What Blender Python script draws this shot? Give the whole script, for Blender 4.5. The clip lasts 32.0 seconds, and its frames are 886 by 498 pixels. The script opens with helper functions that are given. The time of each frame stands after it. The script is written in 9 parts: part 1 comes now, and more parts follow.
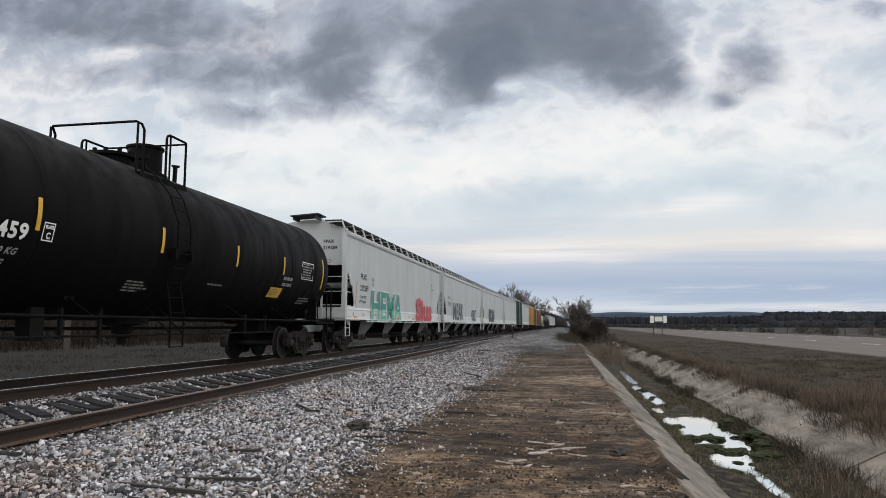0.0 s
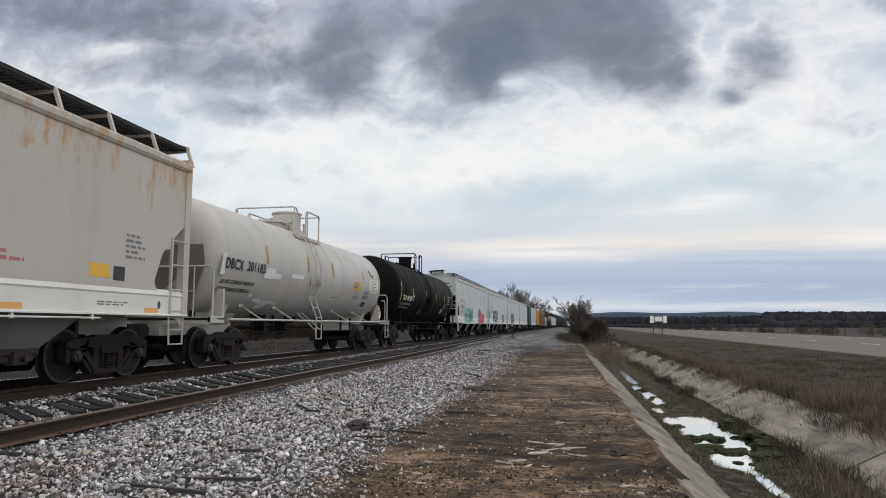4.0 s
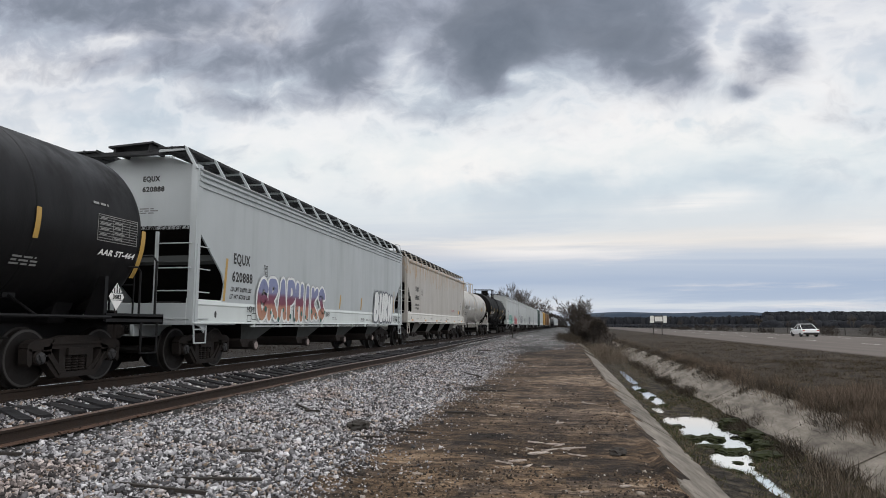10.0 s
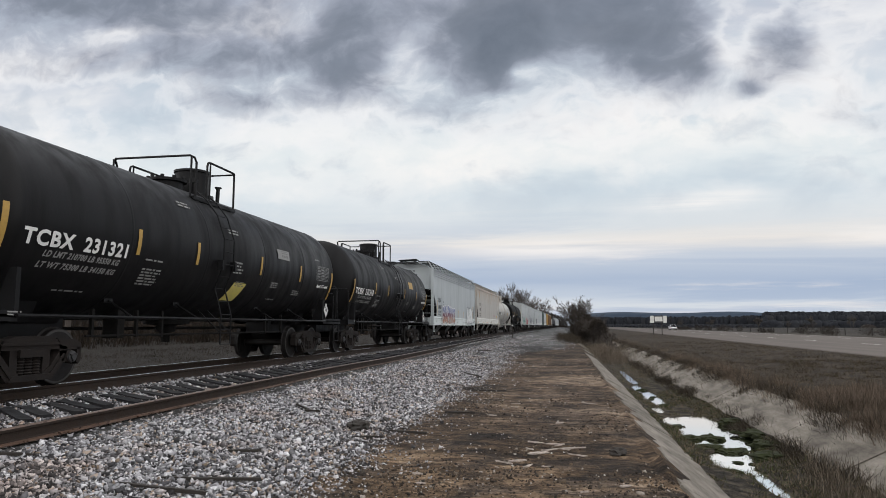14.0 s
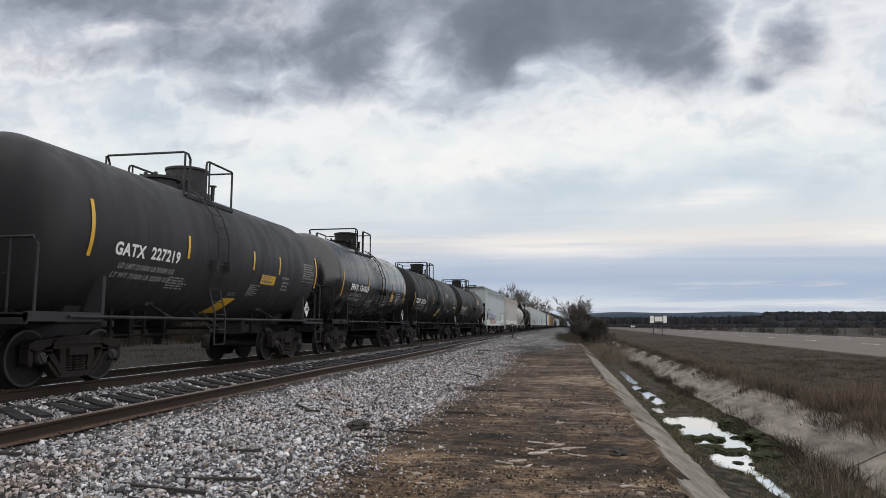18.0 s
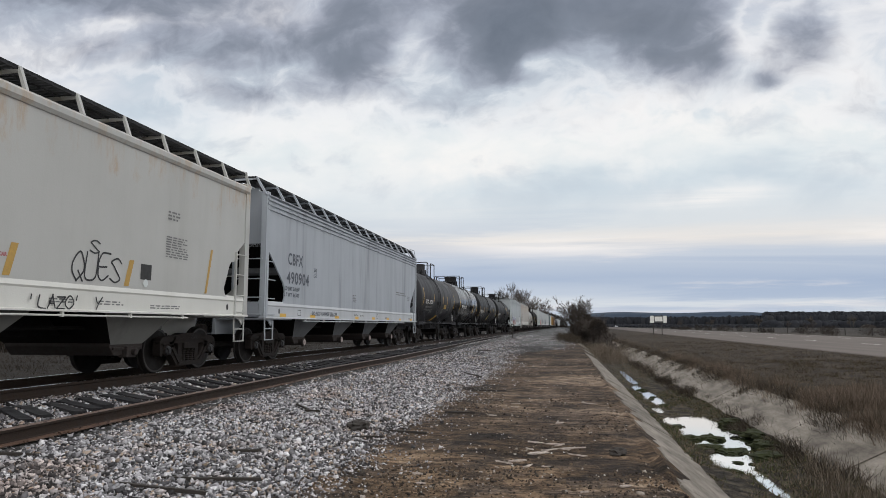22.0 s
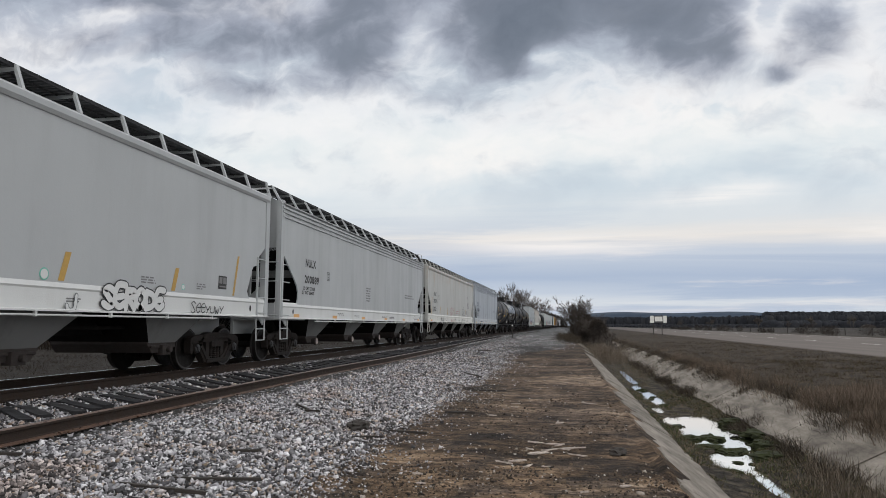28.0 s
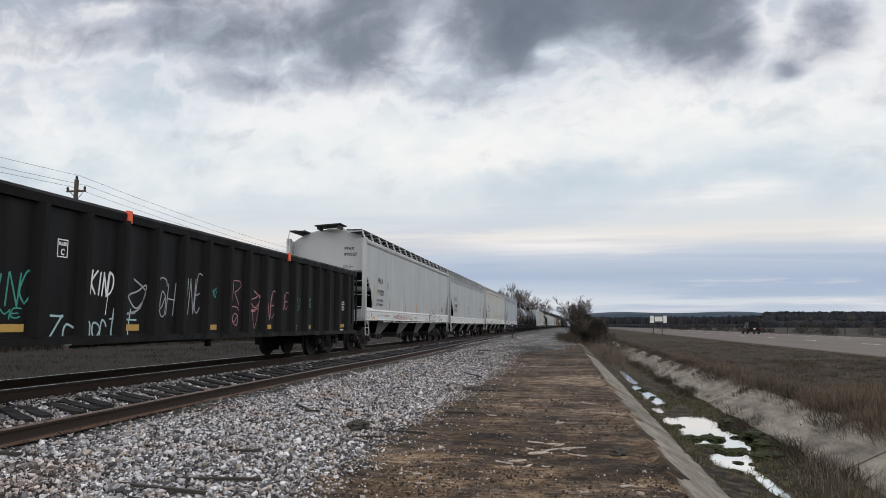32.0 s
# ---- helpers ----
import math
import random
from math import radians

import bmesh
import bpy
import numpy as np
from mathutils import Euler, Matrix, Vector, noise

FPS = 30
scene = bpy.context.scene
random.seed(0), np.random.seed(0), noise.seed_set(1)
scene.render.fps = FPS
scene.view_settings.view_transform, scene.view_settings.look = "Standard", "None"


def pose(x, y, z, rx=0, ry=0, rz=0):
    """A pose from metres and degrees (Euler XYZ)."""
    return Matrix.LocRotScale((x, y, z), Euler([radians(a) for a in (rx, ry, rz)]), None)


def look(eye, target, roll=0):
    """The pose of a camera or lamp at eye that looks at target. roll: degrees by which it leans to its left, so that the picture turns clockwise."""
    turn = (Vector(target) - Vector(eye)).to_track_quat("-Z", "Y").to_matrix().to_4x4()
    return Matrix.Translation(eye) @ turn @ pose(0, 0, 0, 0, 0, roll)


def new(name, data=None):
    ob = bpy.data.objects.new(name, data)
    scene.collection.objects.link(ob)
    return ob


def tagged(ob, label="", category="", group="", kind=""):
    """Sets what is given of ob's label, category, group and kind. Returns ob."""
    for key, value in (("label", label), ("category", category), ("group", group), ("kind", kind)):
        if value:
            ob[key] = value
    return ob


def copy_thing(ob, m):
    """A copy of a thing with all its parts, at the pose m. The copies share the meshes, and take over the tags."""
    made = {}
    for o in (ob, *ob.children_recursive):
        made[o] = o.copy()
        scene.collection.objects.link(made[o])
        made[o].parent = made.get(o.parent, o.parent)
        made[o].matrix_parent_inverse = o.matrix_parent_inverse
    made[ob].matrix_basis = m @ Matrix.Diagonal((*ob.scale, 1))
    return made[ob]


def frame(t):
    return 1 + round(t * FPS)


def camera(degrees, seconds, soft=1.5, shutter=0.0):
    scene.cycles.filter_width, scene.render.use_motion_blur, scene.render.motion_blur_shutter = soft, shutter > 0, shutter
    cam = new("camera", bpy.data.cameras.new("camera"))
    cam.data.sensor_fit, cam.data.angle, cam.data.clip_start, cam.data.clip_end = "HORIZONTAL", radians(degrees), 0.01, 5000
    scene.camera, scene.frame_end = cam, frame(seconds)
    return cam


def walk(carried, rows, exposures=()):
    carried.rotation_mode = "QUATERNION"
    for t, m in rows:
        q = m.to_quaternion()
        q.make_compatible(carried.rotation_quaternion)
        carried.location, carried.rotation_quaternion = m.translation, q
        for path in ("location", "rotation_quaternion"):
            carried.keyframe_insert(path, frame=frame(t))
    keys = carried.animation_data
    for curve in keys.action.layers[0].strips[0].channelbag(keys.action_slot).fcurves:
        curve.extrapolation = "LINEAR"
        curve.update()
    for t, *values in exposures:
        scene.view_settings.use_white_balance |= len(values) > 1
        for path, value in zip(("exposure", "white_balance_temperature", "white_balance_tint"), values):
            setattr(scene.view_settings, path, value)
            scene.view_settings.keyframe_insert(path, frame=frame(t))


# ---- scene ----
# World: y runs along the main track, away from the camera; z = 0 is the dirt path under the camera.
EYE_Z = 1.6
RAIL_Z = 0.64            # top of the main rails
TRACK_X = -9.05          # centre of the main track
CLIP = 32.0

cam = camera(66.0, CLIP, soft=0.9)
VIEW = pose(0, 0, EYE_Z, 96.40, 0, 10.08)
walk(cam, [(0, VIEW), (CLIP, VIEW)])

# ---- world and light ----
SUN_EL, SUN_AZ = 56.0, 75.0     # height, and degrees from +y towards +x
world = bpy.data.worlds.new("overcast")
scene.world = world
world.use_nodes = True
wn = world.node_tree
wn.nodes.clear()
w_out = wn.nodes.new("ShaderNodeOutputWorld")
w_bg = wn.nodes.new("ShaderNodeBackground")
w_sky = wn.nodes.new("ShaderNodeTexSky")
w_sky.sky_type = "NISHITA"
w_sky.sun_disc = False
w_sky.sun_elevation = radians(SUN_EL)
w_sky.sun_rotation = radians(SUN_AZ)
w_bg.inputs["Strength"].default_value = 0.1
wn.links.new(w_sky.outputs[0], w_bg.inputs[0])
wn.links.new(w_bg.outputs[0], w_out.inputs[0])

sun_data = bpy.data.lights.new("sun", "SUN")
sun_data.energy = 1.6
sun_data.angle = radians(28)
sun_data.color = (1.0, 0.955, 0.92)
sun = new("sun", sun_data)
_az, _el = radians(SUN_AZ), radians(SUN_EL)
sun.matrix_basis = look((200 * math.sin(_az) * math.cos(_el), 200 * math.cos(_az) * math.cos(_el), 200 * math.sin(_el)), (0, 0, 0))
scene.view_settings.exposure = 0.0


# ---- materials ----
def lin(c):
    """Linear colour from 0..255 values."""
    return tuple(((v / 255) / 12.92 if v / 255 < 0.04045 else ((v / 255 + 0.055) / 1.055) ** 2.4) for v in c) + (1.0,)


class Net:
    """Short hand for building a node tree."""

    def __init__(self, name):
        self.m = bpy.data.materials.new(name)
        self.m.use_nodes = True
        self.t = self.m.node_tree
        self.t.nodes.clear()
        self.out = self.t.nodes.new("ShaderNodeOutputMaterial")
        self.bsdf = None

    def l(self, a, b):
        self.t.links.new(a, b)
        return b

    def math(self, op, a, b=None, c=None, clamp=False):
        nd = self.t.nodes.new("ShaderNodeMath")
        nd.operation = op
        nd.use_clamp = clamp
        for i, v in enumerate((a, b, c)):
            if v is None:
                continue
            if isinstance(v, (int, float)):
                nd.inputs[i].default_value = v
            else:
                self.l(v, nd.inputs[i])
        return nd.outputs[0]

    def mix(self, f, a, b, blend="MIX"):
        nd = self.t.nodes.new("ShaderNodeMix")
        nd.data_type, nd.blend_type = "RGBA", blend
        for sock, v in ((nd.inputs[0], f), (nd.inputs[6], a), (nd.inputs[7], b)):
            if isinstance(v, (int, float, tuple)):
                sock.default_value = v
            else:
                self.l(v, sock)
        return nd.outputs[2]

    def coord(self, kind="Object", scale=(1, 1, 1), loc=(0, 0, 0)):
        tc = self.t.nodes.new("ShaderNodeTexCoord")
        mp = self.t.nodes.new("ShaderNodeMapping")
        mp.inputs["Scale"].default_value = scale
        mp.inputs["Location"].default_value = loc
        self.l(tc.outputs[kind], mp.inputs[0])
        return mp.outputs[0]

    def noise(self, vec, scale, detail=4.0, rough=0.55, dist=0.0):
        nd = self.t.nodes.new("ShaderNodeTexNoise")
        nd.inputs["Scale"].default_value = scale
        nd.inputs["Detail"].default_value = detail
        nd.inputs["Roughness"].default_value = rough
        nd.inputs["Distortion"].default_value = dist
        self.l(vec, nd.inputs["Vector"])
        return nd.outputs[0]

    def step(self, v, lo, hi, a=0.0, b=1.0):
        nd = self.t.nodes.new("ShaderNodeMapRange")
        nd.interpolation_type = "SMOOTHSTEP"
        for i, x in enumerate((v, lo, hi, a, b)):
            if isinstance(x, (int, float)):
                nd.inputs[i].default_value = x
            else:
                self.l(x, nd.inputs[i])
        return nd.outputs[0]

    def ramp(self, v, stops):
        nd = self.t.nodes.new("ShaderNodeValToRGB")
        el = nd.color_ramp.elements
        while len(el) < len(stops):
            el.new(0.5)
        for e, (p, c) in zip(el, stops):
            e.position, e.color = p, c
        self.l(v, nd.inputs[0])
        return nd.outputs[0]

    def surface(self, color, rough=0.6, metal=0.0, bump=None, strength=0.3, dist=0.02, spec=0.5):
        b = self.bsdf = self.t.nodes.new("ShaderNodeBsdfPrincipled")
        for sock, v in ((b.inputs["Base Color"], color), (b.inputs["Roughness"], rough), (b.inputs["Metallic"], metal), (b.inputs["Specular IOR Level"], spec)):
            if isinstance(v, (int, float, tuple)):
                sock.default_value = v
            else:
                self.l(v, sock)
        if bump is not None:
            bp = self.t.nodes.new("ShaderNodeBump")
            bp.inputs["Strength"].default_value = strength
            bp.inputs["Distance"].default_value = dist
            self.l(bump, bp.inputs["Height"])
            self.l(bp.outputs[0], b.inputs["Normal"])
        self.l(b.outputs[0], self.out.inputs[0])
        return self.m


def plain(name, rgb, rough=0.6, metal=0.0, var=0.25, scale=6.0, bump=0.0, spec=0.5):
    """A surface with grain and wear at two scales round one colour (linear)."""
    n = Net(name)
    co = n.coord()
    a, b = n.noise(co, scale, 6, 0.6), n.noise(co, scale * 9, 3, 0.6)
    v = n.math("ADD", n.math("MULTIPLY", a, 0.65), n.math("MULTIPLY", b, 0.35))
    dark, light = tuple(c * (1 - var) for c in rgb) + (1,), tuple(min(1, c * (1 + var)) for c in rgb) + (1,)
    col = n.ramp(v, [(0.3, dark), (0.7, light)])
    r = n.step(a, 0.3, 0.7, max(0.05, rough - 0.12), min(1, rough + 0.12))
    return n.surface(col, r, metal, b if bump else None, bump, 0.01, spec)


def car_paint(name, rgb, dirt=(0.09, 0.075, 0.06), rust=0.0, rough=0.5, streak=0.5, spec=0.5, top=4.6):
    """Weathered wagon paint: streaks that run down, grime towards patches, rust spots."""
    n = Net(name)
    co = n.coord()
    st = n.noise(n.coord(scale=(1.3, 1.3, 0.16)), 1.6, 5, 0.6)
    fine = n.noise(n.coord(scale=(7.0, 7.0, 0.35)), 1.6, 3, 0.6)
    big = n.noise(co, 0.7, 5, 0.6)
    grain = n.noise(co, 40, 2, 0.5)
    col = n.mix(n.math("MULTIPLY", n.step(big, 0.3, 0.75), 0.25), rgb + (1,), tuple(c * 0.72 for c in rgb) + (1,))
    col = n.mix(n.math("MULTIPLY", n.step(st, 0.50, 0.9), streak * 0.7), col, dirt + (1,))
    col = n.mix(n.math("MULTIPLY", n.step(fine, 0.60, 0.95), streak * 0.45), col, dirt + (1,))
    if rust:
        rn = n.noise(n.coord(scale=(1.6, 1.6, 0.85), loc=(3, 1, 0)), 1.2, 7, 0.72)
        z = n.t.nodes.new("ShaderNodeSeparateXYZ")
        n.l(co, z.inputs[0])
        reach = n.math("MULTIPLY", n.step(z.outputs[2], top - 1.9, top - 0.5, 0.0, 0.25), n.step(z.outputs[2], top + 0.1, top - 0.35, 0.6, 1.0))
        runs = n.noise(n.coord(scale=(4.2, 4.2, 0.9), loc=(0, 4, 2)), 1.0, 6, 0.72)
        f = n.math("MULTIPLY", n.step(n.math("ADD", rn, reach), 0.66 - 0.03 * (rust > 0.9), 0.80 - 0.04 * (rust > 0.9)), n.step(runs, 0.42, 0.66))
        col = n.mix(n.math("MULTIPLY", f, rust), col, n.mix(grain, (0.30, 0.155, 0.05, 1), (0.44, 0.27, 0.10, 1)))
    r = n.step(st, 0.3, 0.8, rough - 0.1, min(1, rough + 0.25))
    return n.surface(col, r, 0.0, n.math("ADD", n.math("MULTIPLY", big, 2.0), grain), 0.08, 0.02, spec)


M = {}
M["white"] = car_paint("white_wagon_paint", (0.45, 0.47, 0.465), streak=0.16)
M["rusty"] = car_paint("rusty_cream_paint", (0.42, 0.397, 0.362), rust=0.95, streak=0.14, top=4.5)
M["pale"] = car_paint("pale_grey_green_paint", (0.40, 0.43, 0.44), streak=0.2, top=4.6)
M["grey"] = car_paint("grey_wagon_paint", (0.345, 0.372, 0.405), dirt=(0.13, 0.13, 0.135), streak=0.95)
M["cream"] = car_paint("off_white_wagon_paint", (0.43, 0.432, 0.412), rust=0.45, streak=0.12)
M["light"] = car_paint("light_grey_wagon_paint", (0.38, 0.395, 0.40), streak=0.12)
M["black"] = car_paint("black_tank_paint", (0.0068, 0.0066, 0.0072), dirt=(0.011, 0.0105, 0.0105), rough=0.48, streak=0.18, spec=0.18)
M["jet"] = car_paint("jet_black_tank_paint", (0.0042, 0.0038, 0.0038), dirt=(0.008, 0.0068, 0.006), rough=0.6, streak=0.15, spec=0.07)
M["tan"] = car_paint("dirty_white_tank_paint", (0.40, 0.385, 0.36), dirt=(0.15, 0.115, 0.09), rust=0.3, streak=0.5, rough=0.42)
M["gloss"] = car_paint("glossy_black_tank_paint", (0.012, 0.012, 0.0125), dirt=(0.03, 0.027, 0.024), rough=0.2, streak=0.15, spec=0.75)
M["gondola"] = car_paint("worn_black_gondola_paint", (0.0055, 0.0054, 0.0058), dirt=(0.013, 0.012, 0.0115), rough=0.55, streak=0.4, spec=0.18)
M["yellowcar"] = car_paint("yellow_boxcar_paint", (0.42, 0.25, 0.05), streak=0.5)
M["greencar"] = car_paint("dark_green_wagon_paint", (0.022, 0.05, 0.04), streak=0.4)
M["browncar"] = car_paint("ochre_brown_wagon_paint", (0.16, 0.085, 0.035), streak=0.5)
M["steel"] = plain("dark_cast_steel", (0.017, 0.0135, 0.012), 0.75, 0.0, 0.6, 5, 0.4, 0.2)
M["under"] = plain("grimy_underframe", (0.0065, 0.0058, 0.0054), 0.85, 0.0, 0.4, 4, 0.3, 0.2)
M["wheel"] = plain("rusty_wheel", (0.009, 0.0075, 0.007), 0.6, 0.0, 0.4, 6, 0.2, 0.22)
M["shield"] = car_paint("brown_stained_shield", (0.15, 0.125, 0.11), dirt=(0.05, 0.035, 0.025), rust=0.3, streak=0.8)
M["tread"] = plain("worn_wheel_rim", (0.045, 0.042, 0.040), 0.5, 0.4, 0.3)
M["bearing"] = plain("grimy_bearing_cap", (0.030, 0.029, 0.030), 0.5, 0.2, 0.4, 12)
M["grating"] = plain("dark_grating", (0.020, 0.021, 0.023), 0.8, 0.0, 0.3)
M["ink"] = plain("black_lettering", (0.03, 0.03, 0.03), 0.7, 0, 0.1)
M["chalk"] = plain("white_lettering", (0.75, 0.75, 0.73), 0.6, 0, 0.08)
M["faded"] = plain("faded_grey_lettering", (0.24, 0.24, 0.235), 0.7, 0, 0.25, 12)
M["stencil_grey"] = plain("thin_grey_stencil", (0.16, 0.16, 0.16), 0.7, 0, 0.25, 12)
M["yellow"] = plain("yellow_reflector", (0.62, 0.36, 0.03), 0.4, 0, 0.15, 20)
M["orange"] = plain("faded_orange_reflector", (0.60, 0.32, 0.10), 0.5, 0, 0.15, 20)
M["rail"] = plain("grimy_rail_side", (0.026, 0.0175, 0.013), 0.8, 0.0, 0.45, 9, 0.4, 0.25)
M["rusty_rail"] = plain("rust_brown_rail", (0.095, 0.054, 0.035), 0.36, 0.0, 0.45, 9, 0.15, 0.9)
M["gold_stripe"] = plain("amber_stripe", (0.42, 0.26, 0.06), 0.5, 0, 0.2, 20)
M["pale_yellow"] = plain("torn_yellow_label", (0.52, 0.44, 0.12), 0.5, 0, 0.3, 12)
M["slate_ink"] = plain("slate_blue_lettering", (0.085, 0.095, 0.115), 0.7, 0, 0.2, 12)
M["flag"] = plain("orange_marker", (0.75, 0.10, 0.03), 0.5, 0, 0.1)
M["sooty"] = car_paint("sooty_tank_paint", (0.029, 0.0285, 0.031), dirt=(0.052, 0.050, 0.050), rough=0.55, streak=0.4, spec=0.25)
M["railtop"] = plain("polished_rail_top", (0.6, 0.6, 0.6), 0.22, 1.0, 0.1, 20)


# ---- building blocks ----
class Shape:
    """Collects faces of one mesh; each call appends a closed piece."""

    def __init__(self):
        self.v, self.f, self.mi = [], [], []

    def add(self, verts, faces, mi=0):
        o = len(self.v)
        self.v += [tuple(p) for p in verts]
        self.f += [tuple(i + o for i in f) for f in faces]
        self.mi += [mi] * len(faces)
        return self

    def box(self, x0, x1, y0, y1, z0, z1, mi=0):
        x0, x1, y0, y1, z0, z1 = min(x0, x1), max(x0, x1), min(y0, y1), max(y0, y1), min(z0, z1), max(z0, z1)
        v = [(x, y, z) for z in (z0, z1) for x, y in ((x0, y0), (x1, y0), (x1, y1), (x0, y1))]
        return self.add(v, [(3, 2, 1, 0), (4, 5, 6, 7), (0, 1, 5, 4), (1, 2, 6, 5), (2, 3, 7, 6), (3, 0, 4, 7)], mi)

    def prism(self, outline, axis, a, b, mi=0):
        """outline: points in the two other axes (in xyz order), swept along axis from a to b."""
        n = len(outline)
        put = {"x": lambda p, s: (s, p[0], p[1]), "y": lambda p, s: (p[0], s, p[1]), "z": lambda p, s: (p[0], p[1], s)}[axis]
        v = [put(p, a) for p in outline] + [put(p, b) for p in outline]
        f = [tuple(range(n))[::-1], tuple(range(n, 2 * n))] + [(i, (i + 1) % n, n + (i + 1) % n, n + i) for i in range(n)]
        return self.add(v, f, mi)

    def tube(self, pts, r, sides=6, mi=0):
        pts = [Vector(p) for p in pts]
        rings, v = [], []
        side = None
        for i, p in enumerate(pts):
            d = (pts[min(i + 1, len(pts) - 1)] - pts[max(i - 1, 0)]).normalized()
            if side is None or abs(side.dot(d)) > 0.95:
                side = Vector((0, 0, 1)) if abs(d.z) < 0.9 else Vector((1, 0, 0))
            u = d.cross(side).normalized()
            w = u.cross(d).normalized()
            side = w
            rr = r[i] if isinstance(r, (list, tuple)) else r
            rings.append(range(len(v), len(v) + sides))
            v += [tuple(p + (u * math.cos(2 * math.pi * k / sides) + w * math.sin(2 * math.pi * k / sides)) * rr) for k in range(sides)]
        f = [tuple(rings[0])[::-1], tuple(rings[-1])]
        for a, b in zip(rings, rings[1:]):
            f += [(a[k], a[(k + 1) % sides], b[(k + 1) % sides], b[k]) for k in range(sides)]
        return self.add(v, f, mi)

    def lathe(self, prof, axis="x", sides=24, centre=(0, 0, 0), mi=0, close=True):
        """prof: (along, radius) pairs turned round an axis through centre."""
        v, f, n = [], [], len(prof)
        for k in range(sides):
            c, s = math.cos(2 * math.pi * k / sides), math.sin(2 * math.pi * k / sides)
            for a, r in prof:
                p = {"x": (a, r * c, r * s), "y": (r * s, a, r * c), "z": (r * c, r * s, a)}[axis]
                v.append(tuple(p[i] + centre[i] for i in range(3)))
        for k in range(sides):
            k2 = (k + 1) % sides
            f += [(k * n + i, k2 * n + i, k2 * n + i + 1, k * n + i + 1) for i in range(n - 1)]
        if close:
            f += [tuple(k * n for k in range(sides))[::-1], tuple(k * n + n - 1 for k in range(sides))]
        return self.add(v, f, mi)

    def mesh(self, name, mats, smooth=False, bevel=0.0):
        me = bpy.data.meshes.new(name)
        me.from_pydata(self.v, [], self.f)
        for m in mats if isinstance(mats, (list, tuple)) else [mats]:
            me.materials.append(m)
        if any(self.mi):
            me.polygons.foreach_set("material_index", self.mi)
        bm = bmesh.new()
        bm.from_mesh(me)
        bmesh.ops.recalc_face_normals(bm, faces=bm.faces)
        if bevel:
            sharp = [e for e in bm.edges if len(e.link_faces) == 2 and e.calc_face_angle(0) > 0.6]
            bmesh.ops.bevel(bm, geom=sharp, offset=bevel, segments=1, affect="EDGES", clamp_overlap=True)
        bm.to_mesh(me)
        bm.free()
        if smooth:
            me.polygons.foreach_set("use_smooth", [True] * len(me.polygons))
            me.set_sharp_from_angle(angle=radians(28))
        me.update()
        return me


def part(name, shape, material, parent, label="", smooth=False, bevel=0.0, at=None):
    """One mesh object under a thing or a part. shape may be a Shape or a mesh that is shared."""
    me = shape if isinstance(shape, bpy.types.Mesh) else shape.mesh(name, material, smooth, bevel)
    ob = new(name, me)
    ob.parent = parent
    if at is not None:
        ob.matrix_basis = at
    if label:
        ob["label"] = label
    return ob


def thing(name, label, category, group="", at=None, kind=""):
    ob = new(name)
    ob.empty_display_size = 0.3
    if at is not None:
        ob.matrix_basis = at
    return tagged(ob, label, category, group, kind)


def solid(name, shape, material, label, category, group="", kind="", at=None, smooth=False, bevel=0.0):
    me = shape if isinstance(shape, bpy.types.Mesh) else shape.mesh(name, material, smooth, bevel)
    ob = new(name, me)
    if at is not None:
        ob.matrix_basis = at
    return tagged(ob, label, category, group, kind)
# ---- sky: a thin shell of cloud that reaches down to the horizon and drifts slowly ----
SHELL_R, SHELL_H = 10000.0, 300.0


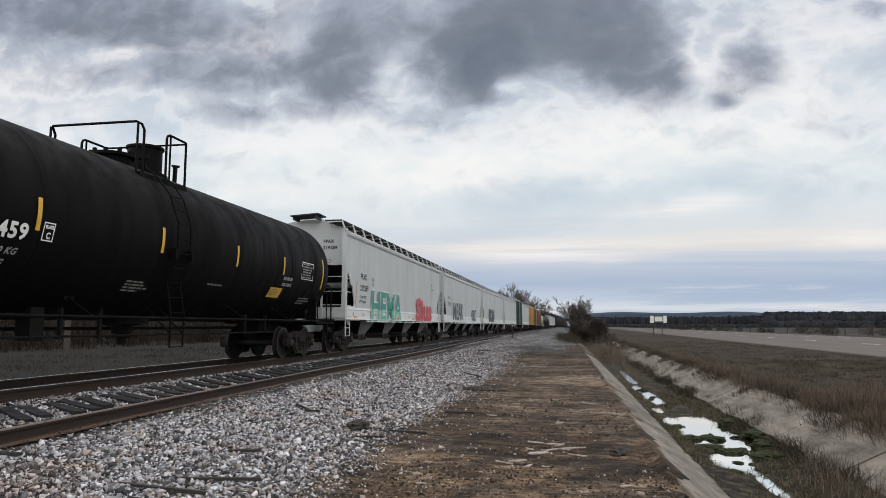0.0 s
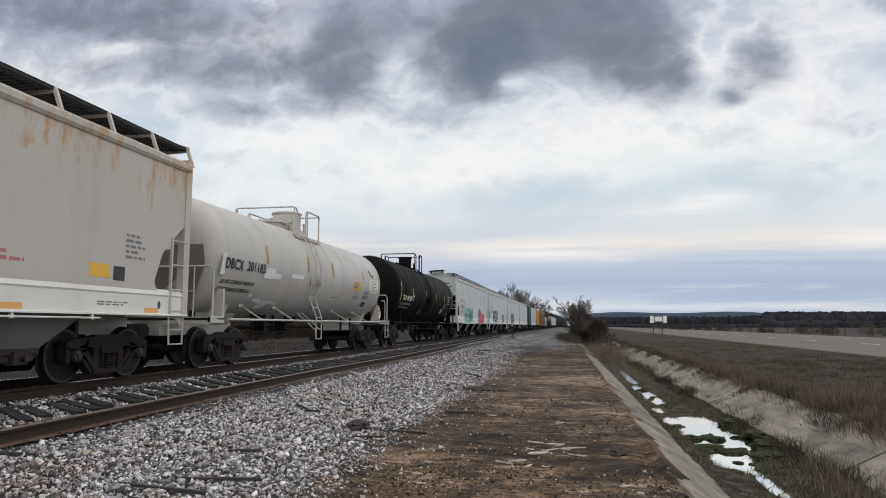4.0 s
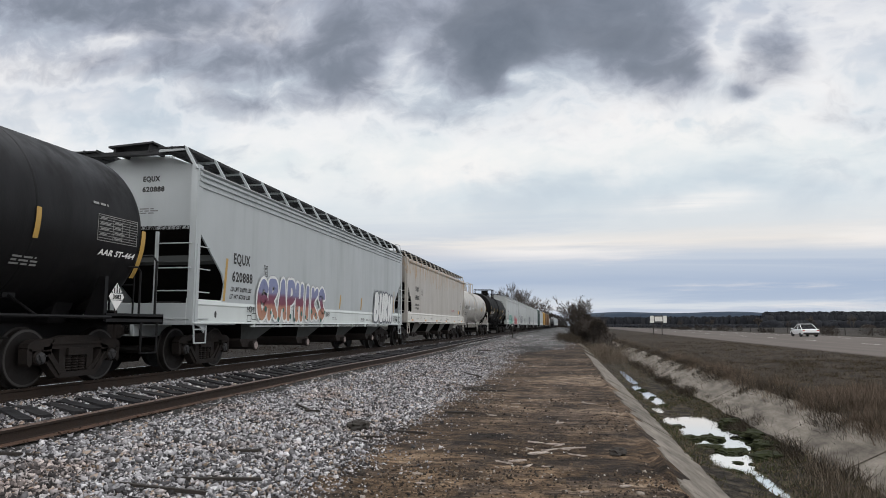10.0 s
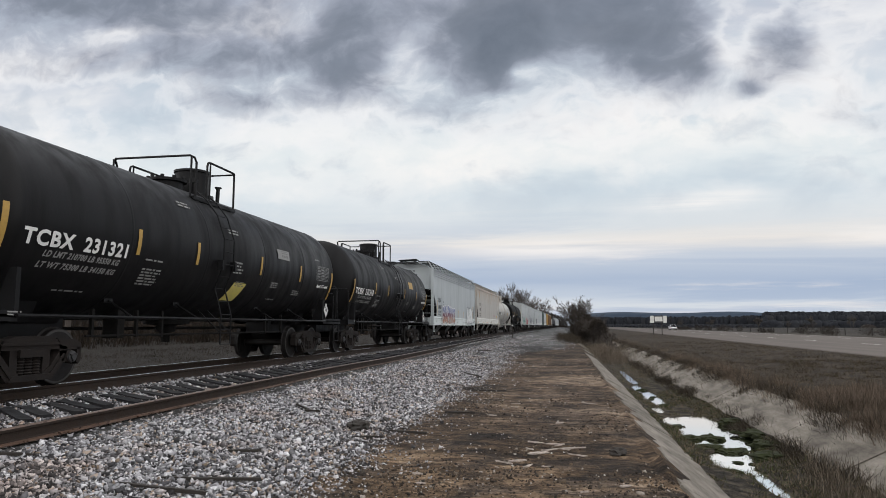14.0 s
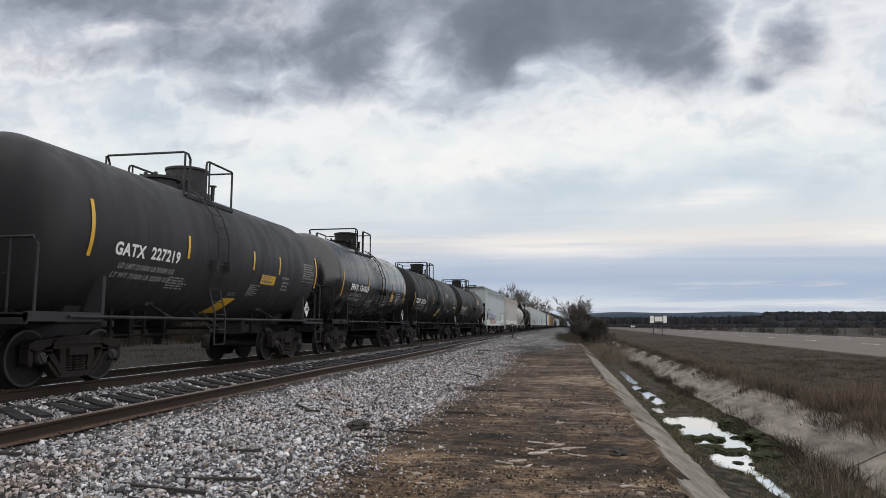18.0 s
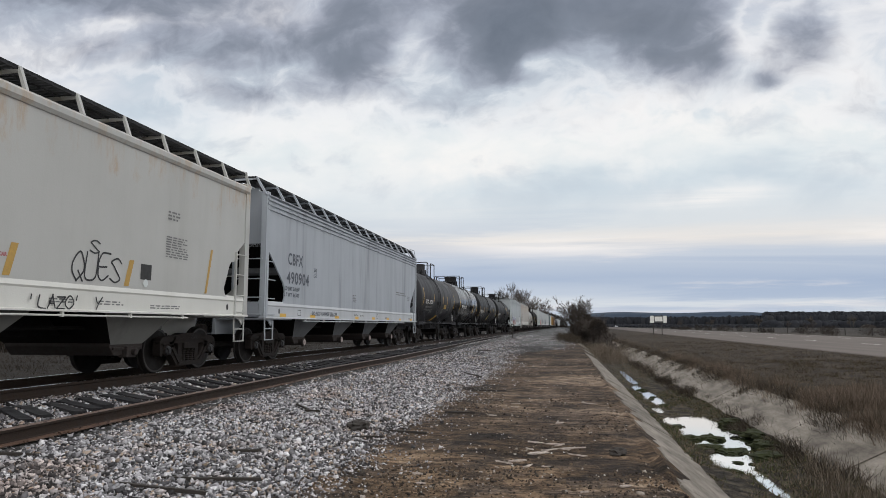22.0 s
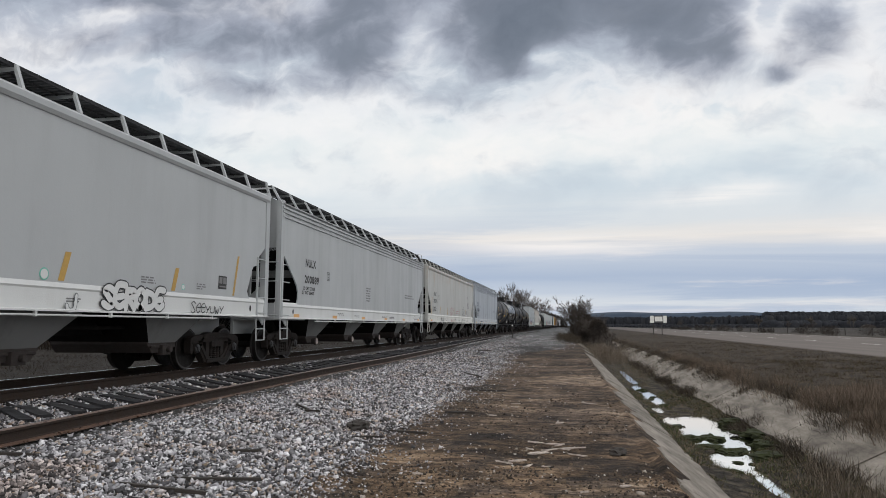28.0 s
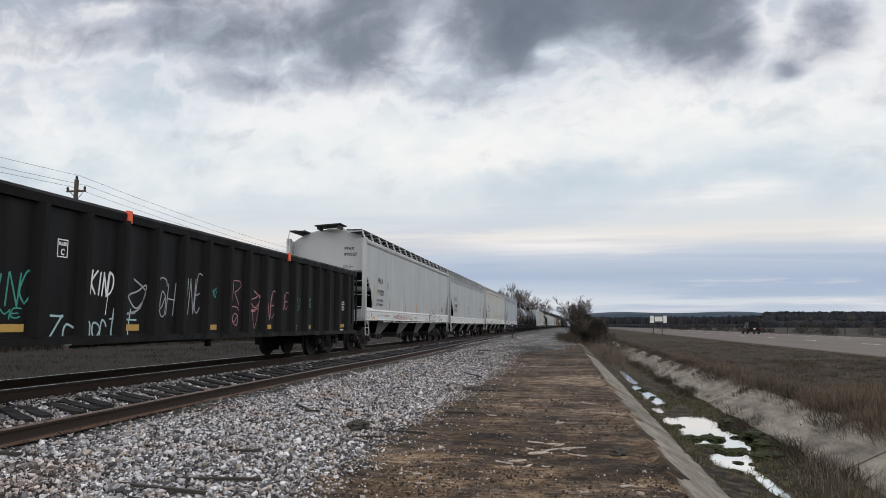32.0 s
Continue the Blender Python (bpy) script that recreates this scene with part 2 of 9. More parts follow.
def sky_material():
    n = Net("overcast_clouds")
    tc = n.t.nodes.new("ShaderNodeTexCoord")
    sep = n.t.nodes.new("ShaderNodeSeparateXYZ")
    n.l(tc.outputs["Object"], sep.inputs[0])
    yy = n.math("MAXIMUM", sep.outputs[1], 160.0)
    a = n.math("DIVIDE", sep.outputs[0], yy)
    b = n.math("DIVIDE", n.math("SUBTRACT", sep.outputs[2], SHELL_R - SHELL_H), yy)

    def vec(sa, sb, oa=0.0, ob=0.0):
        c = n.t.nodes.new("ShaderNodeCombineXYZ")
        n.l(n.math("MULTIPLY_ADD", a, sa, oa), c.inputs[0])
        n.l(n.math("MULTIPLY_ADD", b, sb, ob), c.inputs[1])
        return c.outputs[0]

    def blob(ca, cb, ra, rb):
        da = n.math("DIVIDE", n.math("SUBTRACT", a, ca), ra)
        db = n.math("DIVIDE", n.math("SUBTRACT", b, cb), rb)
        d2 = n.math("ADD", n.math("MULTIPLY", da, da), n.math("MULTIPLY", db, db))
        return n.math("POWER", 2.718, n.math("MULTIPLY", d2, -1.0))

    bands = n.noise(vec(1.6, 24.0, 5.0, 0.4), 1.0, 7, 0.6, 0.4)
    wisps = n.noise(vec(2.4, 30.0, 2.0, 8.4), 1.0, 7, 0.62, 0.5)
    # one warp field bends all layers, so that edges curl
    wa, wb = n.noise(vec(5.0, 7.0, 1.3, 4.0), 1.0, 4, 0.55), n.noise(vec(5.0, 7.0, 7.9, 2.0), 1.0, 4, 0.55)
    a = n.math("ADD", a, n.math("MULTIPLY", n.math("SUBTRACT", wa, 0.5), n.math("MULTIPLY", n.step(b, 0.08, 0.30), 0.09)))
    b_flat = b
    lift = n.step(b, 0.06, 0.30)
    b = n.math("ADD", b, n.math("MULTIPLY", n.math("MULTIPLY", n.math("SUBTRACT", wb, 0.5), 0.07), lift))
    puff = n.noise(vec(7.5, 11.0, 3.1, 1.7), 1.0, 7, 0.56, 0.25)
    fine = n.noise(vec(19.0, 27.0, 9.0, 2.0), 1.0, 7, 0.58, 0.35)
    broad = n.noise(vec(2.6, 6.5, 4.4, 6.1), 1.0, 5, 0.55, 0.2)
    bb = n.math("ADD", b_flat, n.math("MULTIPLY", n.math("SUBTRACT", bands, 0.5), 0.045))
    bb = n.math("MULTIPLY", bb, 2.0)
    col = n.ramp(bb, [(0.0, lin((186, 197, 211))), (0.045, lin((208, 213, 219))), (0.07, lin((188, 198, 212))), (0.12, lin((168, 182, 203))), (0.18, lin((190, 199, 212))), (0.225, lin((222, 219, 216))),
                      (0.27, lin((212, 217, 221))), (0.36, lin((206, 216, 223))), (0.50, lin((219, 226, 229))), (0.64, lin((214, 220, 227))), (0.85, lin((190, 196, 208))), (1.0, lin((168, 176, 192)))])
    # stripes of blue-grey low down, with thin bright wisps between
    low = n.step(b_flat, 0.20, 0.05)
    col = n.mix(n.math("MULTIPLY", n.math("MULTIPLY", n.step(bands, 0.47, 0.60), low), 0.6), col, lin((160, 176, 200)))
    col = n.mix(n.math("MULTIPLY", n.math("MULTIPLY", n.step(wisps, 0.50, 0.72), low), 0.55), col, lin((240, 232, 226)))
    # soft bright breaks and bluish hollows in the middle
    mid = n.step(b_flat, 0.11, 0.24)
    col = n.mix(n.math("MULTIPLY", n.math("MULTIPLY", n.step(broad, 0.48, 0.64), mid), 0.55), col, lin((243, 241, 239)))
    col = n.mix(n.math("MULTIPLY", n.math("MULTIPLY", n.step(puff, 0.50, 0.66), mid), 0.40), col, lin((247, 243, 240)))
    for args, k in (((0.155, 0.172, 0.10, 0.014), 0.9), ((-0.02, 0.105, 0.14, 0.013), 0.75), ((0.05, 0.29, 0.16, 0.035), 0.7), ((0.33, 0.30, 0.14, 0.06), 0.45), ((0.40, 0.115, 0.10, 0.014), 0.6), ((-0.16, 0.22, 0.12, 0.03), 0.4)):
        col = n.mix(n.math("MULTIPLY", n.math("MULTIPLY", blob(*args), k), n.step(fine if args[1] > 0.2 else bands, 0.3, 0.6)), col, lin((250, 244, 239)))
    col = n.mix(n.math("MULTIPLY", n.math("MULTIPLY", n.step(broad, 0.52, 0.38), mid), 0.7), col, lin((184, 198, 210)))
    col = n.mix(n.math("MULTIPLY", n.math("MULTIPLY", n.step(puff, 0.47, 0.32), mid), 0.5), col, lin((182, 192, 204)))
    # heavy cloud overhead, its outliers to both sides, and the holes between them
    heavy = ((-0.024, 0.474, 0.212, 0.109, 1.0), (-0.146, 0.403, 0.095, 0.059, 0.6), (0.106, 0.385, 0.095, 0.065, 0.65), (0.164, 0.339, 0.047, 0.03, 0.35), (-0.111, 0.364, 0.051, 0.032, 0.35),
             (0.273, 0.373, 0.042, 0.055, 0.62), (0.232, 0.313, 0.03, 0.013, 0.45), (0.428, 0.44, 0.043, 0.041, 0.5), (0.389, 0.276, 0.064, 0.029, 0.3))
    left = ((-0.884, 0.546, 0.32, 0.080, 0.85), (-0.613, 0.484, 0.141, 0.065, 0.62), (-0.337, 0.453, 0.102, 0.085, 0.62), (-0.46, 0.406, 0.133, 0.044, 0.48), (-0.507, 0.338, 0.097, 0.025, 0.58),
            (-0.609, 0.396, 0.09, 0.035, 0.42), (-0.199, 0.305, 0.061, 0.023, 0.42), (-0.345, 0.352, 0.083, 0.043, 0.45), (-0.82, 0.42, 0.128, 0.04, 0.34))
    holes = ((-0.748, 0.46, 0.064, 0.018, 0.4), (-0.423, 0.469, 0.025, 0.023, 0.2), (-0.262, 0.392, 0.031, 0.033, 0.35), (0.205, 0.387, 0.023, 0.037, 0.6), (-0.081, 0.361, 0.026, 0.016, 0.4), (0.249, 0.43, 0.026, 0.025, 0.4), (-0.785, 0.368, 0.167, 0.022, 0.3))
    mass = None
    for ca, cb, ra, rb, k in heavy + left:
        w = n.math("MULTIPLY", blob(ca, cb, ra, rb), k)
        mass = w if mass is None else n.math("ADD", mass, w)
    for ca, cb, ra, rb, k in holes:
        mass = n.math("SUBTRACT", mass, n.math("MULTIPLY", blob(ca, cb, ra, rb), k))
    dark = n.math("ADD", mass, n.math("ADD", n.math("MULTIPLY", n.math("SUBTRACT", puff, 0.5), 0.95), n.math("MULTIPLY", n.math("SUBTRACT", fine, 0.5), 0.9)))
    dark = n.math("SUBTRACT", dark, n.step(b_flat, 0.27, 0.15, 0.0, 0.8))
    # lit fringe just outside the grey
    col = n.mix(n.math("MULTIPLY", n.math("MULTIPLY", n.step(dark, -0.05, 0.18), n.step(dark, 0.42, 0.2)), 0.4), col, lin((241, 241, 242)))
    tone = n.math("ADD", mass, n.math("ADD", n.math("MULTIPLY", n.math("SUBTRACT", puff, 0.5), 0.9), n.math("MULTIPLY", n.math("SUBTRACT", fine, 0.5), 0.5)))
    shade = n.ramp(n.math("MULTIPLY", tone, 0.7), [(0.10, lin((196, 201, 210))), (0.38, lin((150, 156, 171))), (0.62, lin((120, 128, 142))), (0.90, lin((98, 107, 121)))])
    col = n.mix(n.math("MULTIPLY", n.step(dark, -0.02, 0.85), 0.95), col, shade)
    # thin even cloud behind and overhead
    front = n.step(sep.outputs[1], 160.0, 420.0)
    col = n.mix(front, tuple(2.45 * v for v in lin((199, 199, 200))[:3]) + (1.0,), col)
    em = n.t.nodes.new("ShaderNodeEmission")
    n.l(col, em.inputs[0])
    em.inputs[1].default_value = 1.08
    n.l(em.outputs[0], n.out.inputs[0])
    return n.m


def sky_shell():
    s, rings, seg = Shape(), 40, 96
    v, f = [(0, 0, SHELL_R)], []
    for i in range(1, rings + 1):
        r = 2520 * (i / rings) ** 0.8
        v += [(r * math.cos(2 * math.pi * k / seg), r * math.sin(2 * math.pi * k / seg), math.sqrt(SHELL_R ** 2 - r * r)) for k in range(seg)]
    f += [(0, 1 + (k + 1) % seg, 1 + k) for k in range(seg)]
    for i in range(rings - 1):
        o, p = 1 + i * seg, 1 + (i + 1) * seg
        f += [(o + k, o + (k + 1) % seg, p + (k + 1) % seg, p + k) for k in range(seg)]
    s.add(v, f)
    return solid("sky_backdrop", s.mesh("sky_backdrop", sky_material(), smooth=True), None, "grey overcast sky with heavy cloud and bright breaks", "sky", kind="structure", at=pose(0, 0, EYE_Z + SHELL_H - SHELL_R))


sky = sky_shell()

# ---- ground ----
ROAD_Z = 0.28
PROFILE = [(-2600, 3.0), (-400, 0.6), (-60, 0.2), (-20, 0.05), (-15.5, -0.1), (-13.0, 0.10), (-12.0, 0.20), (-6.2, 0.18), (-4.2, 0.08), (-2.6, 0.02), (-0.5, 0.0), (0.9, -0.01), (1.14, -0.06),
           (1.18, -0.09), (2.0, -0.56), (2.25, -0.60), (2.75, -0.61), (3.3, -0.585), (3.75, -0.52), (4.6, -0.06), (4.75, 0.04), (6.0, 0.12), (10.0, 0.20), (13.0, 0.24), (36.0, 0.20), (60.0, -0.2), (400, -0.4), (2600, 2.0)]


BASINS = ((3.06, 15.6, 0.62, 1.7, 0.24), (3.0, 14.2, 0.42, 0.9, 0.20), (2.68, 12.2, 0.27, 0.75, 0.17), (2.55, 11.5, 0.10, 0.4, 0.12), (2.76, 10.5, 0.09, 0.75, 0.15), (2.36, 16.7, 0.13, 0.5, 0.13), (2.32, 18.8, 0.12, 0.6, 0.14), (2.58, 22.0, 0.20, 1.9, 0.18), (2.48, 25.0, 0.12, 1.2, 0.15), (2.58, 29.4, 0.12, 2.2, 0.14), (2.60, 33.0, 0.08, 1.6, 0.13))
ISLETS = ((2.80, 14.35, 0.10, 0.40), (2.98, 15.5, 0.05, 0.25), (2.50, 15.9, 0.05, 0.3), (2.70, 11.95, 0.05, 0.25), (2.52, 13.2, 0.12, 0.3))


def road_x(y):
    """The near edge of the highway, which runs two degrees off the railway."""
    return 12.9 + 0.022 * y


def ground_z(x, y):
    for (xa, za), (xb, zb) in zip(PROFILE, PROFILE[1:]):
        if x <= xb:
            t = (x - xa) / (xb - xa)
            z = za + (zb - za) * t
            break
    else:
        z = PROFILE[-1][1]
    if 1.05 < x < 1.75:      # soil washed down over the upper edge of the drain's lining
        z += max(0.0, 0.055 + 0.09 * noise.noise((x * 1.2, y * 0.9, 17)) + 0.05 * noise.noise((x * 6, y * 3.5, 19)) - 0.22 * (x - 1.05))
    if 1.0 < x < 4.8:
        z = z if y < 150 else z * max(0.0, 1 - (y - 150) / 60)
    rough = 0.0
    if -3.6 < x < 1.1:
        rough = 0.035 * noise.noise((x * 1.2, y * 0.35, 0)) + 0.018 * noise.noise((x * 5, y * 3.0, 3))
    elif 4.6 < x < road_x(y) - 0.6:
        rough = (0.07 * noise.noise((x * 0.9, y * 0.6, 5)) + 0.05 * noise.noise((x * 2.6, y * 2.0, 8))) * min(1.0, (x - 4.6) / 0.8, (road_x(y) - 0.6 - x) / 0.8)
    elif 1.9 < x < 3.9:
        rough = 0.035 * noise.noise((x * 1.7, y * 0.8, 9)) + 0.022 * noise.noise((x * 5, y * 4, 9)) + 0.045
        for cx, cy, rx, ry, dp in BASINS:
            q = ((x - cx) / rx) ** 2 + ((y - cy) / ry) ** 2
            if q < 5:
                rough -= dp * math.exp(-q)
        for cx, cy, rx, ry in ISLETS:
            rough += 0.10 * math.exp(-((x - cx) / rx) ** 2 - ((y - cy) / ry) ** 2)
    elif x < -13:
        rough = 0.10 * noise.noise((x * 0.3, y * 0.3, 2)) * min(1, (-13 - x) / 4)
    return z + rough


def spread(a, b, fine, growth, top):
    """Grid lines from a to b whose step grows."""
    out, p, d = [a], a, fine
    while p < b:
        p = min(b, p + d)
        d = min(top, d * growth)
        out.append(p)
    return out


def ground_material():
    n = Net("earth_and_dead_grass")
    co = n.coord()
    sep = n.t.nodes.new("ShaderNodeSeparateXYZ")
    n.l(co, sep.inputs[0])
    x, y = sep.outputs[0], sep.outputs[1]
    drag = n.noise(n.coord(scale=(0.50, 1.15, 1)), 1.0, 9, 0.68, 1.0)
    cross = n.noise(n.coord(scale=(0.55, 7.5, 1), loc=(2, 5, 0)), 1.0, 8, 0.72, 0.9)
    wide = n.noise(n.coord(scale=(0.34, 0.26, 1), loc=(7, 1, 0)), 1.0, 5, 0.6)
    mottle = n.noise(co, 3.6, 6, 0.66, 0.6)
    grit = n.noise(co, 19, 6, 0.7)
    fine = n.noise(co, 85, 4, 0.65)
    tone = n.math("ADD", n.math("ADD", n.math("MULTIPLY", drag, 0.60), n.math("MULTIPLY", cross, 0.78)), n.math("ADD", n.math("MULTIPLY", mottle, 0.73), n.math("ADD", n.math("MULTIPLY", grit, 0.55), n.math("MULTIPLY", fine, 0.35))))
    tone = n.math("SUBTRACT", tone, 1.07)
    # dried, scraped stretch further on; dark and damp before it
    dry = n.math("SUBTRACT", n.math("MULTIPLY", n.step(y, 10.5, 14.0), n.step(y, 27.0, 20.0)), n.math("MULTIPLY", n.step(y, 24.0, 40.0), 1.3))
    dry = n.math("ADD", n.math("MULTIPLY", dry, 0.055), n.math("MULTIPLY", n.math("SUBTRACT", wide, 0.5), 0.75))
    tone = n.math("ADD", tone, dry)
    dirt = n.ramp(tone, [(0.22, (0.010, 0.008, 0.0065, 1)), (0.40, (0.038, 0.028, 0.021, 1)), (0.52, (0.085, 0.062, 0.046, 1)), (0.64, (0.17, 0.125, 0.092, 1)), (0.76, (0.31, 0.242, 0.185, 1)), (0.92, (0.48, 0.40, 0.32, 1))])
    ochre = n.ramp(tone, [(0.22, (0.026, 0.017, 0.011, 1)), (0.42, (0.110, 0.072, 0.043, 1)), (0.58, (0.27, 0.185, 0.115, 1)), (0.80, (0.54, 0.42, 0.30, 1))])
    patch = n.noise(n.coord(scale=(0.8, 0.9, 1), loc=(1.5, 3.2, 0)), 1.0, 5, 0.62)
    dirt = n.mix(n.math("MULTIPLY", n.step(patch, 0.42, 0.55), n.step(y, 12.0, 7.5, 0.30, 1.0)), dirt, ochre)
    grass = n.ramp(n.math("ADD", n.math("MULTIPLY", n.noise(co, 2.2, 6, 0.65), 0.6), n.math("MULTIPLY", grit, 0.4)), [(0.36, (0.009, 0.007, 0.005, 1)), (0.50, (0.032, 0.024, 0.016, 1)), (0.64, (0.078, 0.058, 0.040, 1))])
    field = n.ramp(n.noise(n.coord(scale=(0.006, 0.02, 1)), 1.0, 6, 0.6), [(0.35, (0.024, 0.020, 0.017, 1)), (0.5, (0.042, 0.035, 0.029, 1)), (0.66, (0.052, 0.047, 0.036, 1))])
    mud = n.ramp(n.noise(co, 4.0, 6, 0.65), [(0.36, (0.010, 0.009, 0.007, 1)), (0.50, (0.036, 0.030, 0.022, 1)), (0.60, (0.085, 0.068, 0.050, 1)), (0.68, (0.048, 0.054, 0.024, 1))])
    wob = n.math("ADD", x, n.math("MULTIPLY", n.math("SUBTRACT", n.noise(co, 1.3, 4), 0.5), 0.9))
    col = n.mix(n.step(wob, 1.45, 1.65), dirt, mud)
    col = n.mix(n.step(wob, 4.3, 4.6), col, grass)
    col = n.mix(n.step(x, 36.0, 44.0), col, field)
    # darkened past the train: the gloom seen under the wagons, put into the ground colour
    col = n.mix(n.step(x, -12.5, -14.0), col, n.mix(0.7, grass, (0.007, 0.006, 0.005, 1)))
    col = n.mix(n.step(x, -60.0, -90.0), col, field)
    return n.surface(col, 0.92, 0.0, n.math("ADD", n.math("MULTIPLY", drag, 1.5), n.math("ADD", grit, n.math("MULTIPLY", fine, 0.4))), 0.9, 0.05, 0.2)


def ground():
    xs = [-p for p in spread(3.4, 2600, 0.7, 1.28, 500)][::-1] + spread(-3.2, 5.2, 0.13, 1.0, 0.13) + spread(5.6, 2600, 0.45, 1.16, 500)
    ys = [-p for p in spread(3.0, 2600, 1.5, 1.5, 600)][::-1] + spread(2.0, 2600, 0.14, 1.012, 500)
    v = [(x, y, ground_z(x, y)) for y in ys for x in xs]
    w = len(xs)
    f = [(j * w + i, j * w + i + 1, (j + 1) * w + i + 1, (j + 1) * w + i) for j in range(len(ys) - 1) for i in range(w - 1)]
    s = Shape().add(v, f)
    return solid("ground", s, ground_material(), "bare dragged earth path and brown winter grass", "ground", kind="structure", smooth=True)


ground()


# ---- railway ----
def bend(y):
    """The track's centre line: straight past the camera, then a very slow bend. Gives x and the heading in radians."""
    a, h = TRACK_X, 0.0
    for y0, y1, k in ((30, 80, 0.0002), (80, 330, 0.0)):
        d = min(max(y - y0, 0.0), y1 - y0)
        a += h * d + 0.5 * k * d * d
        h += k * d
    return a + h * max(0.0, y - 330), h


def on_track(y):
    x, h = bend(y)
    return pose(x, y, RAIL_Z, 0, 0, -math.degrees(math.atan(h)))


def ballast_material():
    n = Net("crushed_limestone")
    co = n.coord()
    vo = n.t.nodes.new("ShaderNodeTexVoronoi")
    vo.inputs["Scale"].default_value = 19.0
    n.l(co, vo.inputs["Vector"])
    cell = n.t.nodes.new("ShaderNodeSeparateColor")
    n.l(vo.outputs["Color"], cell.inputs[0])
    x = n.t.nodes.new("ShaderNodeSeparateXYZ")
    n.l(co, x.inputs[0])
    # bed darkened where the loose stones lie: shade of their gaps painted in
    col = n.ramp(cell.outputs[0], [(0.0, (0.025, 0.024, 0.023, 1)), (0.4, (0.095, 0.093, 0.091, 1)), (0.8, (0.22, 0.218, 0.215, 1)), (1.0, (0.42, 0.42, 0.42, 1))])
    bed_shade = n.ramp(cell.outputs[1], [(0.0, (0.010, 0.0095, 0.009, 1)), (0.7, (0.045, 0.043, 0.041, 1)), (1.0, (0.15, 0.148, 0.145, 1))])
    col = n.mix(n.step(x.outputs[1], 62.0, 48.0), col, bed_shade)
    # cell edges blackened to paint the shade between stones
    gap = n.step(vo.outputs["Distance"], 0.35, 0.75)
    col = n.mix(n.math("MULTIPLY", gap, 0.85), col, (0.02, 0.019, 0.018, 1))
    # near-black between the rails: oil, plus the train's shade painted in
    oil_shade = n.step(n.math("ABSOLUTE", n.math("SUBTRACT", x.outputs[0], TRACK_X)), 1.35, 0.95)
    col = n.mix(n.math("MULTIPLY", oil_shade, 0.93), col, (0.012, 0.010, 0.008, 1))
    return n.surface(col, 0.9, 0.0, n.math("SUBTRACT", 1.0, vo.outputs["Distance"]), 0.9, 0.05, 0.3)


BALLAST = [(-14.6, -0.12), (-13.9, 0.02), (-12.4, 0.40), (-10.9, 0.44), (-8.0, 0.44), (-7.4, 0.395), (-6.6, 0.325), (-6.2, 0.27), (-5.75, 0.245), (-5.6, 0.245), (-5.2, 0.24), (-4.0, 0.13), (-3.1, 0.055), (-2.5, -0.03), (-2.3, -0.10)]


def ballast_z(x, y=0.0):
    for (xa, za), (xb, zb) in zip(BALLAST, BALLAST[1:]):
        if xa <= x <= xb:
            return za + (zb - za) * (x - xa) / (xb - xa) + 0.04 * noise.noise((x * 0.9, y * 0.5, 1)) * (1 if x > -7 else 0.2)
    return -0.2


M["ballast"] = ballast_material()


def ballast_toe(y):
    wide = min(1.0, max(0.0, (y - 36) / 16.0))
    return 0.30 * noise.noise((y * 0.13, 4.0, 0)) + 0.12 * noise.noise((y * 0.9, 1.0, 0)) + 3.0 * wide * wide * (3 - 2 * wide)


def ballast_bed():
    xs = spread(-14.6, -7.2, 0.5, 1.0, 0.5) + spread(-7.0, -2.3, 0.2, 1.0, 0.2)
    ys = spread(-60, 0, 8, 1.0, 8)[:-1] + spread(0, 2300, 0.3, 1.02, 60)
    v = []
    for y in ys:
        # the toe of the slope wanders
        toe = ballast_toe(y)
        for x in xs:
            k = min(1, max(0, (x + 5.6) / 3.3))
            v.append((x + toe * k + bend(y)[0] - TRACK_X, y, ballast_z(x, y)))
    w = len(xs)
    f = [(j * w + i, j * w + i + 1, (j + 1) * w + i + 1, (j + 1) * w + i) for j in range(len(ys) - 1) for i in range(w - 1)]
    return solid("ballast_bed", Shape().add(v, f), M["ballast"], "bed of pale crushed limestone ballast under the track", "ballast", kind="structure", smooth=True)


ballast_bed()

RAIL_OUTLINE = [(-0.076, -0.186), (0.076, -0.186), (0.076, -0.174), (0.02, -0.158), (0.009, -0.14), (0.009, -0.055), (0.034, -0.043), (0.037, -0.012), (0.028, 0.0),
                (-0.028, 0.0), (-0.037, -0.012), (-0.034, -0.043), (-0.009, -0.055), (-0.009, -0.14), (-0.02, -0.158), (-0.076, -0.174)]


def swept(rows, s=None):
    """The rail's outline carried along rows of (x, y, z)."""
    s = s or Shape()
    v, n = [], len(RAIL_OUTLINE)
    for x, y, z in rows:
        v += [(x + p[0], y, z + p[1]) for p in RAIL_OUTLINE]
    f = [tuple(range(n)), tuple(range(len(v) - n, len(v)))[::-1]]
    heads = []
    for j in range(len(rows) - 1):
        f += [(j * n + i, j * n + (i + 1) % n, (j + 1) * n + (i + 1) % n, (j + 1) * n + i) for i in range(n)]
    s.add(v, f)
    return s, n, len(rows)


def main_rail(off, label):
    ys = [-80, 0, 40, 84] + [84 + 6 * k for k in range(1, 46)] + [600]
    s, n, m = swept([(bend(y)[0] + off, y, RAIL_Z) for y in ys])
    for j in range(m - 1):
        s.mi[2 + j * n + 8] = 1
    return solid("rail", s, [M["rail"], M["railtop"]], label, "rail", "rails of the main track")


main_rail(0.7525, "rusty steel rail with a polished head on ties")
main_rail(-0.7525, "rusty steel rail with a shining polished head")


